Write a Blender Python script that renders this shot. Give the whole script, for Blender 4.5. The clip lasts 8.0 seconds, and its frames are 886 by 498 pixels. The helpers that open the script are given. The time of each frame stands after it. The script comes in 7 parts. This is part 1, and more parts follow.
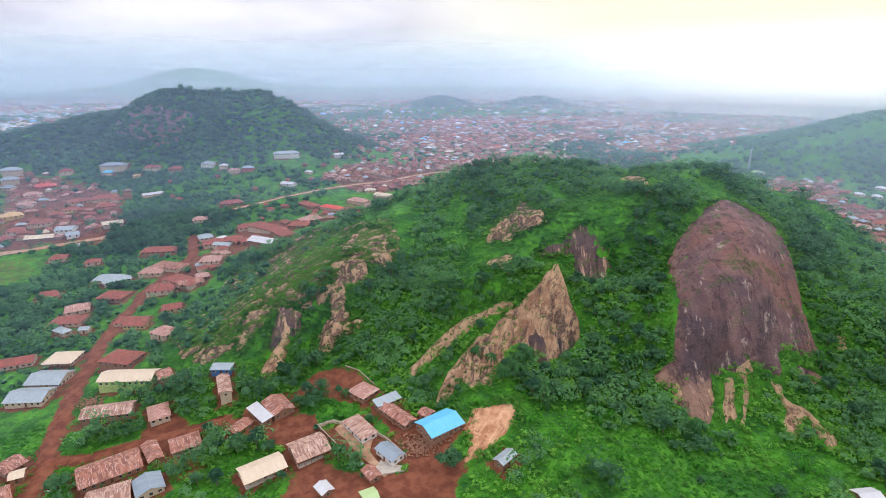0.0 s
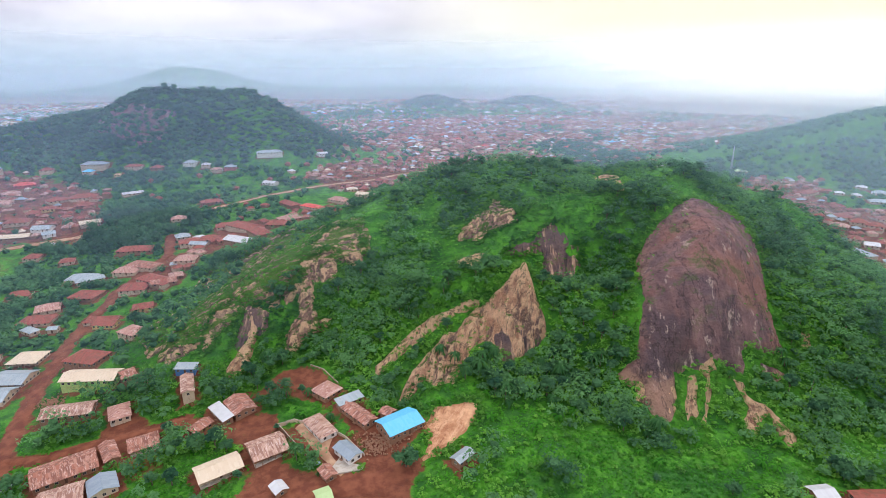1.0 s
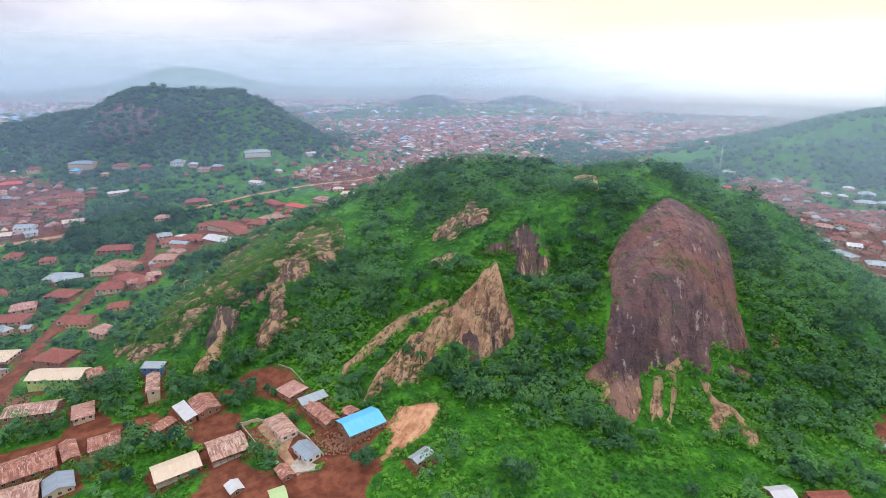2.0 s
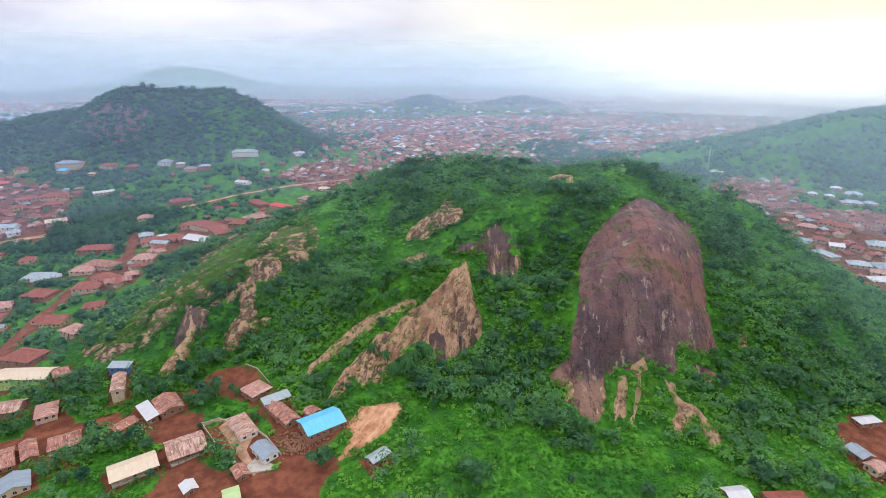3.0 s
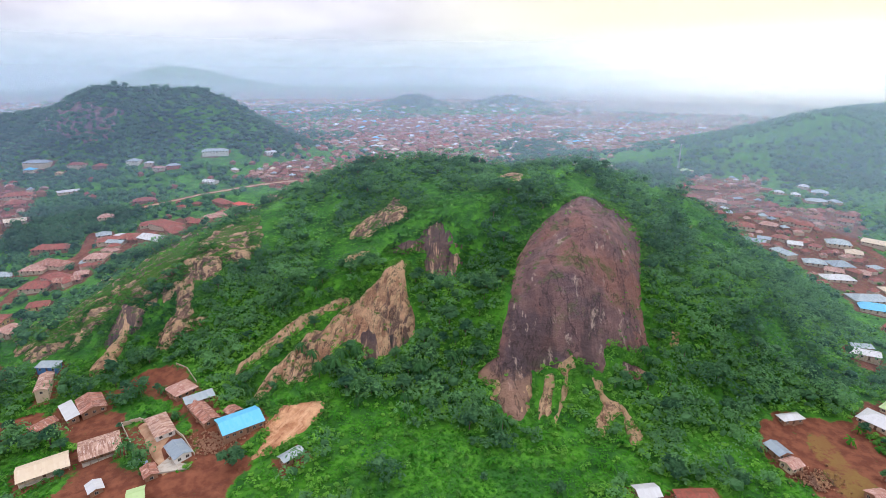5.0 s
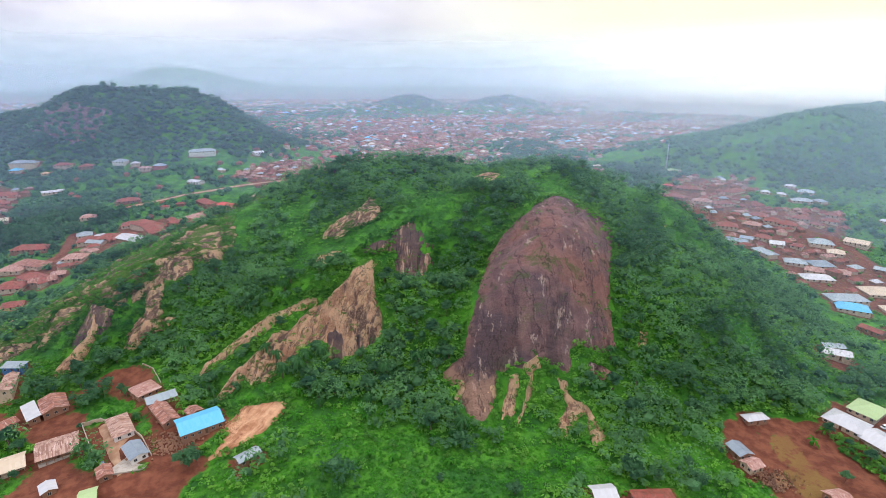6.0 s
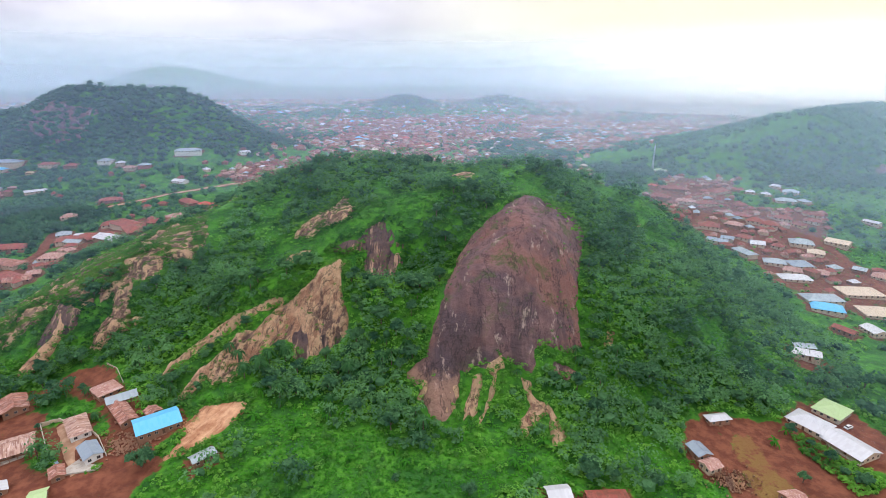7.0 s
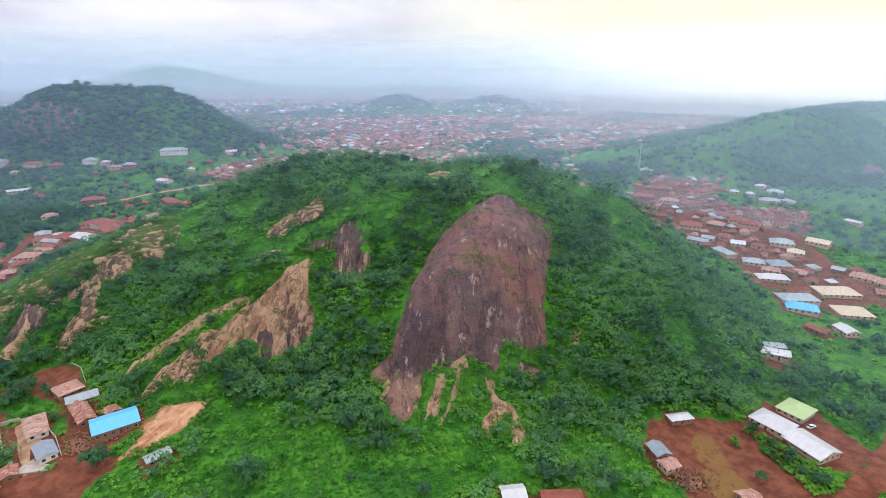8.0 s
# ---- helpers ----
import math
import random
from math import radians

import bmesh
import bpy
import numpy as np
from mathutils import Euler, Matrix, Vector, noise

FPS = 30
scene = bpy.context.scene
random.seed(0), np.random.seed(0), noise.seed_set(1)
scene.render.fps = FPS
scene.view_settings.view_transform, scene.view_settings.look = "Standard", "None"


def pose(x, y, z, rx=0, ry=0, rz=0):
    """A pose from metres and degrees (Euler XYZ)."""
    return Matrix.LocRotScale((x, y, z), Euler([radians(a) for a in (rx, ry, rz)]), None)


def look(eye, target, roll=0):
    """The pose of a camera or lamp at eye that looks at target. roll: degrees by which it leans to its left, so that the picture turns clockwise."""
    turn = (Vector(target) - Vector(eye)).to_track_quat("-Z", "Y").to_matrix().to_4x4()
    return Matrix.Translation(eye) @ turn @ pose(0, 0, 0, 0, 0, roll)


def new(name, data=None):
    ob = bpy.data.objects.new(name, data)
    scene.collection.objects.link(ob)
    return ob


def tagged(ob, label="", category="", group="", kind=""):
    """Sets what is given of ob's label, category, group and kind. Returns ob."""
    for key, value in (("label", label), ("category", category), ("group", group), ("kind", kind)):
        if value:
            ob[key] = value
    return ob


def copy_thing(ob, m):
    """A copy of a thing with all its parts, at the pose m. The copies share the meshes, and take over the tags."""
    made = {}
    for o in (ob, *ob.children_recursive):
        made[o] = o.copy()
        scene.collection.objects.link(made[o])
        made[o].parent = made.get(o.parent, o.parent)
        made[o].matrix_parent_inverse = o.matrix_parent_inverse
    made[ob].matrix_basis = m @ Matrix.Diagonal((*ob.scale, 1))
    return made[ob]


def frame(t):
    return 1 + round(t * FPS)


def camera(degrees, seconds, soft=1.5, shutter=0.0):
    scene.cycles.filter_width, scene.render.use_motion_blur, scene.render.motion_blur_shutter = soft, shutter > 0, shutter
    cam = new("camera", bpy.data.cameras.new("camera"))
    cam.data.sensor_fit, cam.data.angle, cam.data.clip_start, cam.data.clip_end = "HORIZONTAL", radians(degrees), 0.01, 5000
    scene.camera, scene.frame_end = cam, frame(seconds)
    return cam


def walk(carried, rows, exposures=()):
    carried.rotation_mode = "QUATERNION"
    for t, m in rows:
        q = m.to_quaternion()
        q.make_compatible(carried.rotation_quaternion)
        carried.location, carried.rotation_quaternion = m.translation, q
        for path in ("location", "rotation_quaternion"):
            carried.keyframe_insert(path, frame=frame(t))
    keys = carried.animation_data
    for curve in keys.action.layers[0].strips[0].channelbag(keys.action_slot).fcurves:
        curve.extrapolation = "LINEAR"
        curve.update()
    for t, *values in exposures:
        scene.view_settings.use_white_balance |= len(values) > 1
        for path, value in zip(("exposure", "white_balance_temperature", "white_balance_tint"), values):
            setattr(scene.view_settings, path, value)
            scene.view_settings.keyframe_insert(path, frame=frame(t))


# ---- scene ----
cam = camera(79.9, 8.0, soft=0.8)
METRES, EYE, TILT, LEAN, TURN = 128.25, 143.1, -18.0, 0.0, 0.0
ROWS = [
    (0.0, 0.0, 0.0, 0.0, 0.0, 0.0, -0.0),
    (0.5, 0.0552, 0.0019, -0.0026, -0.35, -0.03, 0.05),
    (1.0, 0.1155, 0.0037, -0.0046, -0.47, -0.04, 0.08),
    (1.5, 0.1752, 0.0056, -0.0072, -0.49, 0.01, -0.01),
    (3.0, 0.3697, 0.0085, -0.0085, -0.31, -0.01, -0.07),
    (3.5, 0.4299, 0.0092, -0.01, -0.44, 0.01, -0.11),
    (4.0, 0.493, 0.0098, -0.011, -0.53, -0.04, -0.03),
    (4.5, 0.5549, 0.0114, -0.0125, -0.69, -0.05, 0.02),
    (6.0, 0.7461, 0.0192, -0.0167, -0.62, 0.0, 0.09),
    (6.5, 0.8091, 0.0223, -0.0171, -0.67, 0.0, 0.09),
    (7.0, 0.8731, 0.0254, -0.0187, -0.69, -0.0, 0.05),
    (7.5, 0.9351, 0.0275, -0.0204, -0.77, 0.01, 0.08),
    (8.0, 0.9991, 0.0296, -0.0225, -0.78, 0.01, 0.04),
]
walk(cam, [(t, pose(0, 0, EYE, TILT, LEAN, TURN) @ pose(METRES * x, METRES * y, METRES * z, 90 + pitch, roll, yaw)) for t, x, y, z, yaw, pitch, roll in ROWS])

# ---- sky and light ----
scene.view_settings.exposure = 0.46
scene.cycles.transparent_max_bounces = 28
world = bpy.data.worlds.new("overcast_sky")
scene.world = world
world.use_nodes = True
SUN_TURN, SUN_HIGH = radians(38), radians(58)  # from straight ahead to the right; above the horizon


class Nodes:
    """Short hand for wiring node trees."""

    def __init__(self, tree):
        self.tree = tree
        tree.nodes.clear()

    def add(self, kind, links=(), operation=None, use_clamp=False, blend=None, smooth=False, sky=None, attribute=None):
        node = self.tree.nodes.new(kind)
        if operation:
            node.operation = operation
        if use_clamp:
            node.use_clamp = True
        if blend:
            node.data_type, node.blend_type = "RGBA", blend
        if smooth:
            node.interpolation_type = "SMOOTHSTEP"
        if sky:
            node.sky_type, node.sun_disc = "NISHITA", False
            node.sun_elevation, node.sun_rotation = sky
        if attribute:
            node.attribute_name = attribute
        for socket, source in dict(links).items():
            target = node.inputs[socket]
            if isinstance(source, bpy.types.NodeSocket):
                self.tree.links.new(source, target)
            else:
                target.default_value = source
        return node.outputs

    def math(self, operation, a, b=0.0, clamp=False):
        return self.add("ShaderNodeMath", {0: a, 1: b}, operation=operation, use_clamp=clamp)[0]

    def mix(self, factor, a, b, blend="MIX"):
        out = self.add("ShaderNodeMix", {0: factor, 6: a, 7: b}, blend=blend)
        return out[2]

    def ramp(self, value, low, high):
        return self.add("ShaderNodeMapRange", {0: value, 1: low, 2: high, 3: 0.0, 4: 1.0}, smooth=True)[0]

    def noise(self, vector, scale, detail=4.0, rough=0.55):
        return self.add("ShaderNodeTexNoise", {"Vector": vector, "Scale": scale, "Detail": detail, "Roughness": rough})[0]


n = Nodes(world.node_tree)
way = n.add("ShaderNodeTexCoord")["Generated"]
axes = n.add("ShaderNodeSeparateXYZ", {0: way})
deck = n.math("MAXIMUM", axes[2], 0.0)
flat = n.math("ADD", deck, 0.16)
plane = n.add("ShaderNodeCombineXYZ", {0: n.math("DIVIDE", axes[0], flat), 1: n.math("DIVIDE", axes[1], flat), 2: 0.0})[0]
cloud = n.ramp(n.noise(plane, 0.7, 5.0, 0.55), 0.34, 0.62)
grey = n.mix(cloud, (0.345, 0.336, 0.402, 1), (0.515, 0.502, 0.545, 1))
haze = n.mix(n.ramp(deck, 0.0, 0.1), (0.330, 0.358, 0.430, 1), grey)
toward = n.math("ADD", n.math("MULTIPLY", axes[0], math.sin(SUN_TURN)), n.math("MULTIPLY", axes[1], math.cos(SUN_TURN)))
glow = n.math("MULTIPLY", n.ramp(toward, 0.66, 1.02), 1.0)
bright = n.mix(glow, haze, (0.56, 0.530, 0.380, 1))
overhead = n.math("ADD", 1.0, n.math("MULTIPLY", n.ramp(deck, 0.12, 0.9), 0.55))
bright = n.add("ShaderNodeVectorMath", {0: bright, 3: overhead}, operation="SCALE")[0]
below = n.mix(n.ramp(axes[2], -0.05, 0.0), (0.16, 0.19, 0.16, 1), bright)
nishita = n.add("ShaderNodeTexSky", sky=(SUN_HIGH, SUN_TURN))[0]
clear = n.add("ShaderNodeBackground", {0: nishita, 1: 0.06})[0]
cover = n.add("ShaderNodeBackground", {0: below, 1: 1.64})[0]
both = n.add("ShaderNodeMixShader", {0: 0.93, 1: clear, 2: cover})[0]
n.add("ShaderNodeOutputWorld", {0: both})

sun = new("sun", bpy.data.lights.new("sun", "SUN"))
sun.data.energy, sun.data.angle, sun.data.color = 0.6, radians(24), (1.0, 0.95, 0.86)
toward_sun = Vector((math.sin(SUN_TURN) * math.cos(SUN_HIGH), math.cos(SUN_TURN) * math.cos(SUN_HIGH), math.sin(SUN_HIGH)))
sun.matrix_world = look(toward_sun * 200, (0, 0, 0))


# ---- materials ----
def material(name, build, rough=0.9, metal=0.0, specular=0.3):
    """build(n, at) gives the colour and, if wanted, a height for bump and its strength and distance."""
    m = bpy.data.materials.new(name)
    m.use_nodes = True
    n = Nodes(m.node_tree)
    at = n.add("ShaderNodeTexCoord")["Object"]
    colour, *relief = build(n, at)
    links = {"Base Color": colour, "Roughness": rough, "Metallic": metal, "Specular IOR Level": specular}
    if relief:
        links["Normal"] = n.add("ShaderNodeBump", {"Height": relief[0], "Strength": relief[1], "Distance": relief[2]})[0]
    shader = n.add("ShaderNodeBsdfPrincipled", links)[0]
    n.add("ShaderNodeOutputMaterial", {0: shader})
    return m


def rgb(*c):
    return (*c, 1.0)


def stretched(n, at, x, y, z):
    return n.add("ShaderNodeMapping", {0: at, 3: (x, y, z)})[0]


def ground_look(n, at):
    big, mid, fine = n.noise(at, 0.018, 4), n.noise(at, 0.11, 5, 0.6), n.noise(at, 0.9, 4, 0.65)
    lush = n.mix(n.ramp(mid, 0.34, 0.66), rgb(0.020, 0.105, 0.012), rgb(0.074, 0.262, 0.016))
    lush = n.mix(n.math("MULTIPLY", n.ramp(big, 0.48, 0.72), 0.35), lush, rgb(0.082, 0.270, 0.014))
    lush = n.mix(n.math("MULTIPLY", n.ramp(n.noise(at, 0.30, 6, 0.7), 0.50, 0.60), 0.6), lush, rgb(0.012, 0.085, 0.012))
    lush = n.mix(n.math("MULTIPLY", n.ramp(fine, 0.50, 0.70), 0.6), lush, rgb(0.014, 0.085, 0.014))
    earth = n.mix(n.ramp(n.noise(at, 0.25, 5), 0.35, 0.68), rgb(0.122, 0.036, 0.019), rgb(0.215, 0.076, 0.040))
    earth = n.mix(n.math("MULTIPLY", n.ramp(fine, 0.5, 0.75), 0.5), earth, rgb(0.105, 0.042, 0.028))
    bare = n.add("ShaderNodeAttribute", attribute="bare_soil")["Fac"]
    edge = n.math("ADD", bare, n.math("MULTIPLY", n.math("SUBTRACT", n.noise(at, 0.22, 6, 0.65), 0.5), 1.1))
    dry = n.add("ShaderNodeAttribute", attribute="dry_grass")["Fac"]
    rim = n.math("ADD", dry, n.math("MULTIPLY", n.math("SUBTRACT", n.noise(at, 0.3, 5, 0.6), 0.5), 1.0))
    lush = n.mix(n.math("MULTIPLY", n.ramp(rim, 0.4, 0.8), 0.8), lush, rgb(0.24, 0.100, 0.040))
    return n.mix(n.ramp(edge, 0.42, 0.58), lush, earth), n.math("ADD", fine, mid), 0.7, 0.5


def pale_soil_look(n, at):
    mid, fine = n.noise(at, 0.25, 5), n.noise(at, 1.6, 4, 0.65)
    return n.mix(n.ramp(mid, 0.35, 0.68), rgb(0.36, 0.205, 0.125), rgb(0.52, 0.34, 0.22)), fine, 0.4, 0.15


def soil_look(n, at):
    mid, fine = n.noise(at, 0.25, 5), n.noise(at, 1.6, 4, 0.65)
    c = n.mix(n.ramp(mid, 0.35, 0.68), rgb(0.132, 0.038, 0.020), rgb(0.228, 0.080, 0.042))
    return n.mix(n.math("MULTIPLY", n.ramp(fine, 0.5, 0.75), 0.4), c, rgb(0.115, 0.046, 0.031)), fine, 0.4, 0.15


def crack(n, vector, scale, wide):
    """Thin wandering lines, 1 on the line."""
    off = n.math("ABSOLUTE", n.math("SUBTRACT", n.noise(vector, scale, 5, 0.6), 0.5))
    return n.math("SUBTRACT", 1.0, n.ramp(off, wide * 0.3, wide))


def turned(n, at, angle, along, across, up):
    """Coordinates squeezed along a bearing on the plan."""
    spun = n.add("ShaderNodeMapping", {0: at, 2: (0, 0, -radians(angle))})[0]
    return stretched(n, spun, along, across, up)


def warped(n, at, amount, scale):
    """Coordinates pushed about by noise, so that bands wander."""
    push = n.add("ShaderNodeTexNoise", {"Vector": at, "Scale": scale, "Detail": 3.0})[1]
    centred = n.add("ShaderNodeVectorMath", {0: push, 1: (0.5, 0.5, 0.5)}, operation="SUBTRACT")[0]
    moved = n.add("ShaderNodeVectorMath", {0: centred, 3: amount}, operation="SCALE")[0]
    return n.add("ShaderNodeVectorMath", {0: at, 1: moved}, operation="ADD")[0]


def dark_rock_look(n, at):
    """Bare purple-brown gneiss: rusty zones, wet black runs, pale flakes where it spalls, moss on the crown."""
    bent = warped(n, at, 9.0, 0.05)
    big, mid, fine = n.noise(bent, 0.03, 4, 0.55), n.noise(bent, 0.13, 7, 0.7), n.noise(at, 1.1, 5, 0.7)
    a = n.add("ShaderNodeSeparateXYZ", {0: at})
    low = n.math("SUBTRACT", 1.0, n.ramp(a[2], 20.0, 62.0))
    c = n.mix(n.ramp(mid, 0.32, 0.70), rgb(0.175, 0.100, 0.108), rgb(0.315, 0.180, 0.170))
    c = n.mix(n.math("MULTIPLY", n.ramp(big, 0.46, 0.60), 0.6), c, rgb(0.330, 0.145, 0.112))
    c = n.mix(n.math("MULTIPLY", n.ramp(n.noise(bent, 0.055, 5, 0.6), 0.50, 0.62), 0.6), c, rgb(0.140, 0.100, 0.122))
    c = n.mix(n.math("MULTIPLY", n.ramp(fine, 0.58, 0.72), 0.28), c, rgb(0.36, 0.22, 0.185))
    c = n.mix(n.math("MULTIPLY", n.ramp(n.noise(at, 0.6, 6, 0.7), 0.55, 0.66), 0.3), c, rgb(0.065, 0.040, 0.042))
    wet = n.noise(stretched(n, warped(n, at, 5.0, 0.08), 0.085, 0.008, 0.008), 1.0, 4, 0.6)
    c = n.mix(n.math("MULTIPLY", n.math("MULTIPLY", n.ramp(wet, 0.50, 0.60), n.math("ADD", 0.25, low)), 0.5), c, rgb(0.060, 0.046, 0.056))
    moss = n.ramp(n.noise(bent, 0.075, 8, 0.76), 0.535, 0.60)
    c = n.mix(n.math("MULTIPLY", moss, n.math("SUBTRACT", 0.72, n.math("MULTIPLY", low, 0.55))), c, rgb(0.085, 0.130, 0.034))
    flakes = n.ramp(n.noise(stretched(n, warped(n, at, 3.0, 0.3), 0.27, 0.09, 0.09), 1.0, 7, 0.75), 0.57, 0.61)
    c = n.mix(n.math("MULTIPLY", n.math("MULTIPLY", flakes, n.ramp(n.noise(at, 0.055, 3), 0.46, 0.55)), 0.7), c, rgb(0.60, 0.45, 0.38))
    off = n.math("SUBTRACT", a[0], n.math("ADD", 12.6, n.math("MULTIPLY", a[1], 0.4)))  # metres from the western rim, which is coloured paler
    rim = n.ramp(n.math("ADD", off, n.math("MULTIPLY", n.math("SUBTRACT", n.noise(at, 0.2, 6, 0.7), 0.5), 30.0)), 12.0, 2.0)
    c = n.mix(n.math("MULTIPLY", n.math("MULTIPLY", rim, n.ramp(off, -60.0, -40.0)), 0.55), c, rgb(0.42, 0.235, 0.185))
    foot = n.ramp(n.math("ADD", a[2], n.math("MULTIPLY", n.math("SUBTRACT", n.noise(at, 0.12, 6, 0.7), 0.5), 26.0)), 15.0, 9.0)
    c = n.mix(n.math("MULTIPLY", foot, 0.6), c, rgb(0.56, 0.33, 0.225))
    c = n.mix(n.math("MULTIPLY", crack(n, stretched(n, bent, 1.0, 0.4, 0.4), 0.10, 0.016), 0.55), c, rgb(0.036, 0.026, 0.028))
    return c, n.math("ADD", fine, n.math("MULTIPLY", mid, 3.0)), 1.0, 1.5


def tan_rock_look(angle, bare=0.57, green=(0.075, 0.190, 0.022), shade=0.5, banded=False, dark=(0.48, 0.225, 0.135), light=(0.76, 0.440, 0.255)):
    """Pale weathered rock: pink-brown body, paler tan on the convex edges, purple-grey runs along a bearing, moss on
    flats (banded: moss in strips between the strata)."""
    def build(n, at):
        bent = warped(n, at, 4.0, 0.12)
        mid, fine, grit = n.noise(bent, 0.09, 6, 0.68), n.noise(at, 0.42, 7, 0.75), n.noise(at, 1.5, 5, 0.75)
        # how far the surface stands out: convex parts are coloured paler
        worn = n.add("ShaderNodeAttribute", attribute="convex_edge")["Fac"]
        c = n.mix(n.ramp(mid, 0.36, 0.62), rgb(*dark), rgb(*light))
        c = n.mix(n.math("MULTIPLY", n.ramp(n.noise(bent, 0.05, 5, 0.6), 0.50, 0.60), 0.5), c, rgb(0.50, 0.245, 0.170))
        runs = n.noise(turned(n, bent, angle, 0.035, 0.26, 0.06), 1.0, 6, 0.66)
        c = n.mix(n.math("MULTIPLY", n.ramp(runs, 0.50, 0.60), shade), c, rgb(0.150, 0.092, 0.092))
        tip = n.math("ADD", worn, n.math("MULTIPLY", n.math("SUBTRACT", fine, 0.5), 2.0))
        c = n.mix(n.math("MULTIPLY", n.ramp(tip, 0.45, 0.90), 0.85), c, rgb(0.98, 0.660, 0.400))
        ribs = n.noise(turned(n, warped(n, at, 7.0, 0.09), angle, 0.14, 0.5, 0.2), 1.0, 6, 0.75)
        c = n.mix(n.math("MULTIPLY", n.ramp(ribs, 0.53, 0.62), 0.4), c, rgb(0.22, 0.112, 0.082))
        c = n.mix(n.math("MULTIPLY", n.ramp(ribs, 0.46, 0.38), 0.5), c, rgb(0.93, 0.640, 0.405))
        c = n.mix(n.math("MULTIPLY", n.ramp(grit, 0.53, 0.62), 0.5), c, rgb(0.92, 0.63, 0.41))
        c = n.mix(n.math("MULTIPLY", n.ramp(grit, 0.46, 0.38), 0.3), c, rgb(0.17, 0.095, 0.070))
        lines = crack(n, turned(n, bent, angle, 0.3, 1.0, 0.4), 0.22, 0.020)
        c = n.mix(n.math("MULTIPLY", n.math("MULTIPLY", lines, n.ramp(n.noise(at, 0.12, 3), 0.42, 0.52)), 0.75), c, rgb(0.11, 0.058, 0.046))
        flat_top = n.ramp(n.add("ShaderNodeSeparateXYZ", {0: n.add("ShaderNodeNewGeometry")["Normal"]})[2], 0.72, 0.95)
        patches = n.noise(turned(n, bent, angle, 0.05, 0.28, 0.15), 1.0, 8, 0.74) if banded else n.noise(bent, 0.15, 8, 0.78)
        level = n.math("ADD", patches, n.math("MULTIPLY", n.math("SUBTRACT", flat_top, 0.5), 0.10))
        c = n.mix(n.math("MULTIPLY", n.ramp(level, bare, bare + 0.05), 0.9), c, rgb(*green))
        return c, n.math("ADD", n.math("MULTIPLY", fine, 3.0), n.math("ADD", n.math("MULTIPLY", ribs, 2.5), n.math("MULTIPLY", grit, 1.5))), 1.0, 1.5
    return build


def streaked_rock_look(n, at):
    """A grey purple cliff down which pale and black stains run."""
    bent = warped(n, at, 4.0, 0.12)
    mid, fine = n.noise(bent, 0.12, 6, 0.7), n.noise(at, 0.8, 6, 0.75)
    runs = n.noise(stretched(n, bent, 0.30, 0.030, 0.030), 1.0, 6, 0.66)
    c = n.mix(n.ramp(mid, 0.38, 0.62), rgb(0.125, 0.090, 0.098), rgb(0.235, 0.145, 0.125))
    c = n.mix(n.math("MULTIPLY", n.math("MULTIPLY", n.ramp(runs, 0.48, 0.40), n.ramp(n.noise(bent, 0.06, 4, 0.6), 0.43, 0.53)), 0.9), c, rgb(0.74, 0.47, 0.33))
    c = n.mix(n.math("MULTIPLY", n.ramp(runs, 0.53, 0.60), 0.8), c, rgb(0.050, 0.042, 0.050))
    c = n.mix(n.math("MULTIPLY", n.ramp(fine, 0.56, 0.66), 0.5), c, rgb(0.12, 0.07, 0.06))
    moss = n.ramp(n.noise(bent, 0.12, 8, 0.78), 0.56, 0.61)
    c = n.mix(n.math("MULTIPLY", moss, 0.85), c, rgb(0.070, 0.170, 0.024))
    return c, n.math("ADD", n.math("MULTIPLY", fine, 2.0), n.math("MULTIPLY", runs, 3.0)), 1.0, 1.4


def cut_look(n, at):
    """Raw orange earth with gullies down the bank."""
    bent = warped(n, at, 2.5, 0.25)
    streak = n.noise(turned(n, bent, 62, 0.07, 0.42, 0.1), 1.0, 6, 0.68)
    blot, fine = n.noise(bent, 0.16, 5, 0.6), n.noise(at, 1.4, 5, 0.7)
    c = n.mix(n.ramp(blot, 0.36, 0.64), rgb(0.44, 0.205, 0.105), rgb(0.70, 0.41, 0.235))
    c = n.mix(n.math("MULTIPLY", n.ramp(streak, 0.54, 0.62), 0.7), c, rgb(0.24, 0.095, 0.050))
    c = n.mix(n.math("MULTIPLY", n.ramp(streak, 0.45, 0.38), 0.5), c, rgb(0.78, 0.50, 0.31))
    return n.mix(n.math("MULTIPLY", n.ramp(fine, 0.55, 0.7), 0.4), c, rgb(0.26, 0.115, 0.065)), n.math("ADD", fine, n.math("MULTIPLY", streak, 2.0)), 0.8, 0.7


def leaf_look(dark, light):
    def build(n, at):
        tint = n.add("ShaderNodeAttribute", attribute="tint")["Fac"]
        own = n.add("ShaderNodeNewGeometry")["Random Per Island"]
        any_one = n.add("ShaderNodeObjectInfo")["Random"]
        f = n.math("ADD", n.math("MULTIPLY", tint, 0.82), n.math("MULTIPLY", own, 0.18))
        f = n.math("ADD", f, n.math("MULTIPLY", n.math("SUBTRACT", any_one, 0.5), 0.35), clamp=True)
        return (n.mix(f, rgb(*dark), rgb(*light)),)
    return build


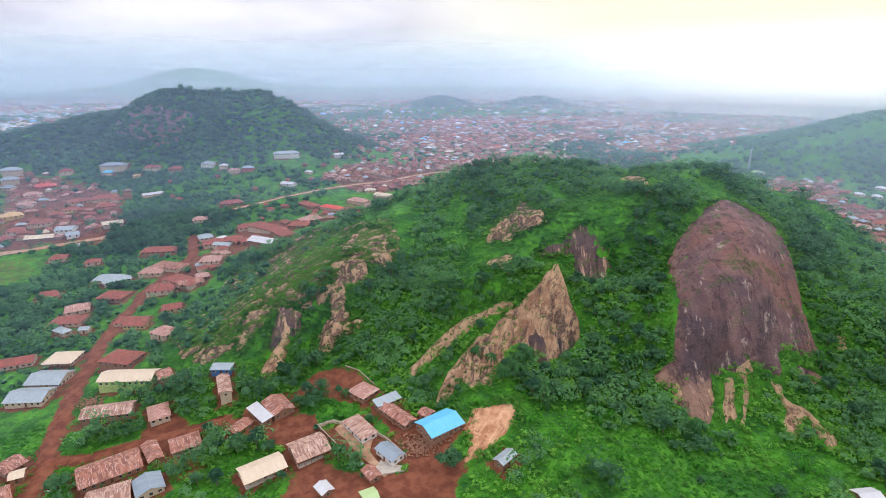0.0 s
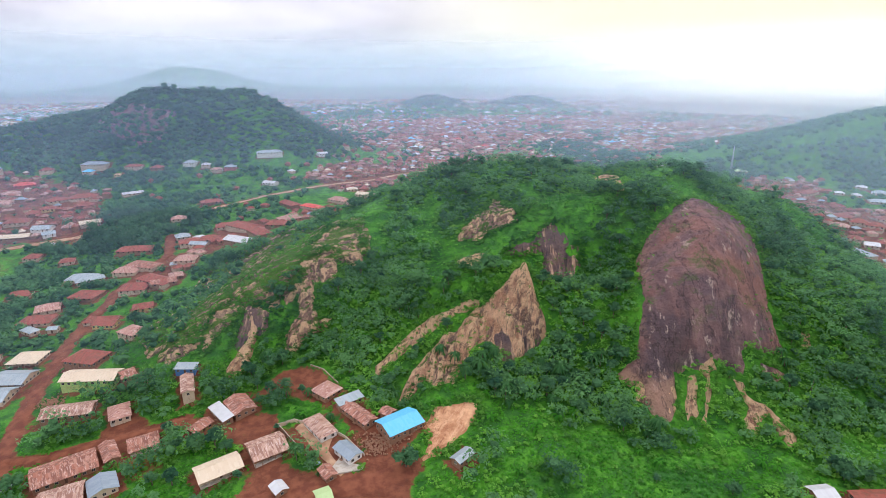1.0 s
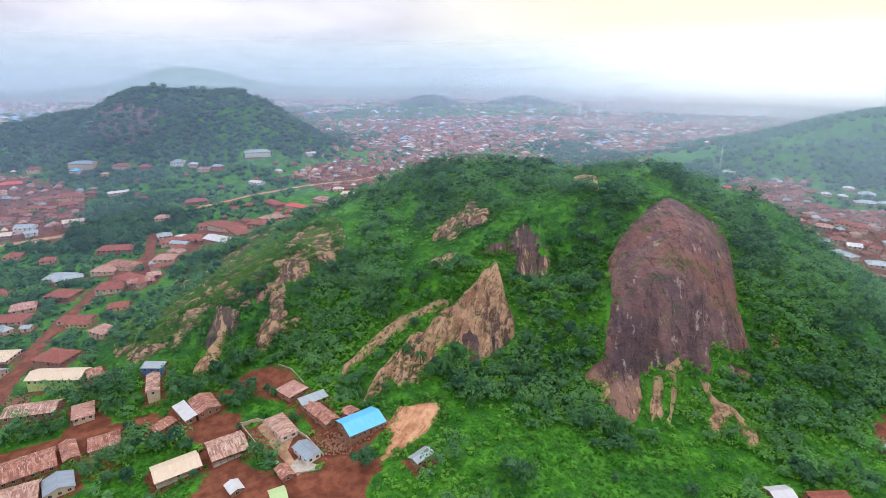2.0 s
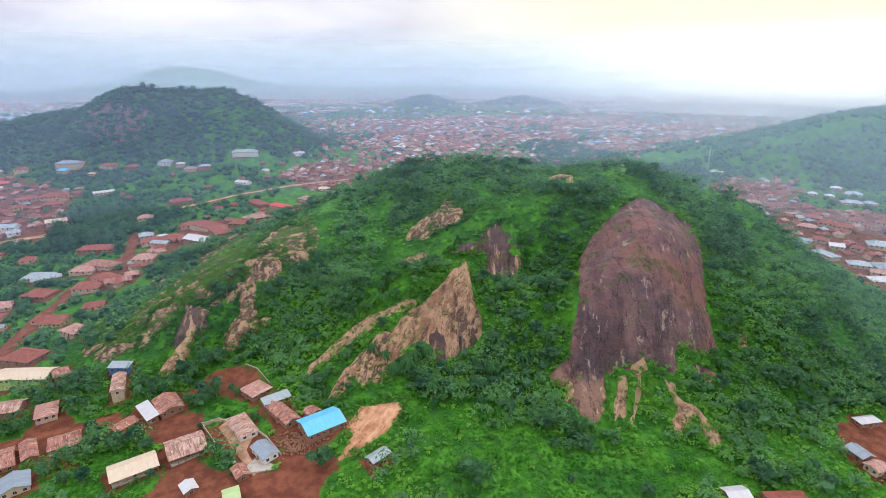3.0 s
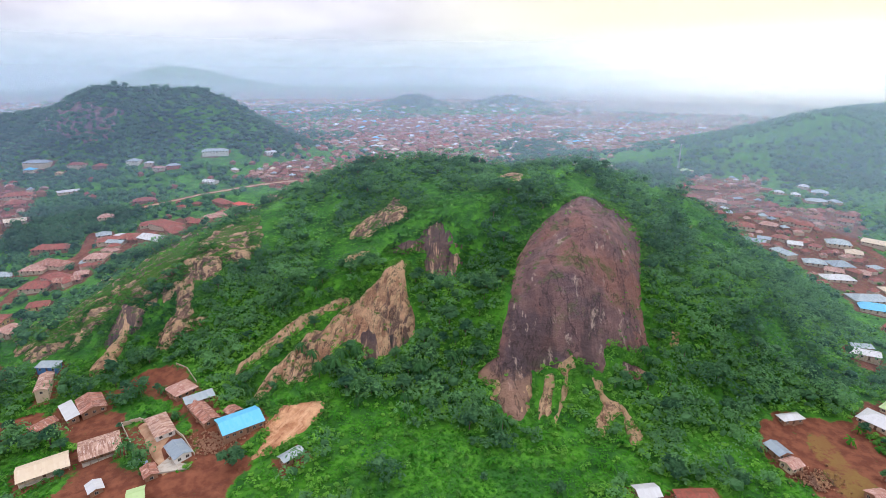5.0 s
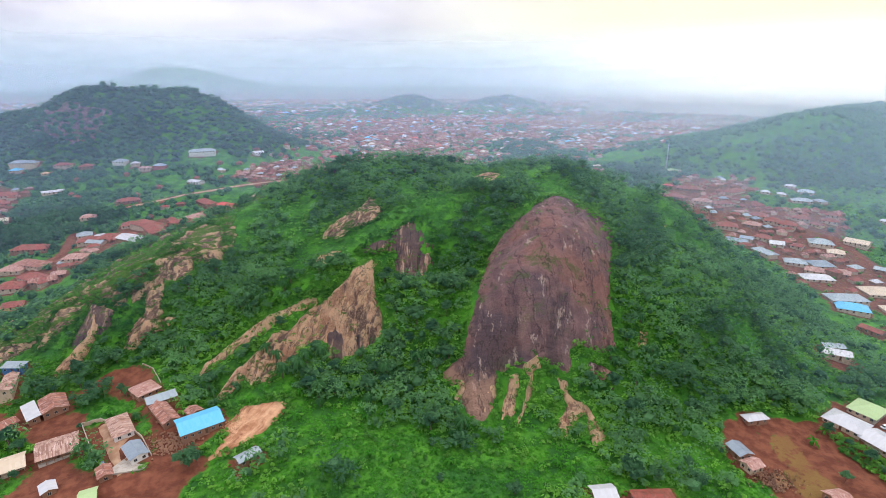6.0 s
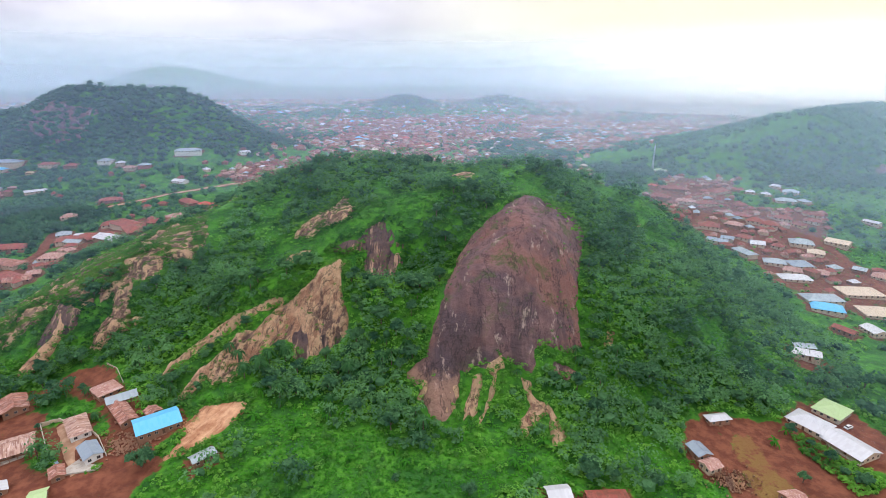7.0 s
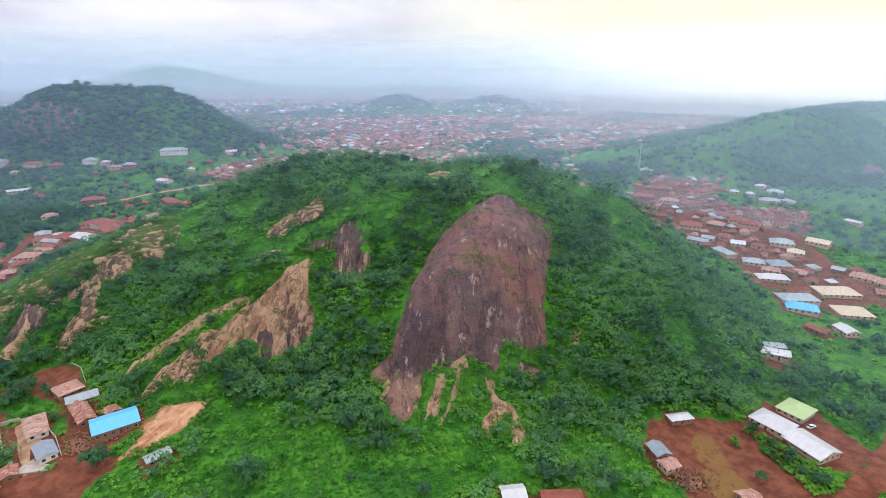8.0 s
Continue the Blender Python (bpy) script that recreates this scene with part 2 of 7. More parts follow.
def roof_look(sheet, worn, amount, rust=(0.16, 0.065, 0.042), pale=None):
    """Corrugated sheets side by side along the ridge: each has its own tone, and rust runs down the slope."""
    def build(n, at):
        a = n.add("ShaderNodeSeparateXYZ", {0: at})
        any_one = n.add("ShaderNodeObjectInfo")["Random"]
        cell = n.add("ShaderNodeCombineXYZ", {0: n.math("FLOOR", n.math("DIVIDE", a[0], 0.85)), 1: n.math("FLOOR", n.math("DIVIDE", a[1], 2.3)), 2: any_one})[0]
        tone = n.add("ShaderNodeTexWhiteNoise", {"Vector": cell})[0]
        shift = n.add("ShaderNodeCombineXYZ", {0: n.math("MULTIPLY", any_one, 90.0)})[0]
        place = n.add("ShaderNodeVectorMath", {0: at, 1: shift}, operation="ADD")[0]
        run = n.noise(stretched(n, place, 1.5, 0.22, 0.5), 1.0, 5, 0.65)
        blot = n.noise(place, 0.45, 4)
        c = n.mix(n.math("MULTIPLY", tone, 0.75), rgb(*sheet), rgb(*worn))
        level = n.math("ADD", n.math("MULTIPLY", run, 0.6), n.math("ADD", n.math("MULTIPLY", blot, 0.4), n.math("MULTIPLY", n.math("SUBTRACT", tone, 0.5), 0.22)))
        c = n.mix(n.math("MULTIPLY", n.ramp(level, 0.62 - 0.25 * amount, 0.74 - 0.25 * amount), 0.25 + 0.75 * amount), c, rgb(*rust))
        if pale:
            wash = n.noise(stretched(n, place, 1.1, 0.16, 0.5), 1.7, 5, 0.7)
            c = n.mix(n.math("MULTIPLY", n.ramp(wash, 0.54, 0.63), 0.5), c, rgb(*pale))
        wave = n.math("SINE", n.math("MULTIPLY", a[0], 42.0))
        return c, n.math("ADD", wave, n.math("MULTIPLY", run, 2.0)), 0.35, 0.03
    return build


def wall_look(paint, dirt, amount=0.5):
    def build(n, at):
        stain = n.noise(stretched(n, at, 0.9, 0.9, 0.35), 1.0, 5, 0.65)
        low = n.noise(at, 3.0, 4, 0.7)
        c = n.mix(n.math("MULTIPLY", n.ramp(stain, 0.45, 0.7), amount), rgb(*paint), rgb(*dirt))
        return c, low, 0.4, 0.02
    return build


def leaf_material(name, dark, light, rough=0.7):
    """Leaves let part of the light through."""
    m = bpy.data.materials.new(name)
    m.use_nodes = True
    n = Nodes(m.node_tree)
    (colour,) = leaf_look(dark, light)(n, None)
    body = n.add("ShaderNodeBsdfPrincipled", {"Base Color": colour, "Roughness": rough, "Specular IOR Level": 0.25})[0]
    through_it = n.add("ShaderNodeBsdfTranslucent", {0: colour})[0]
    n.add("ShaderNodeOutputMaterial", {0: n.add("ShaderNodeMixShader", {0: 0.45, 1: body, 2: through_it})[0]})
    return m


def plain_look(a, b, scale=2.0):
    return lambda n, at: (n.mix(n.ramp(n.noise(at, scale, 4), 0.35, 0.65), rgb(*a), rgb(*b)),)


GROUND = material("grass_and_red_earth", ground_look)
SOIL = material("red_laterite_earth", soil_look)
SOIL_PALE = material("pale_sandy_earth", pale_soil_look)
ROCK_DARK = material("dark_gneiss", dark_rock_look, rough=0.75)
ROCK_TAN = material("weathered_tan_gneiss", tan_rock_look(75), rough=0.85)
ROCK_SPUR = material("ridged_tan_gneiss", tan_rock_look(66, 0.553, shade=0.9, dark=(0.60, 0.290, 0.175), light=(1.0, 0.64, 0.40)), rough=0.85)
ROCK_BROWN = material("purple_brown_gneiss", tan_rock_look(72, 0.525, (0.070, 0.180, 0.022), 0.85, dark=(0.20, 0.125, 0.115), light=(0.42, 0.25, 0.185)), rough=0.85)
ROCK_MOSS = material("mossy_gneiss", tan_rock_look(26, 0.462, (0.085, 0.235, 0.018), 0.8, True, (0.24, 0.165, 0.125), (0.46, 0.31, 0.215)), rough=0.9)
ROCK_STREAK = material("water_streaked_gneiss", streaked_rock_look, rough=0.8)
CUT = material("freshly_cut_earth", cut_look)
LEAF = leaf_material("bush_leaves", (0.022, 0.122, 0.030), (0.205, 0.490, 0.062))
LEAF_DARK = leaf_material("tree_leaves", (0.030, 0.112, 0.064), (0.158, 0.370, 0.128))
LEAF_LIGHT = leaf_material("grass_tufts", (0.018, 0.145, 0.012), (0.080, 0.325, 0.018))
# Tree leaves again, darkened: the dimmer far hills are put into the colour.
LEAF_FAR = leaf_material("darkened_tree_leaves", (0.018, 0.062, 0.040), (0.085, 0.215, 0.095))
LEAF_PALM = leaf_material("palm_fronds", (0.030, 0.130, 0.036), (0.070, 0.210, 0.060), rough=0.55)
BARK = material("bark", plain_look((0.11, 0.085, 0.065), (0.20, 0.16, 0.125), 3.0))
ROOFS = {
    "rust": material("rusted_sheet", roof_look((0.33, 0.125, 0.084), (0.58, 0.37, 0.29), 0.7, (0.150, 0.045, 0.030), (0.76, 0.58, 0.52)), rough=0.7),
    "rustpale": material("half_rusted_sheet", roof_look((0.43, 0.255, 0.19), (0.64, 0.49, 0.41), 0.68, (0.20, 0.070, 0.045), (0.82, 0.70, 0.64)), rough=0.6),
    "pink": material("faded_rusty_sheet", roof_look((0.40, 0.205, 0.160), (0.54, 0.36, 0.30), 0.55, (0.25, 0.078, 0.058), (0.80, 0.66, 0.62)), rough=0.6),
    "red": material("red_oxide_sheet", roof_look((0.28, 0.070, 0.050), (0.38, 0.125, 0.092), 0.6), rough=0.65),
    "redbright": material("bright_red_sheet", roof_look((0.62, 0.075, 0.055), (0.55, 0.10, 0.075), 0.1), rough=0.5),
    "cream": material("cream_sheet", roof_look((0.63, 0.51, 0.37), (0.70, 0.60, 0.47), 0.15, (0.42, 0.27, 0.17)), rough=0.55),
    "yellowish": material("ochre_sheet", roof_look((0.55, 0.36, 0.17), (0.60, 0.44, 0.25), 0.2), rough=0.6),
    "white": material("white_zinc_sheet", roof_look((0.54, 0.55, 0.57), (0.62, 0.64, 0.66), 0.06, (0.45, 0.36, 0.32)), rough=0.4, metal=0.15),
    "grey": material("zinc_sheet", roof_look((0.30, 0.365, 0.40), (0.40, 0.465, 0.50), 0.15, (0.30, 0.22, 0.19)), rough=0.4, metal=0.25),
    "slate": material("blue_grey_sheet", roof_look((0.24, 0.30, 0.36), (0.32, 0.38, 0.43), 0.08, (0.18, 0.17, 0.17)), rough=0.45, metal=0.2),
    "bluebright": material("sky_blue_sheet", roof_look((0.12, 0.50, 0.80), (0.16, 0.54, 0.83), 0.02, (0.10, 0.38, 0.60)), rough=0.4),
    "palegreen": material("pale_green_sheet", roof_look((0.42, 0.57, 0.27), (0.47, 0.62, 0.31), 0.05, (0.33, 0.42, 0.22)), rough=0.5),
}
WALLS = {
    "mud": material("mud_plaster", wall_look((0.30, 0.165, 0.105), (0.17, 0.085, 0.055))),
    "cream": material("cream_plaster", wall_look((0.55, 0.44, 0.32), (0.30, 0.18, 0.12))),
    "white": material("white_plaster", wall_look((0.74, 0.72, 0.68), (0.45, 0.35, 0.28), 0.35)),
    "yellow": material("yellow_plaster", wall_look((0.62, 0.45, 0.20), (0.36, 0.22, 0.11))),
    "green": material("lime_green_plaster", wall_look((0.42, 0.56, 0.20), (0.30, 0.26, 0.12))),
    "blue": material("blue_plaster", wall_look((0.07, 0.19, 0.42), (0.12, 0.12, 0.15))),
    "red": material("red_plaster", wall_look((0.42, 0.10, 0.075), (0.22, 0.08, 0.06))),
}
PANE = material("dark_window_glass", plain_look((0.020, 0.022, 0.026), (0.045, 0.048, 0.055)), rough=0.2, specular=0.5)
FRAME = material("pale_frame_paint", plain_look((0.42, 0.38, 0.33), (0.55, 0.50, 0.44)))
DOOR = material("brown_door_paint", plain_look((0.10, 0.055, 0.035), (0.16, 0.09, 0.06)))


# ---- helpers of the build ----
def mesh_of(name, verts, faces, mat, smooth=False, index=None, mats=None, floats=None):
    """A mesh from arrays; faces is an array of one face size, or a list of such arrays."""
    faces = [f for f in (faces if isinstance(faces, list) else [faces]) if len(f)]
    me = bpy.data.meshes.new(name)
    verts = np.asarray(verts, np.float32)
    loops = np.concatenate([np.asarray(f, np.int32).ravel() for f in faces])
    sizes = np.concatenate([np.full(len(f), np.asarray(f).shape[1], np.int32) for f in faces])
    me.vertices.add(len(verts))
    me.vertices.foreach_set("co", verts.ravel())
    me.loops.add(len(loops))
    me.loops.foreach_set("vertex_index", loops)
    me.polygons.add(len(sizes))
    me.polygons.foreach_set("loop_start", np.concatenate([[0], np.cumsum(sizes)[:-1]]).astype(np.int32))
    me.polygons.foreach_set("loop_total", sizes)
    for m in mats or [mat]:
        me.materials.append(m)
    if index is not None:
        me.polygons.foreach_set("material_index", np.asarray(index, np.int32))
    me.polygons.foreach_set("use_smooth", np.full(len(sizes), smooth))
    for key, values in (floats or {}).items():
        me.attributes.new(key, "FLOAT", "POINT").data.foreach_set("value", np.asarray(values, np.float32))
    me.update(calc_edges=True)
    me.validate()
    return me


def part(name, bm, mat, parent, label="", smooth=False):
    me = bpy.data.meshes.new(name)
    bmesh.ops.recalc_face_normals(bm, faces=bm.faces)
    for f in bm.faces:
        f.smooth = smooth
    bm.to_mesh(me)
    bm.free()
    me.materials.append(mat)
    ob = new(name, me)
    ob.parent = parent
    return tagged(ob, label)


def piece(name, me, parent, m=None, label=""):
    ob = new(name, me)
    ob.parent = parent
    if m is not None:
        ob.matrix_basis = m
    return tagged(ob, label)


def box(bm, x0, x1, y0, y1, z0, z1):
    v = [bm.verts.new(p) for p in ((x0, y0, z0), (x1, y0, z0), (x1, y1, z0), (x0, y1, z0), (x0, y0, z1), (x1, y0, z1), (x1, y1, z1), (x0, y1, z1))]
    for f in ((3, 2, 1, 0), (4, 5, 6, 7), (0, 1, 5, 4), (1, 2, 6, 5), (2, 3, 7, 6), (3, 0, 4, 7)):
        bm.faces.new([v[i] for i in f])
    return bm


def slab(bm, points, thick):
    """A sheet over the points, with depth."""
    top = [bm.verts.new(p) for p in points]
    low = [bm.verts.new((p[0], p[1], p[2] - thick)) for p in points]
    bm.faces.new(top)
    bm.faces.new(low[::-1])
    for i in range(len(top)):
        j = (i + 1) % len(top)
        bm.faces.new((top[i], low[i], low[j], top[j]))
    return bm


# ---- the lie of the land ----
BASE = (8.72, 14.28, 456.30, 91.80, -0.25, 0.83)
HILLS = [
    (46.2, 157.2, 313.2, 89.0, 25.0, 0.16),
    (35.3, 68.6, 327.1, 66.8, 97.4, -0.53),
    (37.6, -63.4, 303.6, 59.3, 28.6, 0.61),
    (46.3, 156.2, 261.1, 21.3, 34.7, -0.77),
    (28.5, 68.0, 247.5, 14.0, 46.7, 1.36),
    (57.4, 42.5, 402.4, 113.4, 48.8, 0.06),
    (25.2, 258.1, 359.0, 23.4, 27.8, 0.34),
    (43.5, 234.8, 270.4, 45.6, 29.5, 0.71),
    (49.7, 192.9, 366.8, 47.6, 25.8, 0.16),
    (69.4, -393.0, 741.1, 43.9, 55.6, -0.59),
    (93.8, -274.4, 808.7, 100.7, 81.1, -0.74),
    (60.0, -493.2, 792.8, 44.1, 198.8, -0.39),
    (74.1, 884.3, 951.8, 334.8, 76.5, 0.39),
    (59.2, 614.2, 718.2, 78.3, 33.8, 0.01),
]
FAR_HILLS = [
    (46, -7, 2025, 72, 60, 0.0),
    (38, 345, 2050, 92, 60, 0.0),
    (150, -1960, 4450, 340, 300, 0.0),
    (70, -3000, 4500, 900, 250, 0.0),
    (40, 300, 4550, 1100, 250, 0.0),
]
FOLDS = [(-11.3, 66.0, 241.0, 26), (-9.2, 11.8, 291.3, 18), (-4.3, 125.3, 195.2, 26), (-4.4, 234.0, 270.3, 26), (-8.3, 66.0, 241.0, 8), (-5.1, -33.1, 302.2, 18), (-4.9, 40.3, 248.8, 8), (-3.0, 194.4, 240.8, 26), (4.7, 24.8, 213.2, 12), (-3.6, -3.3, 208.4, 8), (-3.4, -63.4, 246.7, 12), (4.0, 57.1, 265.7, 8), (-3.3, 233.1, 224.9, 8), (4.6, 114.1, 219.7, 8), (-3.7, 108.0, 231.9, 8), (2.8, 127.6, 255.1, 8)]  # ribs and gullies: metres up, place, reach
SKETCH = 1.35  # metres to one plan unit; woods and town placed to fit the camera's view


def height(x, y):
    """The ground's height: a town plain that steps up to the north, and the hills on it."""
    a, b, c, d, e, f = BASE
    h = a + b * np.tanh((y - c) / d) + e * np.clip(x, -900, 900) / 100 + f * np.clip(y - 810, 0, 1215) / 100
    for tall, cx, cy, sx, sy, turn in HILLS + FAR_HILLS:
        co, si = math.cos(turn), math.sin(turn)
        u, v = ((x - cx) * co + (y - cy) * si) / sx, ((y - cy) * co - (x - cx) * si) / sy
        h = h + tall * np.exp(-(u * u + v * v) / 2)
    for tall, cx, cy, reach in FOLDS:
        h = h + tall * np.exp(-((x - cx) ** 2 + (y - cy) ** 2) / (2 * reach**2))
    return h


def ground_at(x, y):
    return float(height(np.float64(x), np.float64(y)))


LATTICE = np.random.RandomState(77).rand(64, 256, 256)


def wobble(x, y, size, seed=0):
    """Smooth uneven values from about -1 to 1 over the plan, in three sizes."""
    table, out = LATTICE[seed % 64], 0.0
    for k in range(3):
        u, v = np.asarray(x) / size * 2.0**k + 31.7 * k, np.asarray(y) / size * 2.0**k + 17.3 * k
        i, j = np.floor(u).astype(int), np.floor(v).astype(int)
        fu, fv = u - i, v - j
        fu, fv = fu * fu * (3 - 2 * fu), fv * fv * (3 - 2 * fv)
        i, j, p, q = i % 256, j % 256, (i + 1) % 256, (j + 1) % 256
        n0 = table[i, j] * (1 - fu) + table[p, j] * fu
        n1 = table[i, q] * (1 - fu) + table[p, q] * fu
        out = out + (n0 * (1 - fv) + n1 * fv - 0.5) * 0.5**k
    return out * 1.9


def inside(x, y, outline):
    """How far points lie inside an outline, in metres (minus: outside)."""
    pts = np.asarray(outline, float)
    far, odd = np.full(x.shape, 1e9), np.zeros(x.shape, bool)
    for (ax, ay), (bx, by) in zip(pts, np.roll(pts, -1, 0)):
        t = np.clip(((x - ax) * (bx - ax) + (y - ay) * (by - ay)) / ((bx - ax) ** 2 + (by - ay) ** 2), 0, 1)
        far = np.minimum(far, np.hypot(x - ax - t * (bx - ax), y - ay - t * (by - ay)))
        odd ^= ((ay > y) != (by > y)) & (x < (bx - ax) * (y - ay) / (by - ay + 1e-12) + ax)
    return np.where(odd, far, -far)


def along(x, y, line):
    """How far points lie from a line of points."""
    far = np.full(x.shape, 1e9)
    for (ax, ay), (bx, by) in zip(line[:-1], line[1:]):
        t = np.clip(((x - ax) * (bx - ax) + (y - ay) * (by - ay)) / ((bx - ax) ** 2 + (by - ay) ** 2), 0, 1)
        far = np.minimum(far, np.hypot(x - ax - t * (bx - ax), y - ay - t * (by - ay)))
    return far


def graded(core0, core1, step, far0, far1, grow=1.07):
    """Coordinates that are close together from core0 to core1 and widen outwards."""
    mid = list(np.arange(core0, core1 + step / 2, step))
    s, v = step, mid[-1]
    while v < far1:
        s *= grow
        v += s
        mid.append(v)
    s, v = step, mid[0]
    while v > far0:
        s *= grow
        v -= s
        mid.insert(0, v)
    return np.array(mid)


def sheet(xs, ys, z):
    nx, ny = len(xs), len(ys)
    gx, gy = np.meshgrid(xs, ys)
    verts = np.stack([gx, gy, z], -1).reshape(-1, 3)
    i = (np.arange(ny - 1)[:, None] * nx + np.arange(nx - 1)).ravel()
    return verts, np.stack([i, i + 1, i + nx + 1, i + nx], -1)


gx_line, gy_line = graded(-270, 460, 3.0, -14000, 14000, 1.065), graded(130, 460, 3.0, -1200, 15000, 1.06)
GX, GY = np.meshgrid(gx_line, gy_line)
rough_ground = 0.45 * wobble(GX, GY, 19, 3) + 1.0 * wobble(GX, GY, 60, 4) * np.clip(height(GX, GY) / 34, 0, 1)
ground_verts, ground_faces = sheet(gx_line, gy_line, height(GX, GY) + rough_ground * np.exp(-((GX - 95) / 570) ** 2))
GROUND_Z = ground_verts[:, 2].reshape(len(gy_line), len(gx_line))


def lay(x, y):
    """The height of the ground's own mesh, which is coarser far away."""
    i = np.clip(np.searchsorted(gx_line, x) - 1, 0, len(gx_line) - 2)
    j = np.clip(np.searchsorted(gy_line, y) - 1, 0, len(gy_line) - 2)
    u, v = (x - gx_line[i]) / (gx_line[i + 1] - gx_line[i]), (y - gy_line[j]) / (gy_line[j + 1] - gy_line[j])
    return (GROUND_Z[j, i] * (1 - u) + GROUND_Z[j, i + 1] * u) * (1 - v) + (GROUND_Z[j + 1, i] * (1 - u) + GROUND_Z[j + 1, i + 1] * u) * v


ground = tagged(new("ground", mesh_of("ground", ground_verts, ground_faces, GROUND, smooth=True)), "green grassy land with bare red earth round the houses", "ground", kind="structure")

# roads and bare yards of red earth
ROADS = {}


def road(name, width, line, label, mat=SOIL):
    """A beaten earth road laid on the ground along a line, with uneven edges."""
    ROADS[name] = (line, width)
    pts, fine = np.asarray(line, float), []
    for a, b in zip(pts[:-1], pts[1:]):
        steps = max(2, int(np.hypot(*(b - a)) / 1.5))
        fine += [a + (b - a) * k / steps for k in range(steps)]
    p = np.array(fine + [pts[-1]])
    for _ in range(6):
        p[1:-1] = (p[:-2] + 2 * p[1:-1] + p[2:]) / 4
    d = np.gradient(p, axis=0)
    d /= np.hypot(d[:, 0], d[:, 1])[:, None]
    side = np.stack([-d[:, 1], d[:, 0]], -1)
    across = np.linspace(-0.5, 0.5, 7)
    w = width * (1 + 0.22 * wobble(p[:, 0], p[:, 1], 9, 8))
    g = p[:, None] + side[:, None] * (across[None, :, None] * w[:, None, None])
    lift = 0.45 - 3.2 * np.abs(across) ** 3
    z = height(g[..., 0], g[..., 1]) + lift + 0.45 * wobble(g[..., 0], g[..., 1], 19, 3)
    verts = np.concatenate([g, z[..., None]], -1).reshape(-1, 3)
    k = (np.arange(len(p) - 1)[:, None] * 7 + np.arange(6)).ravel()
    ob = new(name, mesh_of(name, verts, np.stack([k, k + 1, k + 8, k + 7], -1), mat, smooth=True))
    return tagged(ob, label, "road", kind="structure")


road("road_1", 6.6, [(-148.5, 143.1), (-154.6, 166.6), (-163.6, 182.4), (-173.7, 207.9), (-179.8, 225.3), (-188.1, 249.2), (-198.2, 278.2), (-203.2, 301.6), (-204.9, 325.1), (-207.4, 346.4), (-202.8, 369.2), (-199.0, 398.1), (-219.4, 445.5)], "wide unpaved red earth road between the houses")
road("road_2", 4.4, [(-159.4, 176.4), (-145.1, 177.3), (-127.4, 187.0), (-111.2, 193.6), (-96.5, 200.2), (-83.3, 190.8)], "narrow red earth lane between rusty roofed houses")
road("road_3", 6.8, [(-373.8, 410.4), (-345.1, 424.4), (-319.8, 437.4), (-300.5, 446.2), (-280.3, 464.3)], "pale earth road past the western town", SOIL_PALE)
road("road_4", 5.2, [(-209.8, 511.1), (-183.7, 535.8), (-155.2, 562.3), (-118.1, 593.1), (-69.8, 622.1), (-17.6, 680.3), (40.5, 729.0)], "straight pale earth road into the town", SOIL_PALE)
road("road_5", 8.1, [(329.4, 191.7), (304.6, 171.0), (289.2, 162.1), (272.6, 151.3), (256.5, 137.7)], "red earth track beside the long white building")
road("road_6", 6.8, [(429.3, 297.0), (429.3, 323.6), (430.1, 349.4), (441.0, 387.9), (443.6, 418.9), (442.0, 447.1)], "red earth street between zinc roofs")
road("road_7", 9.5, [(-59.5, 148.5), (-46.0, 153.2), (-27.8, 156.2), (-7.2, 159.8), (3.5, 165.9)], "worn red earth yard track by the white house")

YARDS = [
    [(-71.3, 213.2), (-63.7, 230.2), (-51.7, 233.0), (-38.1, 224.5), (-30.0, 210.6), (-45.9, 206.6), (-57.1, 213.3)],
    [(-79.7, 202.5), (-56.0, 201.3), (-52.2, 189.0), (-64.7, 180.5), (-78.0, 187.9)],
    [(-59.8, 164.6), (-49.7, 174.0), (-30.1, 163.1), (-13.4, 161.1), (3.9, 167.0), (5.9, 147.0), (-56.8, 146.5)],
    [(-28.1, 197.1), (-12.4, 189.5), (4.1, 178.1), (0.8, 164.3), (-12.2, 163.4), (-16.3, 177.4)],
    [(-52.7, 190.4), (-40.5, 176.9), (-21.6, 163.4), (-13.5, 170.1), (-24.3, 183.6), (-40.5, 193.1)],
]
YARDS += [
    [(-135.5, 205.1), (-116.5, 203.0), (-106.1, 191.3), (-126.5, 183.5)],
    [(217.5, 194.8), (240.8, 199.7), (266.5, 197.8), (274.6, 165.1), (269.9, 145.8), (224.2, 145.8), (214.2, 179.0)],
    [(280.4, 215.2), (300.6, 206.0), (308.1, 180.9), (291.5, 168.1), (276.1, 171.2), (271.2, 199.0)],
    [(299.7, 256.5), (321.3, 256.5), (321.3, 237.6), (299.7, 240.3)],
]

VALLEY = [(348.3, 583.1), (405.2, 597.0), (424.5, 554.1), (429.1, 518.7), (494.3, 512.9), (477.6, 470.1), (439.9, 423.4), (445.6, 393.6), (466.1, 369.3), (429.8, 324.3), (372.0, 306.3), (353.5, 351.7), (364.2, 402.5), (344.5, 439.8), (346.4, 471.0), (259.5, 345.0)]  # trodden ground between the valley houses


# ---- rocks ----
ROCKS, TOPS = [], []


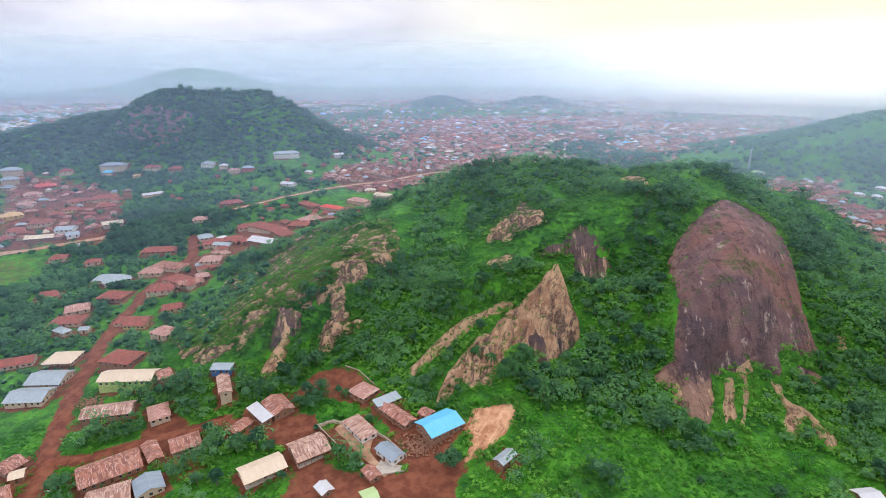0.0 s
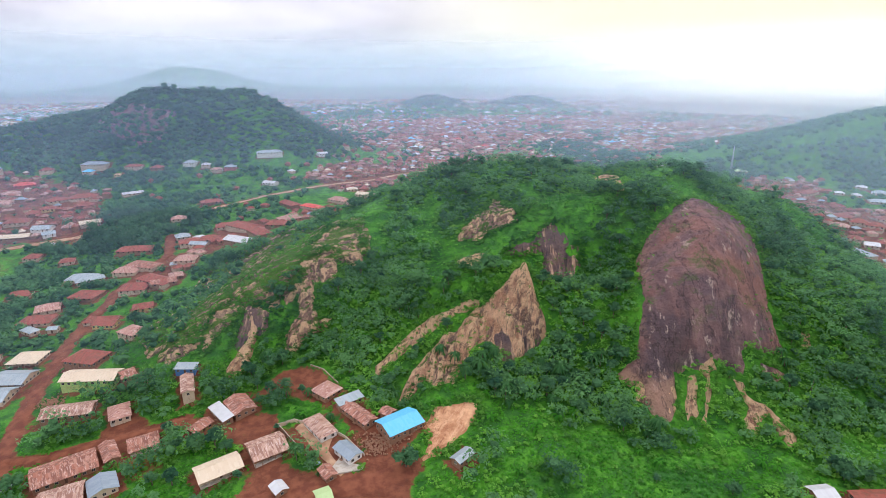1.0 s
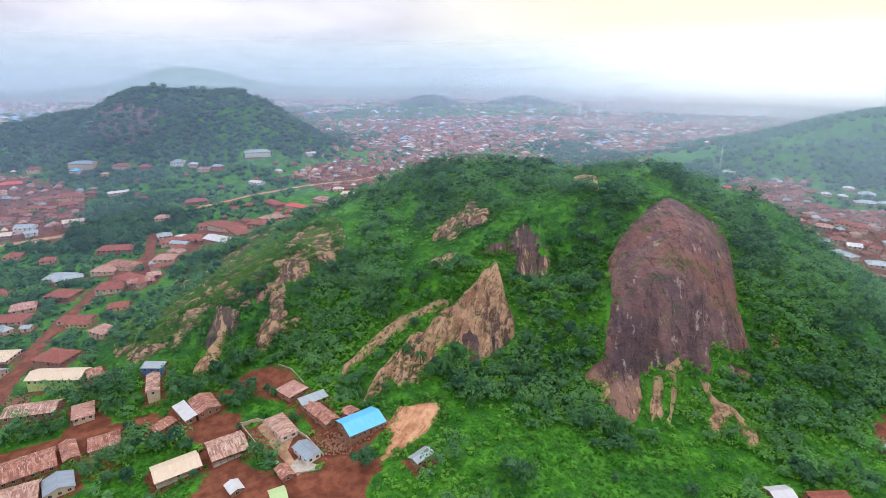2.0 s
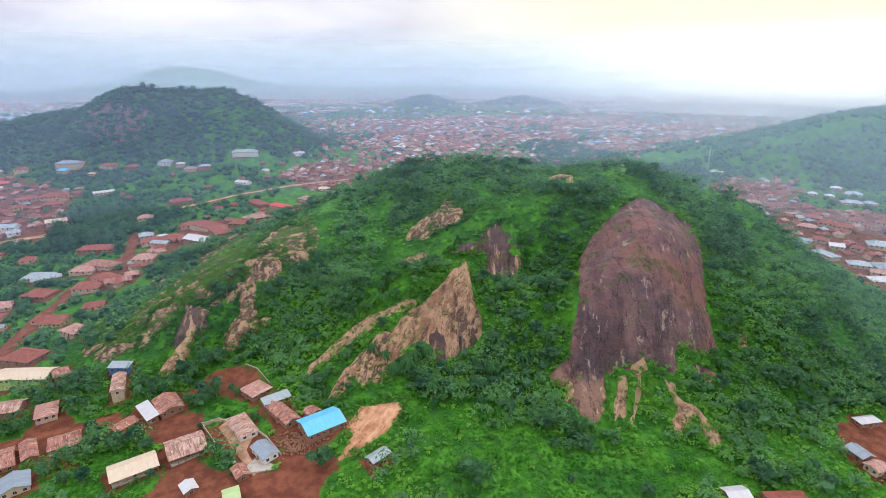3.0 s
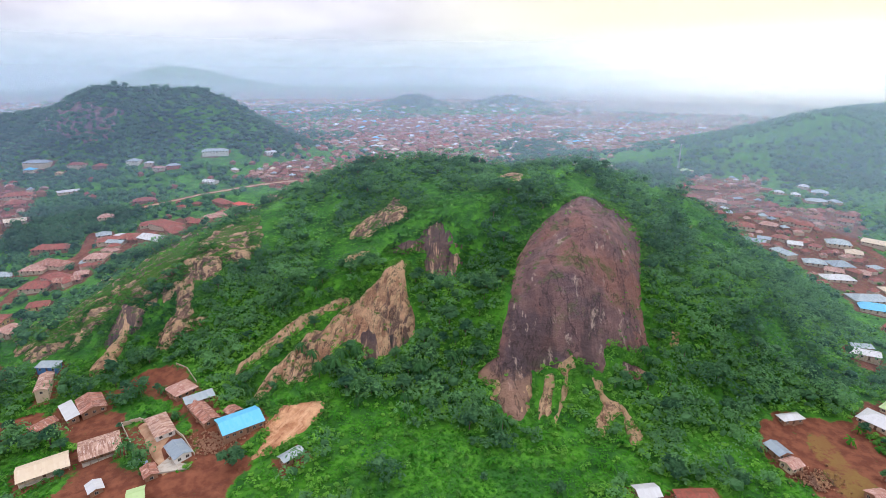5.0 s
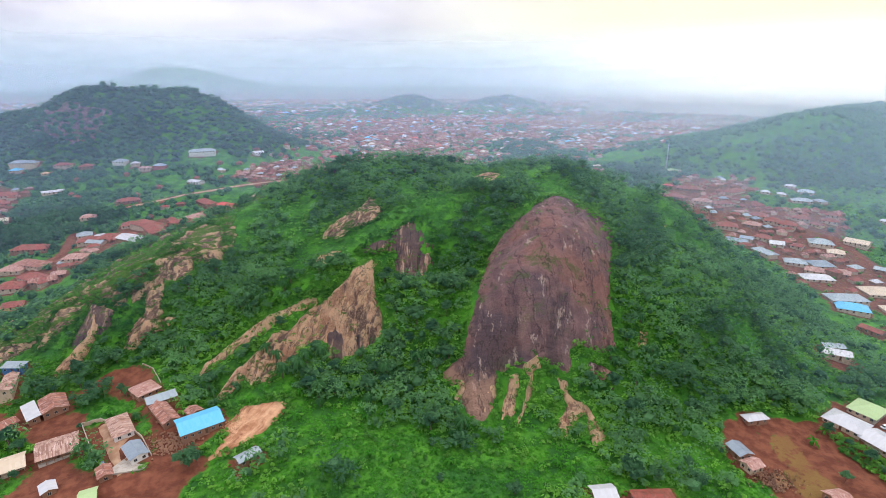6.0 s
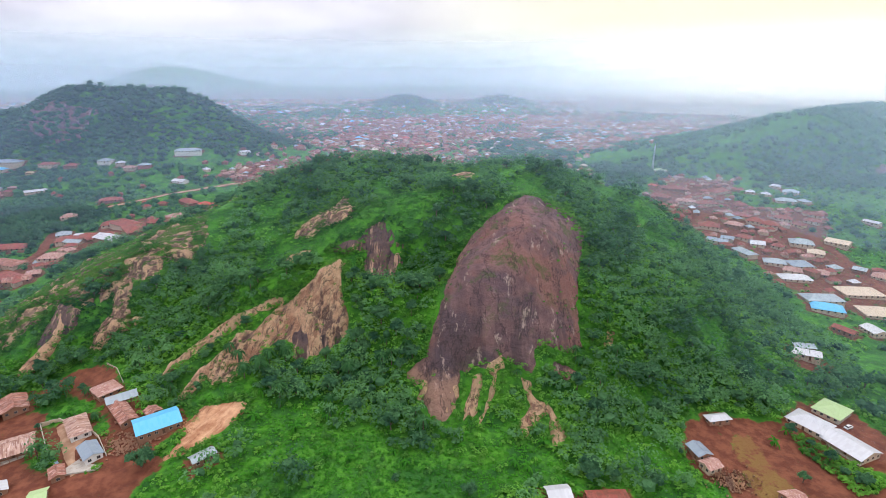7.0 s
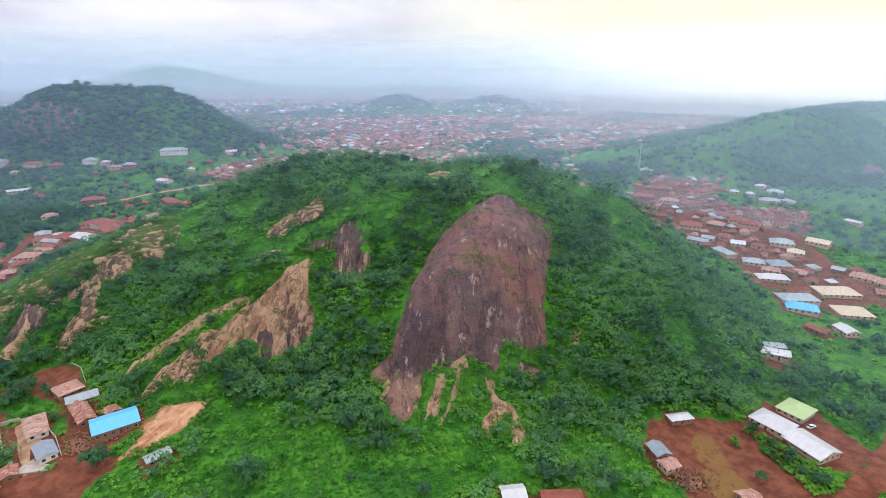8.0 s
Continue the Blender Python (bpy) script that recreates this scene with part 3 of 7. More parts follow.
def blurred(z, reach):
    """Means over a square of a grid."""
    pad = np.pad(z, reach, mode="edge").cumsum(0).cumsum(1)
    pad = np.pad(pad, ((1, 0), (1, 0)))
    k = 2 * reach + 1
    return (pad[k:, k:] - pad[:-k, k:] - pad[k:, :-k] + pad[:-k, :-k]) / k**2


def rock(name, outline, bulge, mat, label, category="rock", step=0.6, crag=0.8, seed=0, edge=2.7, ragged=1.0, grain=90, under=None, grown=False, crest=None, ease=0):
    """A bare face that swells out of the slope inside an outline, with its rim under the grass. grain: the bearing of its
    grooves; crest: a line along which it stands up as a ridge, and how high; ease: metres over which the slope beneath is evened out."""
    if not grown:
        ROCKS.append(outline)
    pts = np.asarray(outline, float)
    (x0, y0), (x1, y1) = pts.min(0) - 4, pts.max(0) + 4
    xs, ys = np.arange(x0, x1, step), np.arange(y0, y1, step)
    gx, gy = np.meshgrid(xs, ys)
    deep = inside(gx, gy, outline) + ragged * (1.6 * wobble(gx, gy, 9, seed + 20) + 0.9 * wobble(gx, gy, 3.5, seed + 21))
    deep = deep - 7 * max(ragged - 0.35, 0) * np.maximum(wobble(gx, gy * 0.6, 15, seed + 33) - 0.5, 0)
    swell = np.where(deep > 0, 1 - np.exp(-np.maximum(deep, 0) / edge), deep / edge)
    co, si = math.cos(radians(grain)), math.sin(radians(grain))
    bx, by = gx + 3.0 * wobble(gx, gy, 17, seed + 36), gy + 3.0 * wobble(gx, gy, 17, seed + 37)
    run, cross = bx * co + by * si, bx * si - by * co
    blocks = 1.0 * wobble(bx, by, 15, seed + 31) - 0.9 * np.abs(wobble(cross, run * 0.45, 8.5, seed + 30)) + 0.3
    chips = -0.55 * np.abs(wobble(cross * 1.2, run * 0.7, 4.2, seed + 32)) + 0.42 * wobble(gx, gy, 2.3, seed + 34) - 0.3 * np.abs(wobble(cross * 1.5, run * 0.8, 2.6, seed + 38)) + 0.2
    relief = crag * (1.5 * blocks + chips) * np.clip(deep / 3.5, -0.2, 1)
    relief = np.maximum(relief, -0.65 * bulge * np.clip(swell, 0, 1) - 0.2)
    base = height(gx, gy)
    if ease:
        soft = blurred(base, int(ease / step))
        base = base + (soft - base) * np.clip(deep / 8, 0, 1)
    z = base + np.maximum(bulge * swell, -3.0) + relief + 0.3 * np.clip(deep, -1, 1)
    if crest:
        line, tall, wide = crest
        z = z + tall * np.exp(-along(gx, gy, line) / wide) * np.clip(deep / 2.5, 0, 1)
    # high where the face stands out from its mean height, low in grooves
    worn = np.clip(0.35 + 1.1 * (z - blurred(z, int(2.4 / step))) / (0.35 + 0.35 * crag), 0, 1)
    TOPS.append((xs, ys, z, deep))
    verts, faces = sheet(xs, ys, z)
    keep = (deep.ravel()[faces] > -1.4).any(1)
    used = np.unique(faces[keep])
    to = np.zeros(len(verts), int)
    to[used] = np.arange(len(used))
    ob = new(name, mesh_of(name, verts[used], to[faces[keep]], mat, smooth=True, floats={"convex_edge": worn.ravel()[used]}))
    if under is not None:
        ob.parent, ob.matrix_parent_inverse = under, under.matrix_basis.inverted()
        return tagged(ob, label)
    return tagged(ob, label, category)


def top_at(x, y):
    """The height of what one stands on: the ground, or a rock that rises out of it."""
    z = np.array(lay(x, y))
    for xs, ys, tops, deep in TOPS:
        near = (x > xs[0]) & (x < xs[-1]) & (y > ys[0]) & (y < ys[-1])
        i, j = np.searchsorted(xs, x[near]) - 1, np.searchsorted(ys, y[near]) - 1
        z[near] = np.where(deep[j, i] > 0, np.maximum(z[near], tops[j, i]), z[near])
    return z


def rock_base(name, x, y, label):
    """The empty base that holds the parts of one rock."""
    root = tagged(new(name), label, "rock")
    root.matrix_basis = pose(x, y, ground_at(x, y))
    return root


dome = rock_base("granite_dome", 158.0, 262.0, "huge smooth dark brown granite dome streaked with water stains")
spur = rock_base("rock_spur", 50.0, 236.0, "steep craggy tan rock spur with dark streaks")
rock("main_face", [(151.3, 298.2), (162.5, 306.2), (170.5, 305.0), (180.3, 303.5), (190.9, 303.1), (197.1, 293.9), (191.3, 272.2), (184.6, 254.0), (182.1, 241.3), (181.1, 228.5), (177.0, 223.8), (170.2, 223.8), (161.2, 223.2), (157.7, 221.4), (158.7, 216.6), (155.3, 214.0), (147.6, 215.0), (141.3, 216.7), (137.4, 213.2), (133.4, 214.1), (129.8, 214.2), (126.0, 212.0), (122.9, 211.9), (121.9, 205.4), (119.7, 200.1), (115.4, 194.8), (109.4, 195.3), (108.0, 201.0), (103.8, 203.9), (106.5, 209.2), (101.5, 209.4), (98.7, 215.9), (101.4, 217.4), (106.5, 219.1), (109.0, 225.8), (111.7, 232.5), (115.7, 246.4), (122.7, 274.9), (131.0, 283.6), (141.2, 290.8)], 4.9, ROCK_DARK, "huge smooth dark brown granite dome streaked with water stains", step=0.63, crag=0.55, seed=1, edge=6.0, ragged=0.6, under=dome, ease=8)
rock("toe_slab", [(106.6, 209.4), (111.2, 206.6), (117.6, 207.3), (123.2, 210.9), (121.9, 204.6), (119.6, 200.9), (115.9, 196.3), (109.9, 196.6), (108.3, 202.2), (104.2, 205.5)], 2.4, ROCK_TAN, "tan rock slab at the foot of the dome", crag=0.7, seed=2, under=dome)
rock("toe_slab", [(128.2, 211.9), (132.4, 212.3), (132.4, 207.7), (129.6, 199.1), (126.3, 194.1), (125.7, 197.4), (123.5, 194.8), (122.9, 196.0), (125.8, 205.4)], 1.5, ROCK_TAN, "narrow tan rock tongue below the dome", step=0.5, crag=0.5, seed=3, under=dome, ragged=0.5, edge=1.6)
rock("toe_slab", [(133.9, 215.5), (142.0, 218.4), (143.2, 213.8), (139.4, 212.1), (138.9, 207.5), (135.0, 200.3), (131.2, 193.9), (128.8, 194.2), (135.2, 205.4), (137.2, 210.8), (134.4, 213.5)], 1.5, ROCK_TAN, "thin tan rock strip below the dome", step=0.5, crag=0.5, seed=4, under=dome, ragged=0.5, edge=1.6)
rock("rock_slab", [(150.4, 211.4), (153.8, 210.2), (154.2, 206.4), (159.3, 203.4), (163.0, 201.1), (164.0, 193.0), (165.9, 186.7), (163.0, 182.0), (159.4, 182.9), (160.2, 191.5), (160.6, 198.4), (156.4, 195.9), (149.1, 187.8), (148.0, 189.3), (147.3, 196.0), (153.4, 202.4), (151.0, 207.2)], 1.6, ROCK_TAN, "forked tan rock slab in the green slope", step=0.5, crag=0.8, seed=5, ragged=0.6, edge=1.8)
rock("main_face", [(59.6, 272.5), (63.0, 272.0), (64.0, 253.1), (65.5, 247.4), (68.7, 241.9), (68.9, 235.7), (63.3, 233.9), (61.0, 230.3), (49.1, 225.1), (43.9, 228.4), (39.0, 229.8), (31.0, 226.9), (25.4, 215.8), (21.0, 207.6), (12.5, 206.7), (7.8, 212.1), (2.5, 205.1), (-3.5, 202.1), (-1.8, 211.2), (1.7, 219.4), (8.0, 228.2), (13.5, 233.2), (23.7, 237.7), (26.9, 240.8), (31.3, 244.3), (40.6, 249.0), (43.4, 251.0), (50.0, 253.7), (56.0, 260.4)], 2.8, ROCK_SPUR, "steep craggy tan rock spur with dark streaks", step=0.5, crag=2.1, seed=6, edge=3.5, ragged=0.3, grain=68, under=spur, crest=([(62.0, 266.0), (57.5, 259.0), (49.5, 251.5), (40.0, 247.5), (25.0, 243.5), (9.3, 232.0), (1.0, 222.0), (-3.3, 208.0)], 2.0, 4.0))
rock("cliff_face", [(42.8, 235.1), (50.5, 236.8), (57.6, 238.5), (64.1, 238.8), (67.3, 235.8), (63.8, 233.3), (59.3, 229.3), (49.1, 224.9), (44.5, 227.5)], 2.9, ROCK_STREAK, "dark cliff with pale and black water streaks", step=0.5, crag=1.2, seed=21, edge=3.5, ragged=1.2, under=spur)
rock("side_ridge", [(37.7, 249.6), (34.4, 245.3), (25.0, 243.9), (16.0, 241.9), (8.0, 237.2), (-2.4, 230.7), (-10.4, 222.4), (-15.7, 218.2), (-15.8, 225.9), (-6.8, 236.9), (0.9, 243.0), (9.9, 245.5), (21.5, 246.3), (29.1, 248.8)], 2.2, ROCK_SPUR, "low tan rock ridge beside the spur", step=0.5, crag=1.2, seed=7, ragged=0.3, grain=48, under=spur)
rock("rock_outcrop", [(-64.4, 286.2), (-58.6, 291.4), (-51.5, 295.3), (-43.6, 291.5), (-41.6, 280.3), (-49.9, 275.6), (-54.2, 275.5), (-52.1, 264.5), (-48.4, 259.2), (-42.7, 258.5), (-44.7, 254.5), (-53.2, 252.5), (-56.8, 248.9), (-58.9, 243.5), (-65.1, 244.6), (-66.4, 251.7), (-65.0, 256.9), (-61.4, 260.4), (-63.4, 274.4), (-60.2, 279.9)], 2.4, ROCK_BROWN, "steep brown rock face on the western slope", crag=1.5, seed=8, grain=75, ragged=0.6)
rock("rock_outcrop", [(-89.2, 261.4), (-81.9, 261.3), (-79.6, 252.4), (-80.3, 243.6), (-79.5, 234.1), (-82.0, 225.7), (-89.2, 224.4), (-90.6, 229.9), (-88.4, 237.7), (-85.8, 245.6), (-86.8, 253.0)], 2.2, ROCK_TAN, "tan rock tongue running down to the houses", crag=1.1, seed=9, grain=70, ragged=0.5)
rock("rock_outcrop", [(-89.6, 264.5), (-75.2, 261.5), (-75.4, 254.3), (-80.9, 248.8), (-85.1, 239.8), (-90.4, 242.2), (-89.9, 252.7)], 3.0, ROCK_STREAK, "dark purple rock face above a tan tongue", crag=1.2, seed=43, grain=70, ragged=0.5)
rock("rock_outcrop", [(-97.1, 267.2), (-91.6, 262.7), (-97.6, 253.3), (-101.4, 244.6), (-104.4, 240.1), (-107.8, 245.0), (-107.2, 255.9)], 1.4, ROCK_BROWN, "brown rock strip low on the western slope", crag=0.9, seed=10, grain=60, ragged=0.8)
rock("rock_outcrop", [(-63.8, 292.4), (-56.4, 312.9), (-51.1, 325.9), (-36.9, 319.4), (-30.5, 304.0), (-29.3, 294.2), (-37.3, 289.5), (-43.5, 295.4), (-53.9, 298.1)], 1.7, ROCK_MOSS, "craggy rock band with pale streaks on the ridge", crag=1.5, seed=11, grain=50, ragged=1.3)
rock("rock_outcrop", [(51.5, 343.9), (61.2, 325.3), (61.8, 304.3), (54.4, 301.6), (49.4, 301.6), (44.4, 303.2), (41.1, 297.3), (35.0, 300.8), (27.9, 308.0), (28.6, 315.3), (35.4, 320.4), (42.4, 330.4)], 1.8, ROCK_BROWN, "grey brown rock face under the crest", crag=1.3, seed=12, ragged=1.4)
rock("rock_outcrop", [(72.0, 291.3), (81.1, 295.7), (90.3, 292.8), (93.4, 282.7), (94.3, 274.3), (90.4, 269.0), (82.5, 266.1), (77.5, 259.5), (74.0, 262.1), (71.5, 274.7), (70.5, 284.0)], 2.0, ROCK_STREAK, "dark streaked rock face with tan runs between the trees", crag=1.9, seed=57, ragged=1.6, edge=3.0)
rock("rock_outcrop", [(42.9, 288.4), (39.8, 283.0), (33.7, 277.4), (23.6, 289.5), (26.3, 293.3), (34.7, 289.7)], 1.5, ROCK_TAN, "small tan rock face among bushes", crag=0.9, seed=14, ragged=0.7)
rock("rock_outcrop", [(52.5, 283.1), (59.0, 288.6), (69.6, 287.8), (69.3, 283.5), (60.4, 280.6)], 1.2, ROCK_STREAK, "smooth grey rock slab in the grass above the spur", crag=0.5, seed=22, ragged=0.8)
rock("rock_outcrop", [(118.9, 362.2), (131.0, 369.9), (139.1, 362.0), (136.5, 341.3), (128.6, 320.7), (129.2, 345.0), (124.3, 354.9)], 1.4, ROCK_TAN, "bare pale rock near the hilltop", step=0.69, crag=0.68, seed=15)
rock("toe_slab", [(166.1, 219.1), (171.9, 219.7), (177.7, 217.2), (177.5, 215.1), (169.9, 214.0), (165.8, 215.6)], 1.4, ROCK_DARK, "small dark rock slab under the dome", step=0.57, crag=0.54, seed=17, under=dome)
rock("rock_slab", [(196.3, 237.1), (198.6, 236.0), (196.0, 229.7), (193.9, 230.0)], 1.4, ROCK_TAN, "small tan rock slab among trees", step=0.57, crag=0.54, seed=18)
rock("rock_slab", [(238.2, 320.8), (243.3, 321.2), (237.6, 313.2), (233.9, 314.6)], 1.2, ROCK_TAN, "small pale boulder face high on the slope", step=0.57, crag=0.54, seed=19)
rock("earth_cut", [(12.5, 195.6), (21.9, 197.5), (32.5, 198.3), (31.3, 191.5), (28.7, 184.7), (16.4, 172.6), (9.0, 167.8), (6.4, 169.8), (11.9, 178.6), (9.0, 185.9)], 1.8, CUT, "freshly dug orange earth bank beside the blue roofed house", "earth bank", step=0.5, crag=0.9, seed=20, ragged=0.7, grain=62)
rock("rock_outcrop", [(-158.1, 264.1), (-146.8, 288.1), (-152.5, 361.3), (-131.8, 382.4), (-100.3, 406.6), (-58.4, 371.4), (-30.6, 323.0), (-26.4, 300.2), (-37.1, 288.2), (-55.6, 273.4), (-68.7, 264.7), (-80.6, 264.6), (-95.3, 254.9), (-106.7, 240.3), (-121.0, 234.7)], 1.1, ROCK_MOSS, "broad mossy grey rock slope with yellow grass", step=0.75, crag=1.3, seed=16, ragged=2.2, grain=26, grown=True)

rock("hill_rock", [(-431.1, 714.7), (-404.7, 719.6), (-363.4, 729.5), (-337.8, 724.6), (-332.2, 699.8), (-355.8, 682.6), (-389.4, 679.5), (-414.2, 687.2)], 1.5, ROCK_DARK, "bare purple rock flank of the far round hill", step=2.0, crag=1.2, seed=40, edge=6, ragged=4.0, grown=True)
rock("hill_rock", [(657.3, 655.3), (690.6, 668.3), (690.4, 644.7), (650.4, 636.3)], 1.5, ROCK_DARK, "bare dark rock slab on the eastern hill", step=1.5, crag=1.0, seed=41, edge=5, ragged=2.0)

sandy = rock("pavement_2", [(-43.1, 195.1), (-34.0, 186.3), (-28.5, 184.3), (-29.1, 175.8), (-19.7, 164.6), (-21.9, 160.8), (-32.3, 174.3), (-40.3, 184.4), (-45.7, 190.2)], 0.35, SOIL_PALE, "pale orange sandy yard of the walled compound", "yard", crag=0.05, seed=44, edge=1.2, ragged=0.2, grown=True)
tagged(sandy, kind="structure")


# ---- houses ----
CONCRETE = material("stained_concrete", wall_look((0.48, 0.44, 0.38), (0.27, 0.20, 0.15), 0.6))
HOUSES = []


def window_mesh(key):
    bm = bmesh.new()
    box(bm, -0.62, 0.62, -0.05, 0.03, 0.0, 0.07)
    box(bm, -0.62, 0.62, -0.05, 0.03, 1.13, 1.2)
    box(bm, -0.62, -0.54, -0.05, 0.03, 0.07, 1.13)
    box(bm, 0.54, 0.62, -0.05, 0.03, 0.07, 1.13)
    box(bm, -0.03, 0.03, -0.04, 0.03, 0.07, 1.13)
    me = bpy.data.meshes.new(key)
    bm.to_mesh(me)
    bm.free()
    me.materials.append(FRAME)
    return me


def block_mesh(key, x, y, z, mat):
    bm = box(bmesh.new(), -x, x, -y, y, 0, z)
    me = bpy.data.meshes.new(key)
    bm.to_mesh(me)
    bm.free()
    me.materials.append(mat)
    return me


WINDOW_FRAME, WINDOW_PANE = window_mesh("window"), block_mesh("pane", 0.54, 0.02, 1.06, PANE)
DOOR_LEAF, STEP_BLOCK = block_mesh("door", 0.48, 0.04, 2.05, DOOR), block_mesh("doorstep", 0.8, 0.45, 0.3, WALLS["mud"])
SHUTTER = block_mesh("window", 0.5, 0.05, 1.05, PANE)
ROOF_WORDS = {"rust": "rust-brown corrugated iron", "rustpale": "streaky half-rusted iron", "pink": "faded pinkish rusty iron", "red": "dark red-brown iron", "redbright": "bright red sheet", "cream": "cream painted sheet", "yellowish": "ochre sheet", "white": "shiny white zinc", "grey": "pale grey zinc", "slate": "blue-grey sheet", "bluebright": "bright sky-blue sheet", "palegreen": "pale green sheet"}
WALL_WORDS = {"mud": "brown mud-plastered", "cream": "cream plastered", "white": "white plastered", "yellow": "yellow plastered", "green": "lime green", "blue": "blue painted", "red": "red painted"}
KIND_WORDS = {"gable": "gabled", "hip": "hipped", "mono": "single-slope"}


def house(x, y, yaw, long, wide, kind, roof, wall, tall=2.7, porch=False, fine=True, group="houses of the town"):
    """A single-storey house with its ridge along its own x."""
    long, wide = max(long, 4.0), max(wide, 3.5)
    if wide > long and kind == "hip":
        long, wide, yaw = wide, long, yaw + 90
    c, s = math.cos(radians(yaw)), math.sin(radians(yaw))
    corners = [ground_at(x + c * u - s * v, y + s * u + c * v) for u in (-long / 2, long / 2) for v in (-wide / 2, wide / 2)]
    z = max(sum(corners) / 4, max(corners) - 0.9, float(lay(np.float64(x), np.float64(y))) - 0.3)
    deep = z - min(corners) + 0.8
    HOUSES.append((x, y, yaw, long, wide))
    root = tagged(new("house"), f"{WALL_WORDS[wall]} house with a {KIND_WORDS[kind]} {ROOF_WORDS[roof]} roof", "house", group)
    root.matrix_basis = pose(x, y, z, 0, 0, yaw)
    l, w = long / 2 - 0.6, wide / 2 - 0.6
    rise = wide * (0.16 if kind == "gable" else 0.2)
    # walls
    bm = bmesh.new()
    near = -1 if c > 0 else 1
    fy, by = (w - 1.5 if porch else w), w
    if porch:
        drop = (rise + rise * 0.6 / (wide / 2) - 0.06) / (wide / 2)
        under = tall + rise - drop * fy - 0.14
        ring = [(near * fy, -deep), (-near * by, -deep), (-near * by, tall - 0.05), (0, tall + rise - 0.14), (near * fy, under)] if kind == "gable" else [(near * fy, -deep), (-near * by, -deep), (-near * by, tall), (near * fy, tall)]
        for k in range(int(l / 1.3) + 1):
            px = -l + 0.1 + k * (2 * l - 0.2) / max(1, int(l / 1.3))
            part("veranda_post", box(bmesh.new(), px - 0.09, px + 0.09, near * w - 0.09, near * w + 0.09, -deep, tall), WALLS[wall], root)
        part("veranda_floor", box(bmesh.new(), -l, l, min(near * w, near * fy), max(near * w, near * fy), -deep, 0.12), CONCRETE, root)
    elif kind == "gable":
        peak = tall + rise * w / (wide / 2)
        ring = [(-w, -deep), (w, -deep), (w, tall), (0, peak), (-w, tall)]
    elif kind == "mono":
        ring = [(-w, -deep), (w, -deep), (w, tall + 0.75), (-w, tall)]
    else:
        ring = [(-w, -deep), (w, -deep), (w, tall), (-w, tall)]
    ends = [[bm.verts.new((e, v, t)) for v, t in ring] for e in (-l, l)]
    bm.faces.new(ends[0])
    bm.faces.new(ends[1][::-1])
    for i in range(len(ring)):
        j = (i + 1) % len(ring)
        bm.faces.new((ends[0][i], ends[1][i], ends[1][j], ends[0][j]))
    part("wall", bm, WALLS[wall], root)
    # roof
    L, W, mat = long / 2, wide / 2, ROOFS[roof]
    eave = tall - rise * 0.6 / W + 0.06
    if kind == "gable":
        for side in (-1, 1):
            part("roof_slope", slab(bmesh.new(), [(-L, 0, tall + rise), (L, 0, tall + rise), (L, side * W, eave), (-L, side * W, eave)], 0.07), mat, root)
        bm = bmesh.new()
        slab(bm, [(-L - 0.03, -0.22, tall + rise - 0.02), (L + 0.03, -0.22, tall + rise - 0.02), (L + 0.03, 0, tall + rise + 0.06), (-L - 0.03, 0, tall + rise + 0.06)], 0.03)
        slab(bm, [(-L - 0.03, 0, tall + rise + 0.06), (L + 0.03, 0, tall + rise + 0.06), (L + 0.03, 0.22, tall + rise - 0.02), (-L - 0.03, 0.22, tall + rise - 0.02)], 0.03)
        part("ridge_cap", bm, mat, root)
    elif kind == "mono":
        part("roof_slope", slab(bmesh.new(), [(-L, -W, tall + 0.0), (L, -W, tall + 0.0), (L, W, tall + 0.92), (-L, W, tall + 0.92)], 0.08), mat, root)
    else:
        r, top = max(L - W * 0.95, 0.15), tall + rise
        for pts in ([(-r, 0, top), (r, 0, top), (L, -W, eave), (-L, -W, eave)], [(r, 0, top), (-r, 0, top), (-L, W, eave), (L, W, eave)], [(r, 0, top), (L, W, eave), (L, -W, eave)], [(-r, 0, top), (-L, -W, eave), (-L, W, eave)]):
            part("roof_slope", slab(bmesh.new(), pts, 0.07), mat, root)
    # openings, on the walls that face south, and on the ends
    front = -1 if c > 0 else 1
    sides = [(front, "long")] + ([(1, "end"), (-1, "end"), (-front, "long")] if fine else [])
    for sign, which in sides:
        run = l if which == "long" else w
        count = max(1, int(2 * run / (2.6 if fine else 3.4)))
        for k in range(count):
            off = -run + (k + 0.5) * 2 * run / count
            turn = (0 if sign < 0 else 180) if which == "long" else (90 if sign > 0 else -90)
            spot = (off, sign * (fy if sign == front else w), 0) if which == "long" else (sign * l, off, 0)
            if which == "long" and sign == front and k == count // 2:
                piece("door", DOOR_LEAF, root, pose(*spot[:2], 0.05, 0, 0, turn))
                if fine:
                    piece("doorstep", STEP_BLOCK, root, pose(spot[0], spot[1] + sign * 0.4, -0.25, 0, 0, turn))
            elif fine:
                win = piece("window", WINDOW_FRAME, root, pose(*spot[:2], 0.85, 0, 0, turn))
                piece("pane", WINDOW_PANE, win, pose(0, 0, 0.07))
            else:
                piece("window", SHUTTER, root, pose(*spot[:2], 0.85, 0, 0, turn))
    return root


# the village at the foot of the hill
house(-157.0, 269.4, -23, 13.2, 10.8, "hip", "pink", "cream")
house(-187.4, 293.6, -1, 14.5, 8.4, "gable", "red", "yellow")
house(-136.6, 227.1, 40, 7.1, 9.6, "gable", "rust", "mud")
house(-122.0, 155.7, 28, 14.5, 10.8, "gable", "rustpale", "mud")
house(-170.9, 172.0, 67, 8.8, 9.6, "gable", "rust", "mud")
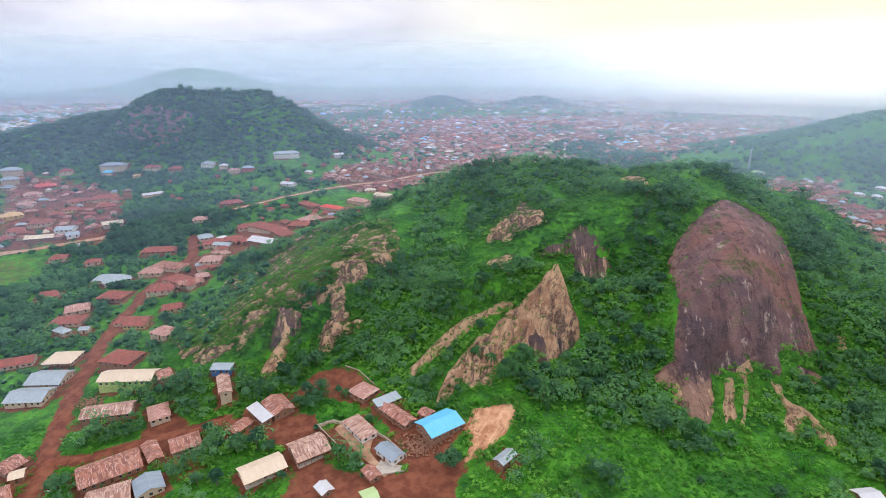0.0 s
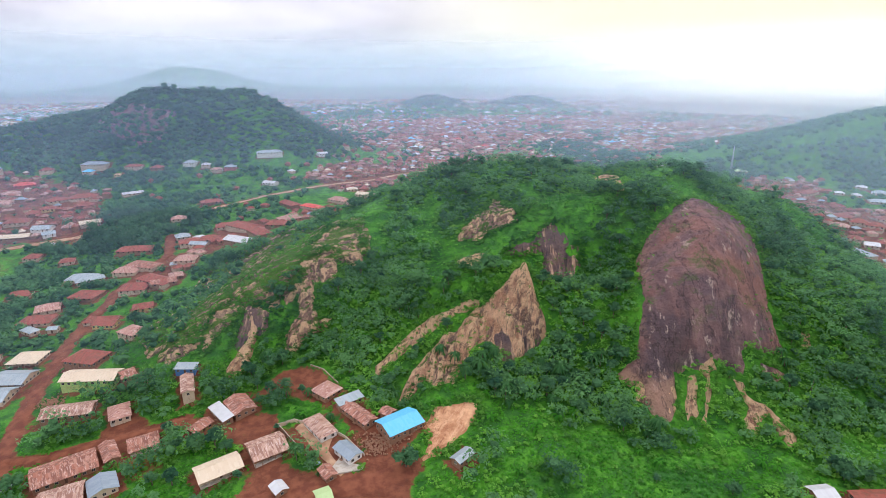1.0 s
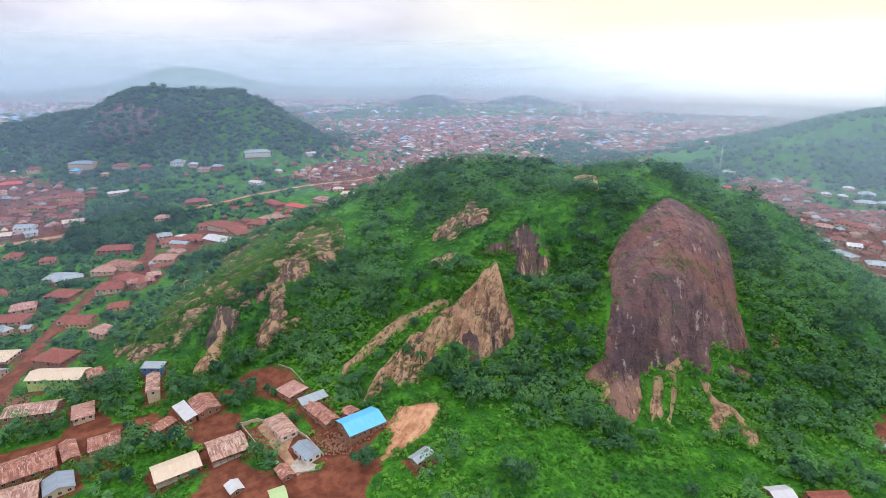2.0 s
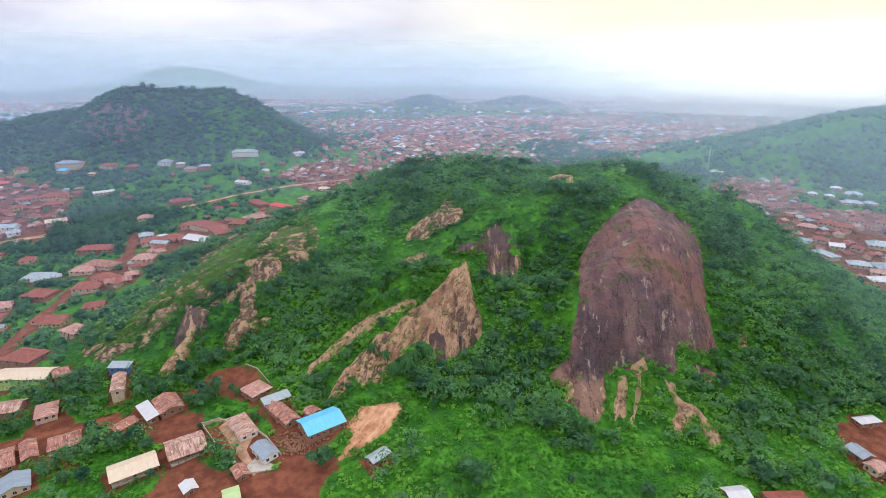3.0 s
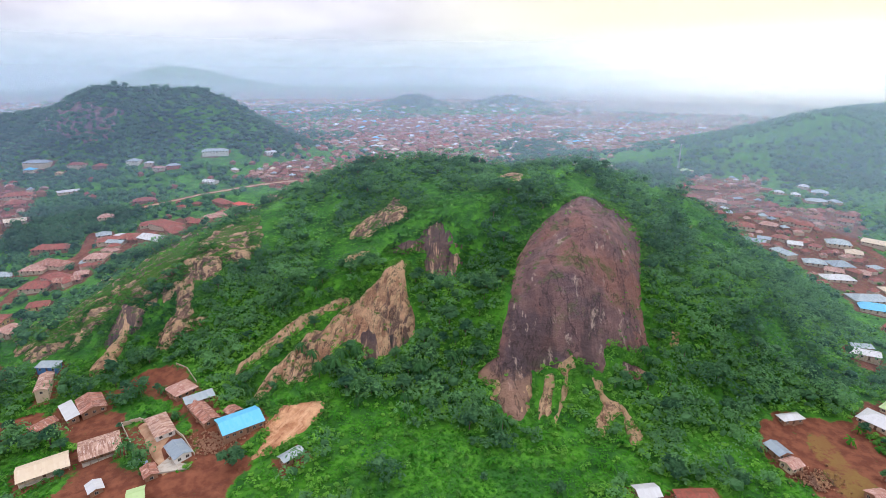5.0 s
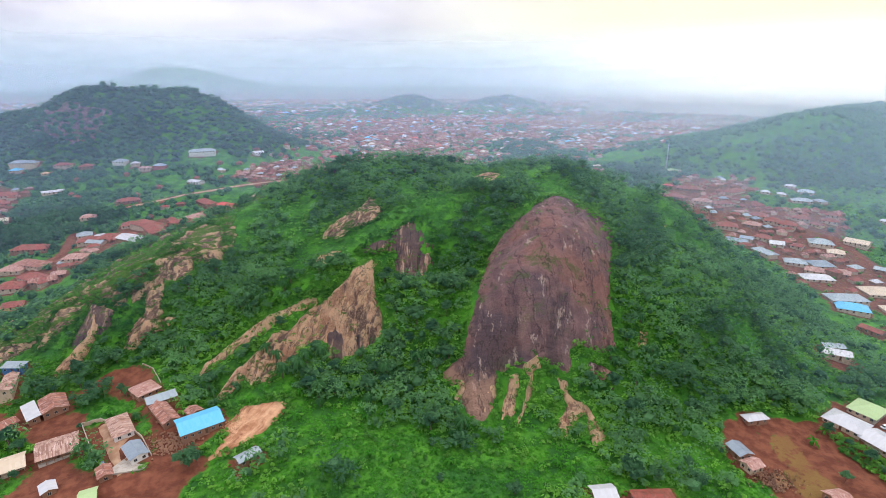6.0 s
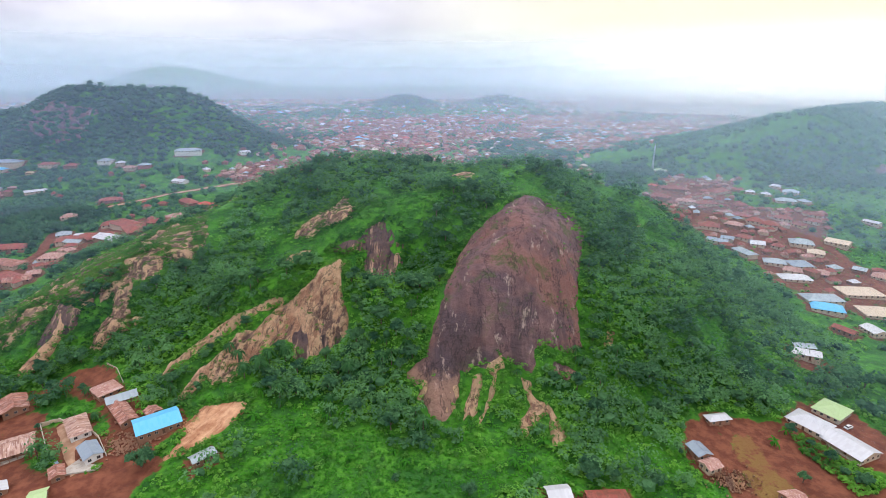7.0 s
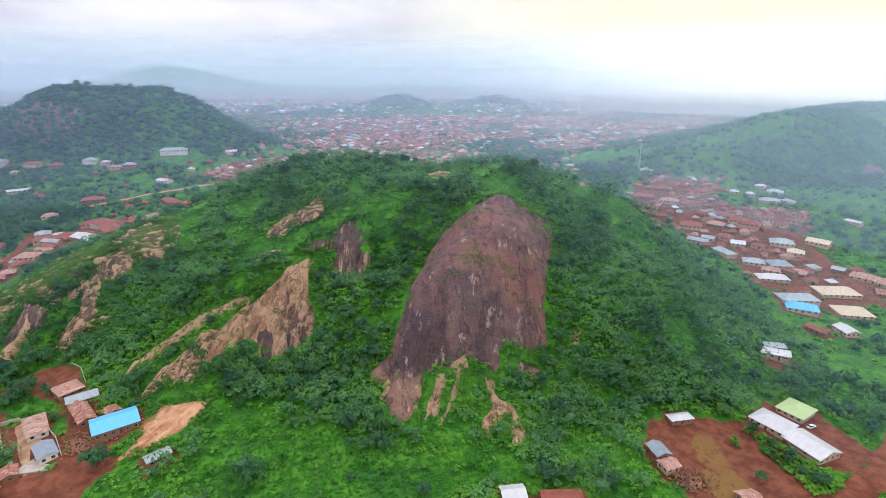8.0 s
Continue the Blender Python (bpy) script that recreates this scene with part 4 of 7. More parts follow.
house(-161.1, 156.4, 42, 4.9, 10.8, "gable", "rust", "mud")
house(-163.8, 166.7, 27, 5.3, 6.0, "gable", "cream", "mud")
house(-7.0, 193.6, -35, 6.0, 6.0, "gable", "rust", "mud")
house(-216.3, 289.1, 12, 6.2, 6.0, "gable", "grey", "cream")
house(-26.0, 151.4, 27, 5.9, 8.4, "gable", "palegreen", "mud")
house(155.9, 156.5, 7, 9.2, 7.2, "gable", "white", "mud")
house(173.3, 152.9, 2, 15.2, 9.6, "hip", "red", "mud")
house(313.0, 258.5, -10, 11.2, 4.8, "mono", "grey", "mud")
house(355.9, 285.0, -65, 13.1, 7.2, "gable", "red", "mud")
house(240.3, 153.5, 8, 7.8, 8.4, "gable", "pink", "mud")
house(-198.1, 233.7, 2, 17.6, 14.5, "gable", "grey", "cream", porch=True)
house(-196.9, 218.6, 4, 17.9, 13.3, "gable", "grey", "cream")
house(-205.7, 254.2, 5, 15.4, 14.0, "hip", "cream", "cream", porch=True)
house(-229.0, 251.5, 23, 17.2, 10.7, "gable", "red", "cream")
house(-228.9, 287.0, -25, 11.1, 6.3, "hip", "grey", "cream")
house(-167.8, 245.5, -11, 18.0, 13.8, "hip", "red", "mud")
house(-152.9, 226.1, 3, 25.7, 11.5, "gable", "cream", "green", tall=2.9)
house(-150.8, 204.5, 14, 21.1, 10.9, "gable", "rustpale", "mud")
house(-127.5, 203.1, -58, 12.6, 9.0, "hip", "pink", "cream", porch=True)
house(-106.9, 183.9, 32, 11.9, 10.5, "hip", "rust", "cream", porch=True)
house(-118.0, 178.8, -50, 14.1, 6.1, "gable", "rust", "mud")
house(-130.2, 169.9, 37, 21.8, 14.4, "gable", "rust", "mud")
house(-110.1, 160.8, -53, 10.6, 10.1, "gable", "slate", "cream")
house(-108.7, 229.5, 0, 10.6, 5.4, "mono", "grey", "blue")
house(-103.4, 217.9, -64, 17.3, 6.1, "gable", "rustpale", "cream")
house(-87.5, 192.6, 62, 10.2, 6.6, "gable", "rust", "mud")
house(-81.2, 200.4, -45, 15.5, 5.4, "mono", "white", "mud")
house(-74.4, 205.2, -49, 14.4, 10.4, "gable", "rust", "mud")
house(-36.5, 210.7, -38, 10.9, 10.6, "hip", "pink", "mud")
house(-24.8, 202.5, 37, 12.4, 5.4, "mono", "grey", "mud")
house(-19.5, 193.5, -45, 18.1, 7.1, "gable", "rust", "mud")
house(-1.4, 185.9, 36, 16.9, 13.0, "gable", "bluebright", "mud", tall=3.2)
house(-34.8, 187.4, -50, 16.2, 8.3, "hip", "rustpale", "white", tall=2.8)
house(-20.8, 172.7, -45, 11.3, 7.1, "gable", "slate", "white")
house(-26.8, 162.5, -52, 7.6, 5.4, "gable", "rust", "mud")
house(-54.0, 177.5, 34, 14.4, 13.6, "gable", "rustpale", "mud", porch=True)
house(-69.6, 167.4, 36, 16.7, 11.0, "gable", "cream", "cream", porch=True)
house(-43.3, 156.2, -48, 6.4, 5.4, "gable", "white", "mud")
house(23.9, 168.5, 46, 9.3, 5.4, "gable", "grey", "mud")
house(233.2, 195.7, 10, 10.9, 5.4, "hip", "white", "mud")
house(217.1, 177.8, -78, 8.5, 7.0, "gable", "slate", "mud")
house(218.2, 170.4, 20, 7.3, 6.4, "gable", "pink", "cream")
house(275.0, 196.8, -59, 15.5, 12.6, "hip", "white", "cream")
house(282.0, 182.3, -69, 16.9, 13.6, "gable", "white", "cream", porch=True)
house(291.5, 206.2, 32, 14.1, 12.1, "hip", "palegreen", "cream", porch=True)
house(309.2, 251.8, -25, 14.1, 8.4, "gable", "white", "cream")
house(373.7, 285.2, -89, 12.3, 9.6, "gable", "white", "cream")
# the valley to the east
house(364.7, 313.3, -27, 18.8, 13.5, "hip", "bluebright", "cream", tall=2.3, fine=False)
house(369.6, 325.8, -5, 24.3, 13.5, "hip", "grey", "cream", tall=2.3, fine=False)
house(406.9, 340.6, -6, 26.7, 16.5, "hip", "cream", "cream", tall=2.3, fine=False)
house(395.6, 310.4, -11, 20.3, 16.5, "hip", "cream", "cream", tall=2.3, fine=False)
house(374.4, 361.7, -11, 21.5, 12.0, "hip", "white", "cream", tall=2.3, fine=False)
house(378.7, 393.4, -24, 16.1, 12.0, "hip", "grey", "cream", tall=2.3, fine=False)
house(364.1, 411.1, -79, 20.7, 10.5, "hip", "grey", "cream", tall=2.3, fine=False)
house(352.5, 432.1, -43, 17.1, 10.5, "gable", "slate", "cream", tall=2.3, fine=False)
house(364.3, 438.6, -36, 10.8, 9.0, "gable", "slate", "cream", tall=2.3, fine=False)
house(379.9, 441.2, -50, 12.4, 12.0, "hip", "red", "cream", tall=2.3, fine=False)
house(384.9, 428.8, -27, 11.7, 11.7, "gable", "white", "cream", tall=2.3, fine=False)
house(423.7, 430.5, -26, 18.5, 15.0, "hip", "grey", "cream", tall=2.3, fine=False)
house(424.5, 412.3, -34, 12.8, 12.0, "hip", "cream", "cream", tall=2.3, fine=False)
house(456.1, 430.9, -51, 18.2, 13.5, "gable", "cream", "cream", tall=2.3, fine=False)
house(396.4, 389.4, -7, 16.7, 15.0, "hip", "slate", "cream", tall=2.3, fine=False)
house(383.6, 377.2, -38, 13.8, 10.5, "hip", "pink", "cream", tall=2.3, fine=False)
house(401.8, 373.6, -41, 11.6, 11.6, "hip", "pink", "mud", tall=2.3, fine=False)
house(420.6, 384.4, -80, 9.1, 9.0, "hip", "grey", "cream", tall=2.3, fine=False)
house(400.4, 424.9, -50, 9.6, 9.0, "hip", "red", "cream", tall=2.3, fine=False)
house(360.1, 464.6, -26, 18.2, 15.0, "hip", "red", "cream", tall=2.3, fine=False)
house(402.7, 490.2, -43, 17.3, 13.5, "hip", "red", "cream", tall=2.3, fine=False)
house(409.5, 477.1, -28, 16.1, 13.5, "hip", "red", "cream", tall=2.3, fine=False)
house(418.3, 468.9, -41, 16.1, 13.5, "hip", "red", "cream", tall=2.3, fine=False)
house(439.9, 483.7, -35, 16.0, 12.0, "hip", "red", "cream", tall=2.3, fine=False)
house(446.1, 469.3, -66, 11.7, 9.0, "hip", "red", "yellow", tall=2.3, fine=False)
house(463.6, 477.2, -38, 14.4, 10.5, "hip", "red", "cream", tall=2.3, fine=False)
house(477.4, 491.8, -45, 12.1, 10.5, "hip", "red", "cream", tall=2.3, fine=False)
house(385.2, 468.2, -45, 14.9, 12.0, "hip", "pink", "mud", tall=2.3, fine=False)
house(518.3, 474.4, -69, 15.0, 7.5, "gable", "white", "cream", tall=2.3, fine=False)
house(346.9, 546.1, -49, 21.7, 12.0, "hip", "red", "mud", tall=2.3, fine=False)
house(373.7, 576.2, -24, 24.9, 13.5, "hip", "red", "mud", tall=2.3, fine=False)
house(367.9, 531.4, -29, 18.4, 12.0, "hip", "pink", "cream", tall=2.3, fine=False)
house(418.6, 567.3, 31, 26.9, 13.5, "hip", "red", "cream", tall=2.3, fine=False)
house(385.4, 524.6, 9, 21.5, 12.0, "hip", "red", "cream", tall=2.3, fine=False)
house(453.6, 566.2, -22, 9.3, 9.0, "hip", "white", "cream", tall=2.3, fine=False)
house(466.3, 557.8, -22, 9.2, 9.0, "hip", "white", "cream", tall=2.3, fine=False)
house(497.0, 591.4, -44, 11.3, 9.0, "hip", "white", "cream", tall=2.3, fine=False)
house(498.8, 566.6, -36, 15.9, 13.5, "hip", "grey", "cream", tall=2.3, fine=False)
house(473.6, 534.6, -23, 19.6, 12.0, "hip", "grey", "cream", tall=2.3, fine=False)
house(491.4, 532.2, -81, 12.9, 9.0, "hip", "grey", "cream", tall=2.3, fine=False)
house(437.8, 380.6, -48, 9.3, 9.0, "gable", "grey", "mud", tall=2.3, fine=False)
house(447.1, 367.0, -46, 17.5, 13.5, "hip", "pink", "cream", tall=2.3, fine=False)
house(454.2, 357.3, -58, 14.6, 13.5, "hip", "pink", "cream", tall=2.3, fine=False)
house(441.0, 339.4, -30, 12.0, 12.0, "gable", "rust", "mud", tall=2.3, fine=False)
# the town to the west
house(-246.2, 364.0, 6, 19.0, 13.5, "hip", "grey", "cream", tall=2.3, fine=False)
house(-238.2, 360.5, 38, 18.9, 9.0, "hip", "grey", "cream", tall=2.3, fine=False)
house(-217.1, 371.8, 3, 17.5, 13.5, "hip", "pink", "cream", tall=2.3, fine=False)
house(-207.7, 378.8, -16, 25.1, 13.5, "hip", "rust", "cream", tall=2.3, fine=False)
house(-196.0, 342.1, 11, 17.8, 15.0, "hip", "red", "cream", tall=2.3, fine=False)
house(-184.9, 351.5, -26, 29.1, 13.5, "hip", "red", "cream", tall=2.3, fine=False)
house(-177.6, 347.3, 27, 16.7, 10.5, "gable", "rust", "mud", tall=2.3, fine=False)
house(-173.4, 356.4, 29, 9.6, 9.6, "hip", "pink", "mud", tall=2.3, fine=False)
house(-176.1, 315.1, 25, 12.4, 10.5, "hip", "red", "yellow", tall=2.3, fine=False)
house(-225.5, 335.6, -4, 18.4, 15.0, "hip", "red", "mud", tall=2.3, fine=False)
house(-272.9, 338.9, 20, 14.3, 12.0, "hip", "red", "cream", tall=2.3, fine=False)
house(-239.4, 317.6, 31, 14.6, 13.5, "hip", "pink", "cream", tall=2.3, fine=False)
house(-234.3, 301.2, 8, 19.0, 13.5, "hip", "red", "cream", tall=2.3, fine=False)
house(-193.7, 299.4, 4, 18.8, 10.5, "hip", "red", "cream", tall=2.3, fine=False)
house(-231.7, 412.6, 9, 28.2, 13.5, "hip", "red", "mud", tall=2.3, fine=False)
house(-310.9, 404.7, 14, 12.1, 12.1, "hip", "red", "cream", tall=2.3, fine=False)
house(-277.7, 396.1, 26, 10.8, 10.8, "hip", "red", "cream", tall=2.3, fine=False)
house(-177.0, 381.4, 8, 15.6, 13.5, "hip", "pink", "cream", tall=2.3, fine=False)
house(-184.0, 376.4, 23, 6.0, 7.2, "hip", "grey", "cream", tall=2.3, fine=False)
house(-205.9, 439.1, 32, 12.0, 12.0, "hip", "grey", "cream", tall=2.3, fine=False)
house(-191.3, 422.6, 28, 18.7, 13.5, "hip", "red", "cream", tall=2.3, fine=False)
house(-176.3, 425.4, 17, 15.8, 13.5, "hip", "red", "cream", tall=2.3, fine=False)
house(-180.1, 413.6, -10, 15.5, 9.0, "gable", "grey", "cream", tall=2.3, fine=False)
house(-139.9, 396.6, -26, 25.0, 13.5, "gable", "white", "mud", tall=2.3, fine=False)
house(-160.6, 415.2, 36, 11.6, 10.5, "hip", "red", "mud", tall=2.3, fine=False)
house(-176.3, 459.8, 23, 17.0, 13.5, "hip", "red", "cream", tall=2.3, fine=False)
house(-153.7, 446.7, -33, 36.4, 16.5, "hip", "red", "cream", tall=2.3, fine=False)
house(-129.3, 410.2, -50, 24.9, 13.5, "hip", "red", "mud", tall=2.3, fine=False)
house(-124.6, 440.5, -8, 17.2, 12.0, "hip", "red", "mud", tall=2.3, fine=False)
house(-121.5, 469.7, 37, 20.9, 13.5, "hip", "pink", "mud", tall=2.3, fine=False)
house(-135.0, 521.9, -45, 26.6, 12.0, "hip", "red", "mud", tall=2.3, fine=False)
house(-110.1, 511.3, -31, 24.6, 10.5, "hip", "redbright", "cream", tall=2.3, fine=False)
house(-94.1, 476.1, 11, 13.5, 9.0, "gable", "grey", "cream", tall=2.3, fine=False)
house(-215.9, 527.8, 30, 20.8, 12.0, "hip", "red", "mud", tall=2.3, fine=False)
house(-228.8, 482.8, 23, 13.8, 12.0, "hip", "pink", "cream", tall=2.3, fine=False)
house(-174.2, 591.1, -22, 17.0, 10.5, "gable", "white", "white", tall=2.3, fine=False)
house(-80.5, 576.0, 14, 12.5, 9.0, "hip", "cream", "cream", tall=2.3, fine=False)
house(-62.7, 554.3, -25, 21.0, 12.0, "gable", "cream", "cream", tall=2.3, fine=False)
house(-87.0, 534.9, -33, 23.2, 13.5, "hip", "pink", "cream", tall=2.3, fine=False)
house(-412.8, 491.2, 47, 17.6, 15.0, "hip", "yellowish", "yellow", tall=2.3, fine=False)
house(-424.0, 526.2, 54, 15.7, 12.0, "hip", "pink", "cream", tall=2.3, fine=False)
house(-439.7, 557.3, 41, 17.2, 13.5, "hip", "pink", "cream", tall=2.3, fine=False)
house(-447.7, 588.5, 37, 20.8, 13.5, "hip", "redbright", "red", tall=2.3, fine=False)
house(-397.8, 639.8, 8, 28.9, 13.5, "hip", "slate", "cream", tall=2.3, fine=False)
house(-399.4, 627.7, 8, 11.4, 11.4, "hip", "bluebright", "cream", tall=2.3, fine=False)
house(-352.4, 640.8, 10, 19.2, 12.0, "hip", "red", "cream", tall=2.3, fine=False)
house(-363.3, 623.3, 12, 8.0, 7.5, "hip", "yellowish", "yellow", tall=2.3, fine=False)
house(-322.9, 637.7, 7, 14.5, 13.5, "hip", "red", "mud", tall=2.3, fine=False)
house(-285.5, 644.3, 2, 15.0, 13.5, "hip", "grey", "white", tall=2.3, fine=False)
house(-265.0, 639.2, 10, 10.5, 9.0, "hip", "white", "cream", tall=2.3, fine=False)
house(-247.8, 626.9, 10, 14.2, 9.0, "hip", "pink", "cream", tall=2.3, fine=False)
house(-233.5, 632.5, 12, 14.2, 10.5, "hip", "grey", "red", tall=2.3, fine=False)
house(-197.2, 670.0, 20, 31.6, 13.5, "hip", "grey", "white", tall=2.3, fine=False)
house(-137.9, 698.8, 45, 14.2, 9.0, "gable", "white", "white", tall=2.3, fine=False)
house(-310.8, 557.0, 43, 21.1, 9.0, "gable", "white", "cream", tall=2.3, fine=False)
house(-351.8, 443.0, 18, 22.5, 12.0, "gable", "cream", "mud", tall=2.3, fine=False)
house(-340.9, 461.2, 13, 16.0, 13.5, "gable", "grey", "white", tall=2.3, fine=False)
house(-328.6, 449.9, 41, 10.7, 10.8, "gable", "grey", "white", tall=2.3, fine=False)
house(-305.8, 473.1, 36, 17.4, 12.0, "gable", "cream", "cream", tall=2.3, fine=False)
house(-366.7, 508.6, 39, 15.1, 10.5, "hip", "red", "yellow", tall=2.3, fine=False)
house(-373.9, 496.4, 45, 12.5, 12.0, "hip", "red", "mud", tall=2.3, fine=False)
house(-337.0, 488.5, 61, 8.0, 9.6, "hip", "red", "cream", tall=2.3, fine=False)
house(-373.3, 475.0, 19, 20.2, 15.0, "hip", "red", "cream", tall=2.3, fine=False)
house(-383.7, 456.9, 30, 14.4, 14.4, "hip", "red", "cream", tall=2.3, fine=False)
house(-382.1, 440.1, -34, 14.2, 12.0, "hip", "red", "mud", tall=2.3, fine=False)
house(-477.2, 573.5, -176, 11.4, 11.4, "hip", "slate", "cream", tall=2.3, fine=False)
house(-497.2, 607.1, 49, 20.8, 13.5, "hip", "grey", "cream", tall=2.3, fine=False)
house(-487.3, 590.0, 42, 17.4, 13.5, "hip", "slate", "cream", tall=2.3, fine=False)
house(-450.0, 629.7, 23, 14.5, 12.0, "hip", "red", "cream", tall=2.3, fine=False)
house(-375.9, 534.7, 50, 19.6, 13.5, "hip", "red", "cream", tall=2.3, fine=False)
house(-355.2, 545.1, 32, 25.6, 15.0, "hip", "red", "cream", tall=2.3, fine=False)
house(-338.6, 519.2, 29, 17.2, 13.5, "hip", "red", "mud", tall=2.3, fine=False)

# ---- bare earth round houses, on yards and beside roads ----
DRY = [[(234.7, 187.6), (245.5, 189.9), (245.2, 167.9), (244.8, 154.1), (228.4, 154.1), (231.2, 170.8)], [(-110.2, 176.3), (-99.9, 179.1), (-94.4, 172.5), (-94.9, 165.1), (-102.2, 165.4)]]
px, py = ground_verts[:, 0], ground_verts[:, 1]


def bareness(x, y):
    soil = np.zeros(x.shape)
    for yard in YARDS:
        soil = np.maximum(soil, np.clip(0.45 + inside(x, y, yard) / 8, 0, 0.72))
    soil = np.maximum(soil, np.clip(0.40 + inside(x, y, VALLEY) / 30, 0, 0.66))
    soil = np.maximum(soil, 0.66 * town_blocks(x, y))
    for line, width in ROADS.values():
        soil = np.maximum(soil, np.clip(0.8 - (along(x, y, line) - width / 2) / 4, 0, 0.8))
    for hx, hy, yaw, long, wide in HOUSES:
        c, s = math.cos(radians(yaw)), math.sin(radians(yaw))
        u, v = np.abs((x - hx) * c + (y - hy) * s) - long / 2, np.abs((y - hy) * c - (x - hx) * s) - wide / 2
        soil = np.maximum(soil, np.clip(0.72 - np.hypot(np.maximum(u, 0), np.maximum(v, 0)) / 9, 0, 0.72))
    for plot, amount in zip(DRY, (0.43, 0.3)):
        soil = np.where(inside(x, y, plot) > 0, amount, soil)
    return np.maximum(soil, built_up(x, y) * (0.78 - 0.4 * np.clip((y - 1300) / 700, 0, 1)) * np.where(x < -0.25 * y, 0.5, 1.0))


WEST_TOWN = [(-485.5, 571.6), (-500.0, 625.0), (-430.1, 615.0), (-347.7, 570.0), (-298.8, 490.0), (-288.7, 425.7), (-339.5, 432.0), (-372.0, 410.3)]
ROAD_TOWN = [(-151.7, 630.5), (-108.4, 706.4), (-65.4, 728.9), (4.6, 714.7), (-34.4, 588.4), (-75.9, 563.1), (-110.0, 584.5)]
FOOT_TOWN = [(-191.7, 478.0), (-138.1, 483.0), (-95.0, 530.0), (-70.0, 500.0), (-110.0, 440.0), (-148.7, 396.5), (-172.1, 375.4), (-176.2, 336.1), (-205.8, 347.9), (-211.7, 385.4), (-180.0, 420.0)]
EAST_TOWN = [(342.2, 578.0), (374.8, 630.4), (473.7, 623.0), (433.8, 560.1), (386.9, 526.0), (366.3, 493.8), (337.9, 505.0)]
EAST_ROW = [(341.2, 467.6), (401.9, 509.8), (466.5, 513.7), (491.3, 498.3), (459.7, 468.5), (432.6, 458.6), (377.8, 452.3), (341.2, 450.2)]
PLAY_FIELD = [(-365.4, 405.0), (-332.4, 418.0), (-309.3, 393.9), (-302.2, 363.9), (-330.0, 345.0), (-420.0, 345.0)]


def town_blocks(x, y):
    """1 inside the close-built quarters round the hill."""
    return np.clip(0.5 + np.maximum.reduce([inside(x, y, q) for q in (WEST_TOWN, ROAD_TOWN, FOOT_TOWN, EAST_TOWN, EAST_ROW)]) / 16, 0, 1)


def built_up(x, y):
    """How densely the far town stands, 0 to 1, over the plan."""
    far_x, far_y = x, y
    x, y = x / SKETCH, y / SKETCH
    centre = np.exp(-(((x - 400) / 560) ** 2 + ((y - 900) / 420) ** 2) ** 1.5)
    neck = np.exp(-(((x - 20) / 110) ** 2 + ((y - 560) / 100) ** 2))
    west = np.maximum(0.62 * town_blocks(far_x, far_y), 0.3 * (inside(far_x, far_y, VALLEY) > 0))
    far = 0.95 * np.exp(-(((x - 500) / 1500) ** 2 + ((y - 1900) / 800) ** 2))
    north_west = 0.9 * np.exp(-(((x + 1050) / 620) ** 2 + ((y - 1500) / 600) ** 2) ** 1.5)
    d = np.clip(np.maximum.reduce([centre, neck, west, far, north_west]) * (1.05 + 0.75 * wobble(x, y, 160, 40)), 0, 1)
    hill = height(far_x, far_y) - (BASE[0] + BASE[1] * np.tanh((far_y - BASE[2]) / BASE[3]) + BASE[5] * np.clip(far_y - 810, 0, 1215) / 100)
    belt = np.exp(-(((far_x + 120) / 620) ** 4 + ((far_y - 1900 - 0.2 * far_x) / 380) ** 4))
    d = d * (1 - 0.85 * belt * np.clip(0.8 + 1.2 * wobble(far_x, far_y * 2, 420, 68), 0, 1))
    green = 1 - np.exp(-(((x - 490) / 140) ** 2 + ((y - 480) / 150) ** 2) ** 2)
    blocks = np.maximum(town_blocks(far_x, far_y), 0.5 * (inside(far_x, far_y, VALLEY) > 0))
    stray = (far_x > 300) & (far_y < 760) & (far_x > 0.45 * far_y)
    return np.where(stray, np.minimum(d, 0.62 * blocks), d * green * np.clip(1.4 - hill / 19, 0, 1))


dry = np.maximum.reduce([np.clip(0.7 + inside(px, py, plot) / 5, 0, 1.0) for plot in DRY])
dry = np.maximum(dry, np.clip(0.3 + inside(px, py, PLAY_FIELD) / 60, 0, 0.5))
ground.data.attributes.new("dry_grass", "FLOAT", "POINT").data.foreach_set("value", dry.astype(np.float32))
ground.data.attributes.new("bare_soil", "FLOAT", "POINT").data.foreach_set("value", bareness(px, py).astype(np.float32))

# ---- the far town: thousands of roofs ----
rng = np.random.RandomState(5)
town_roofs = [ROOFS[k] for k in ("red", "pink", "rust", "grey", "white", "cream", "slate", "bluebright", "redbright")]


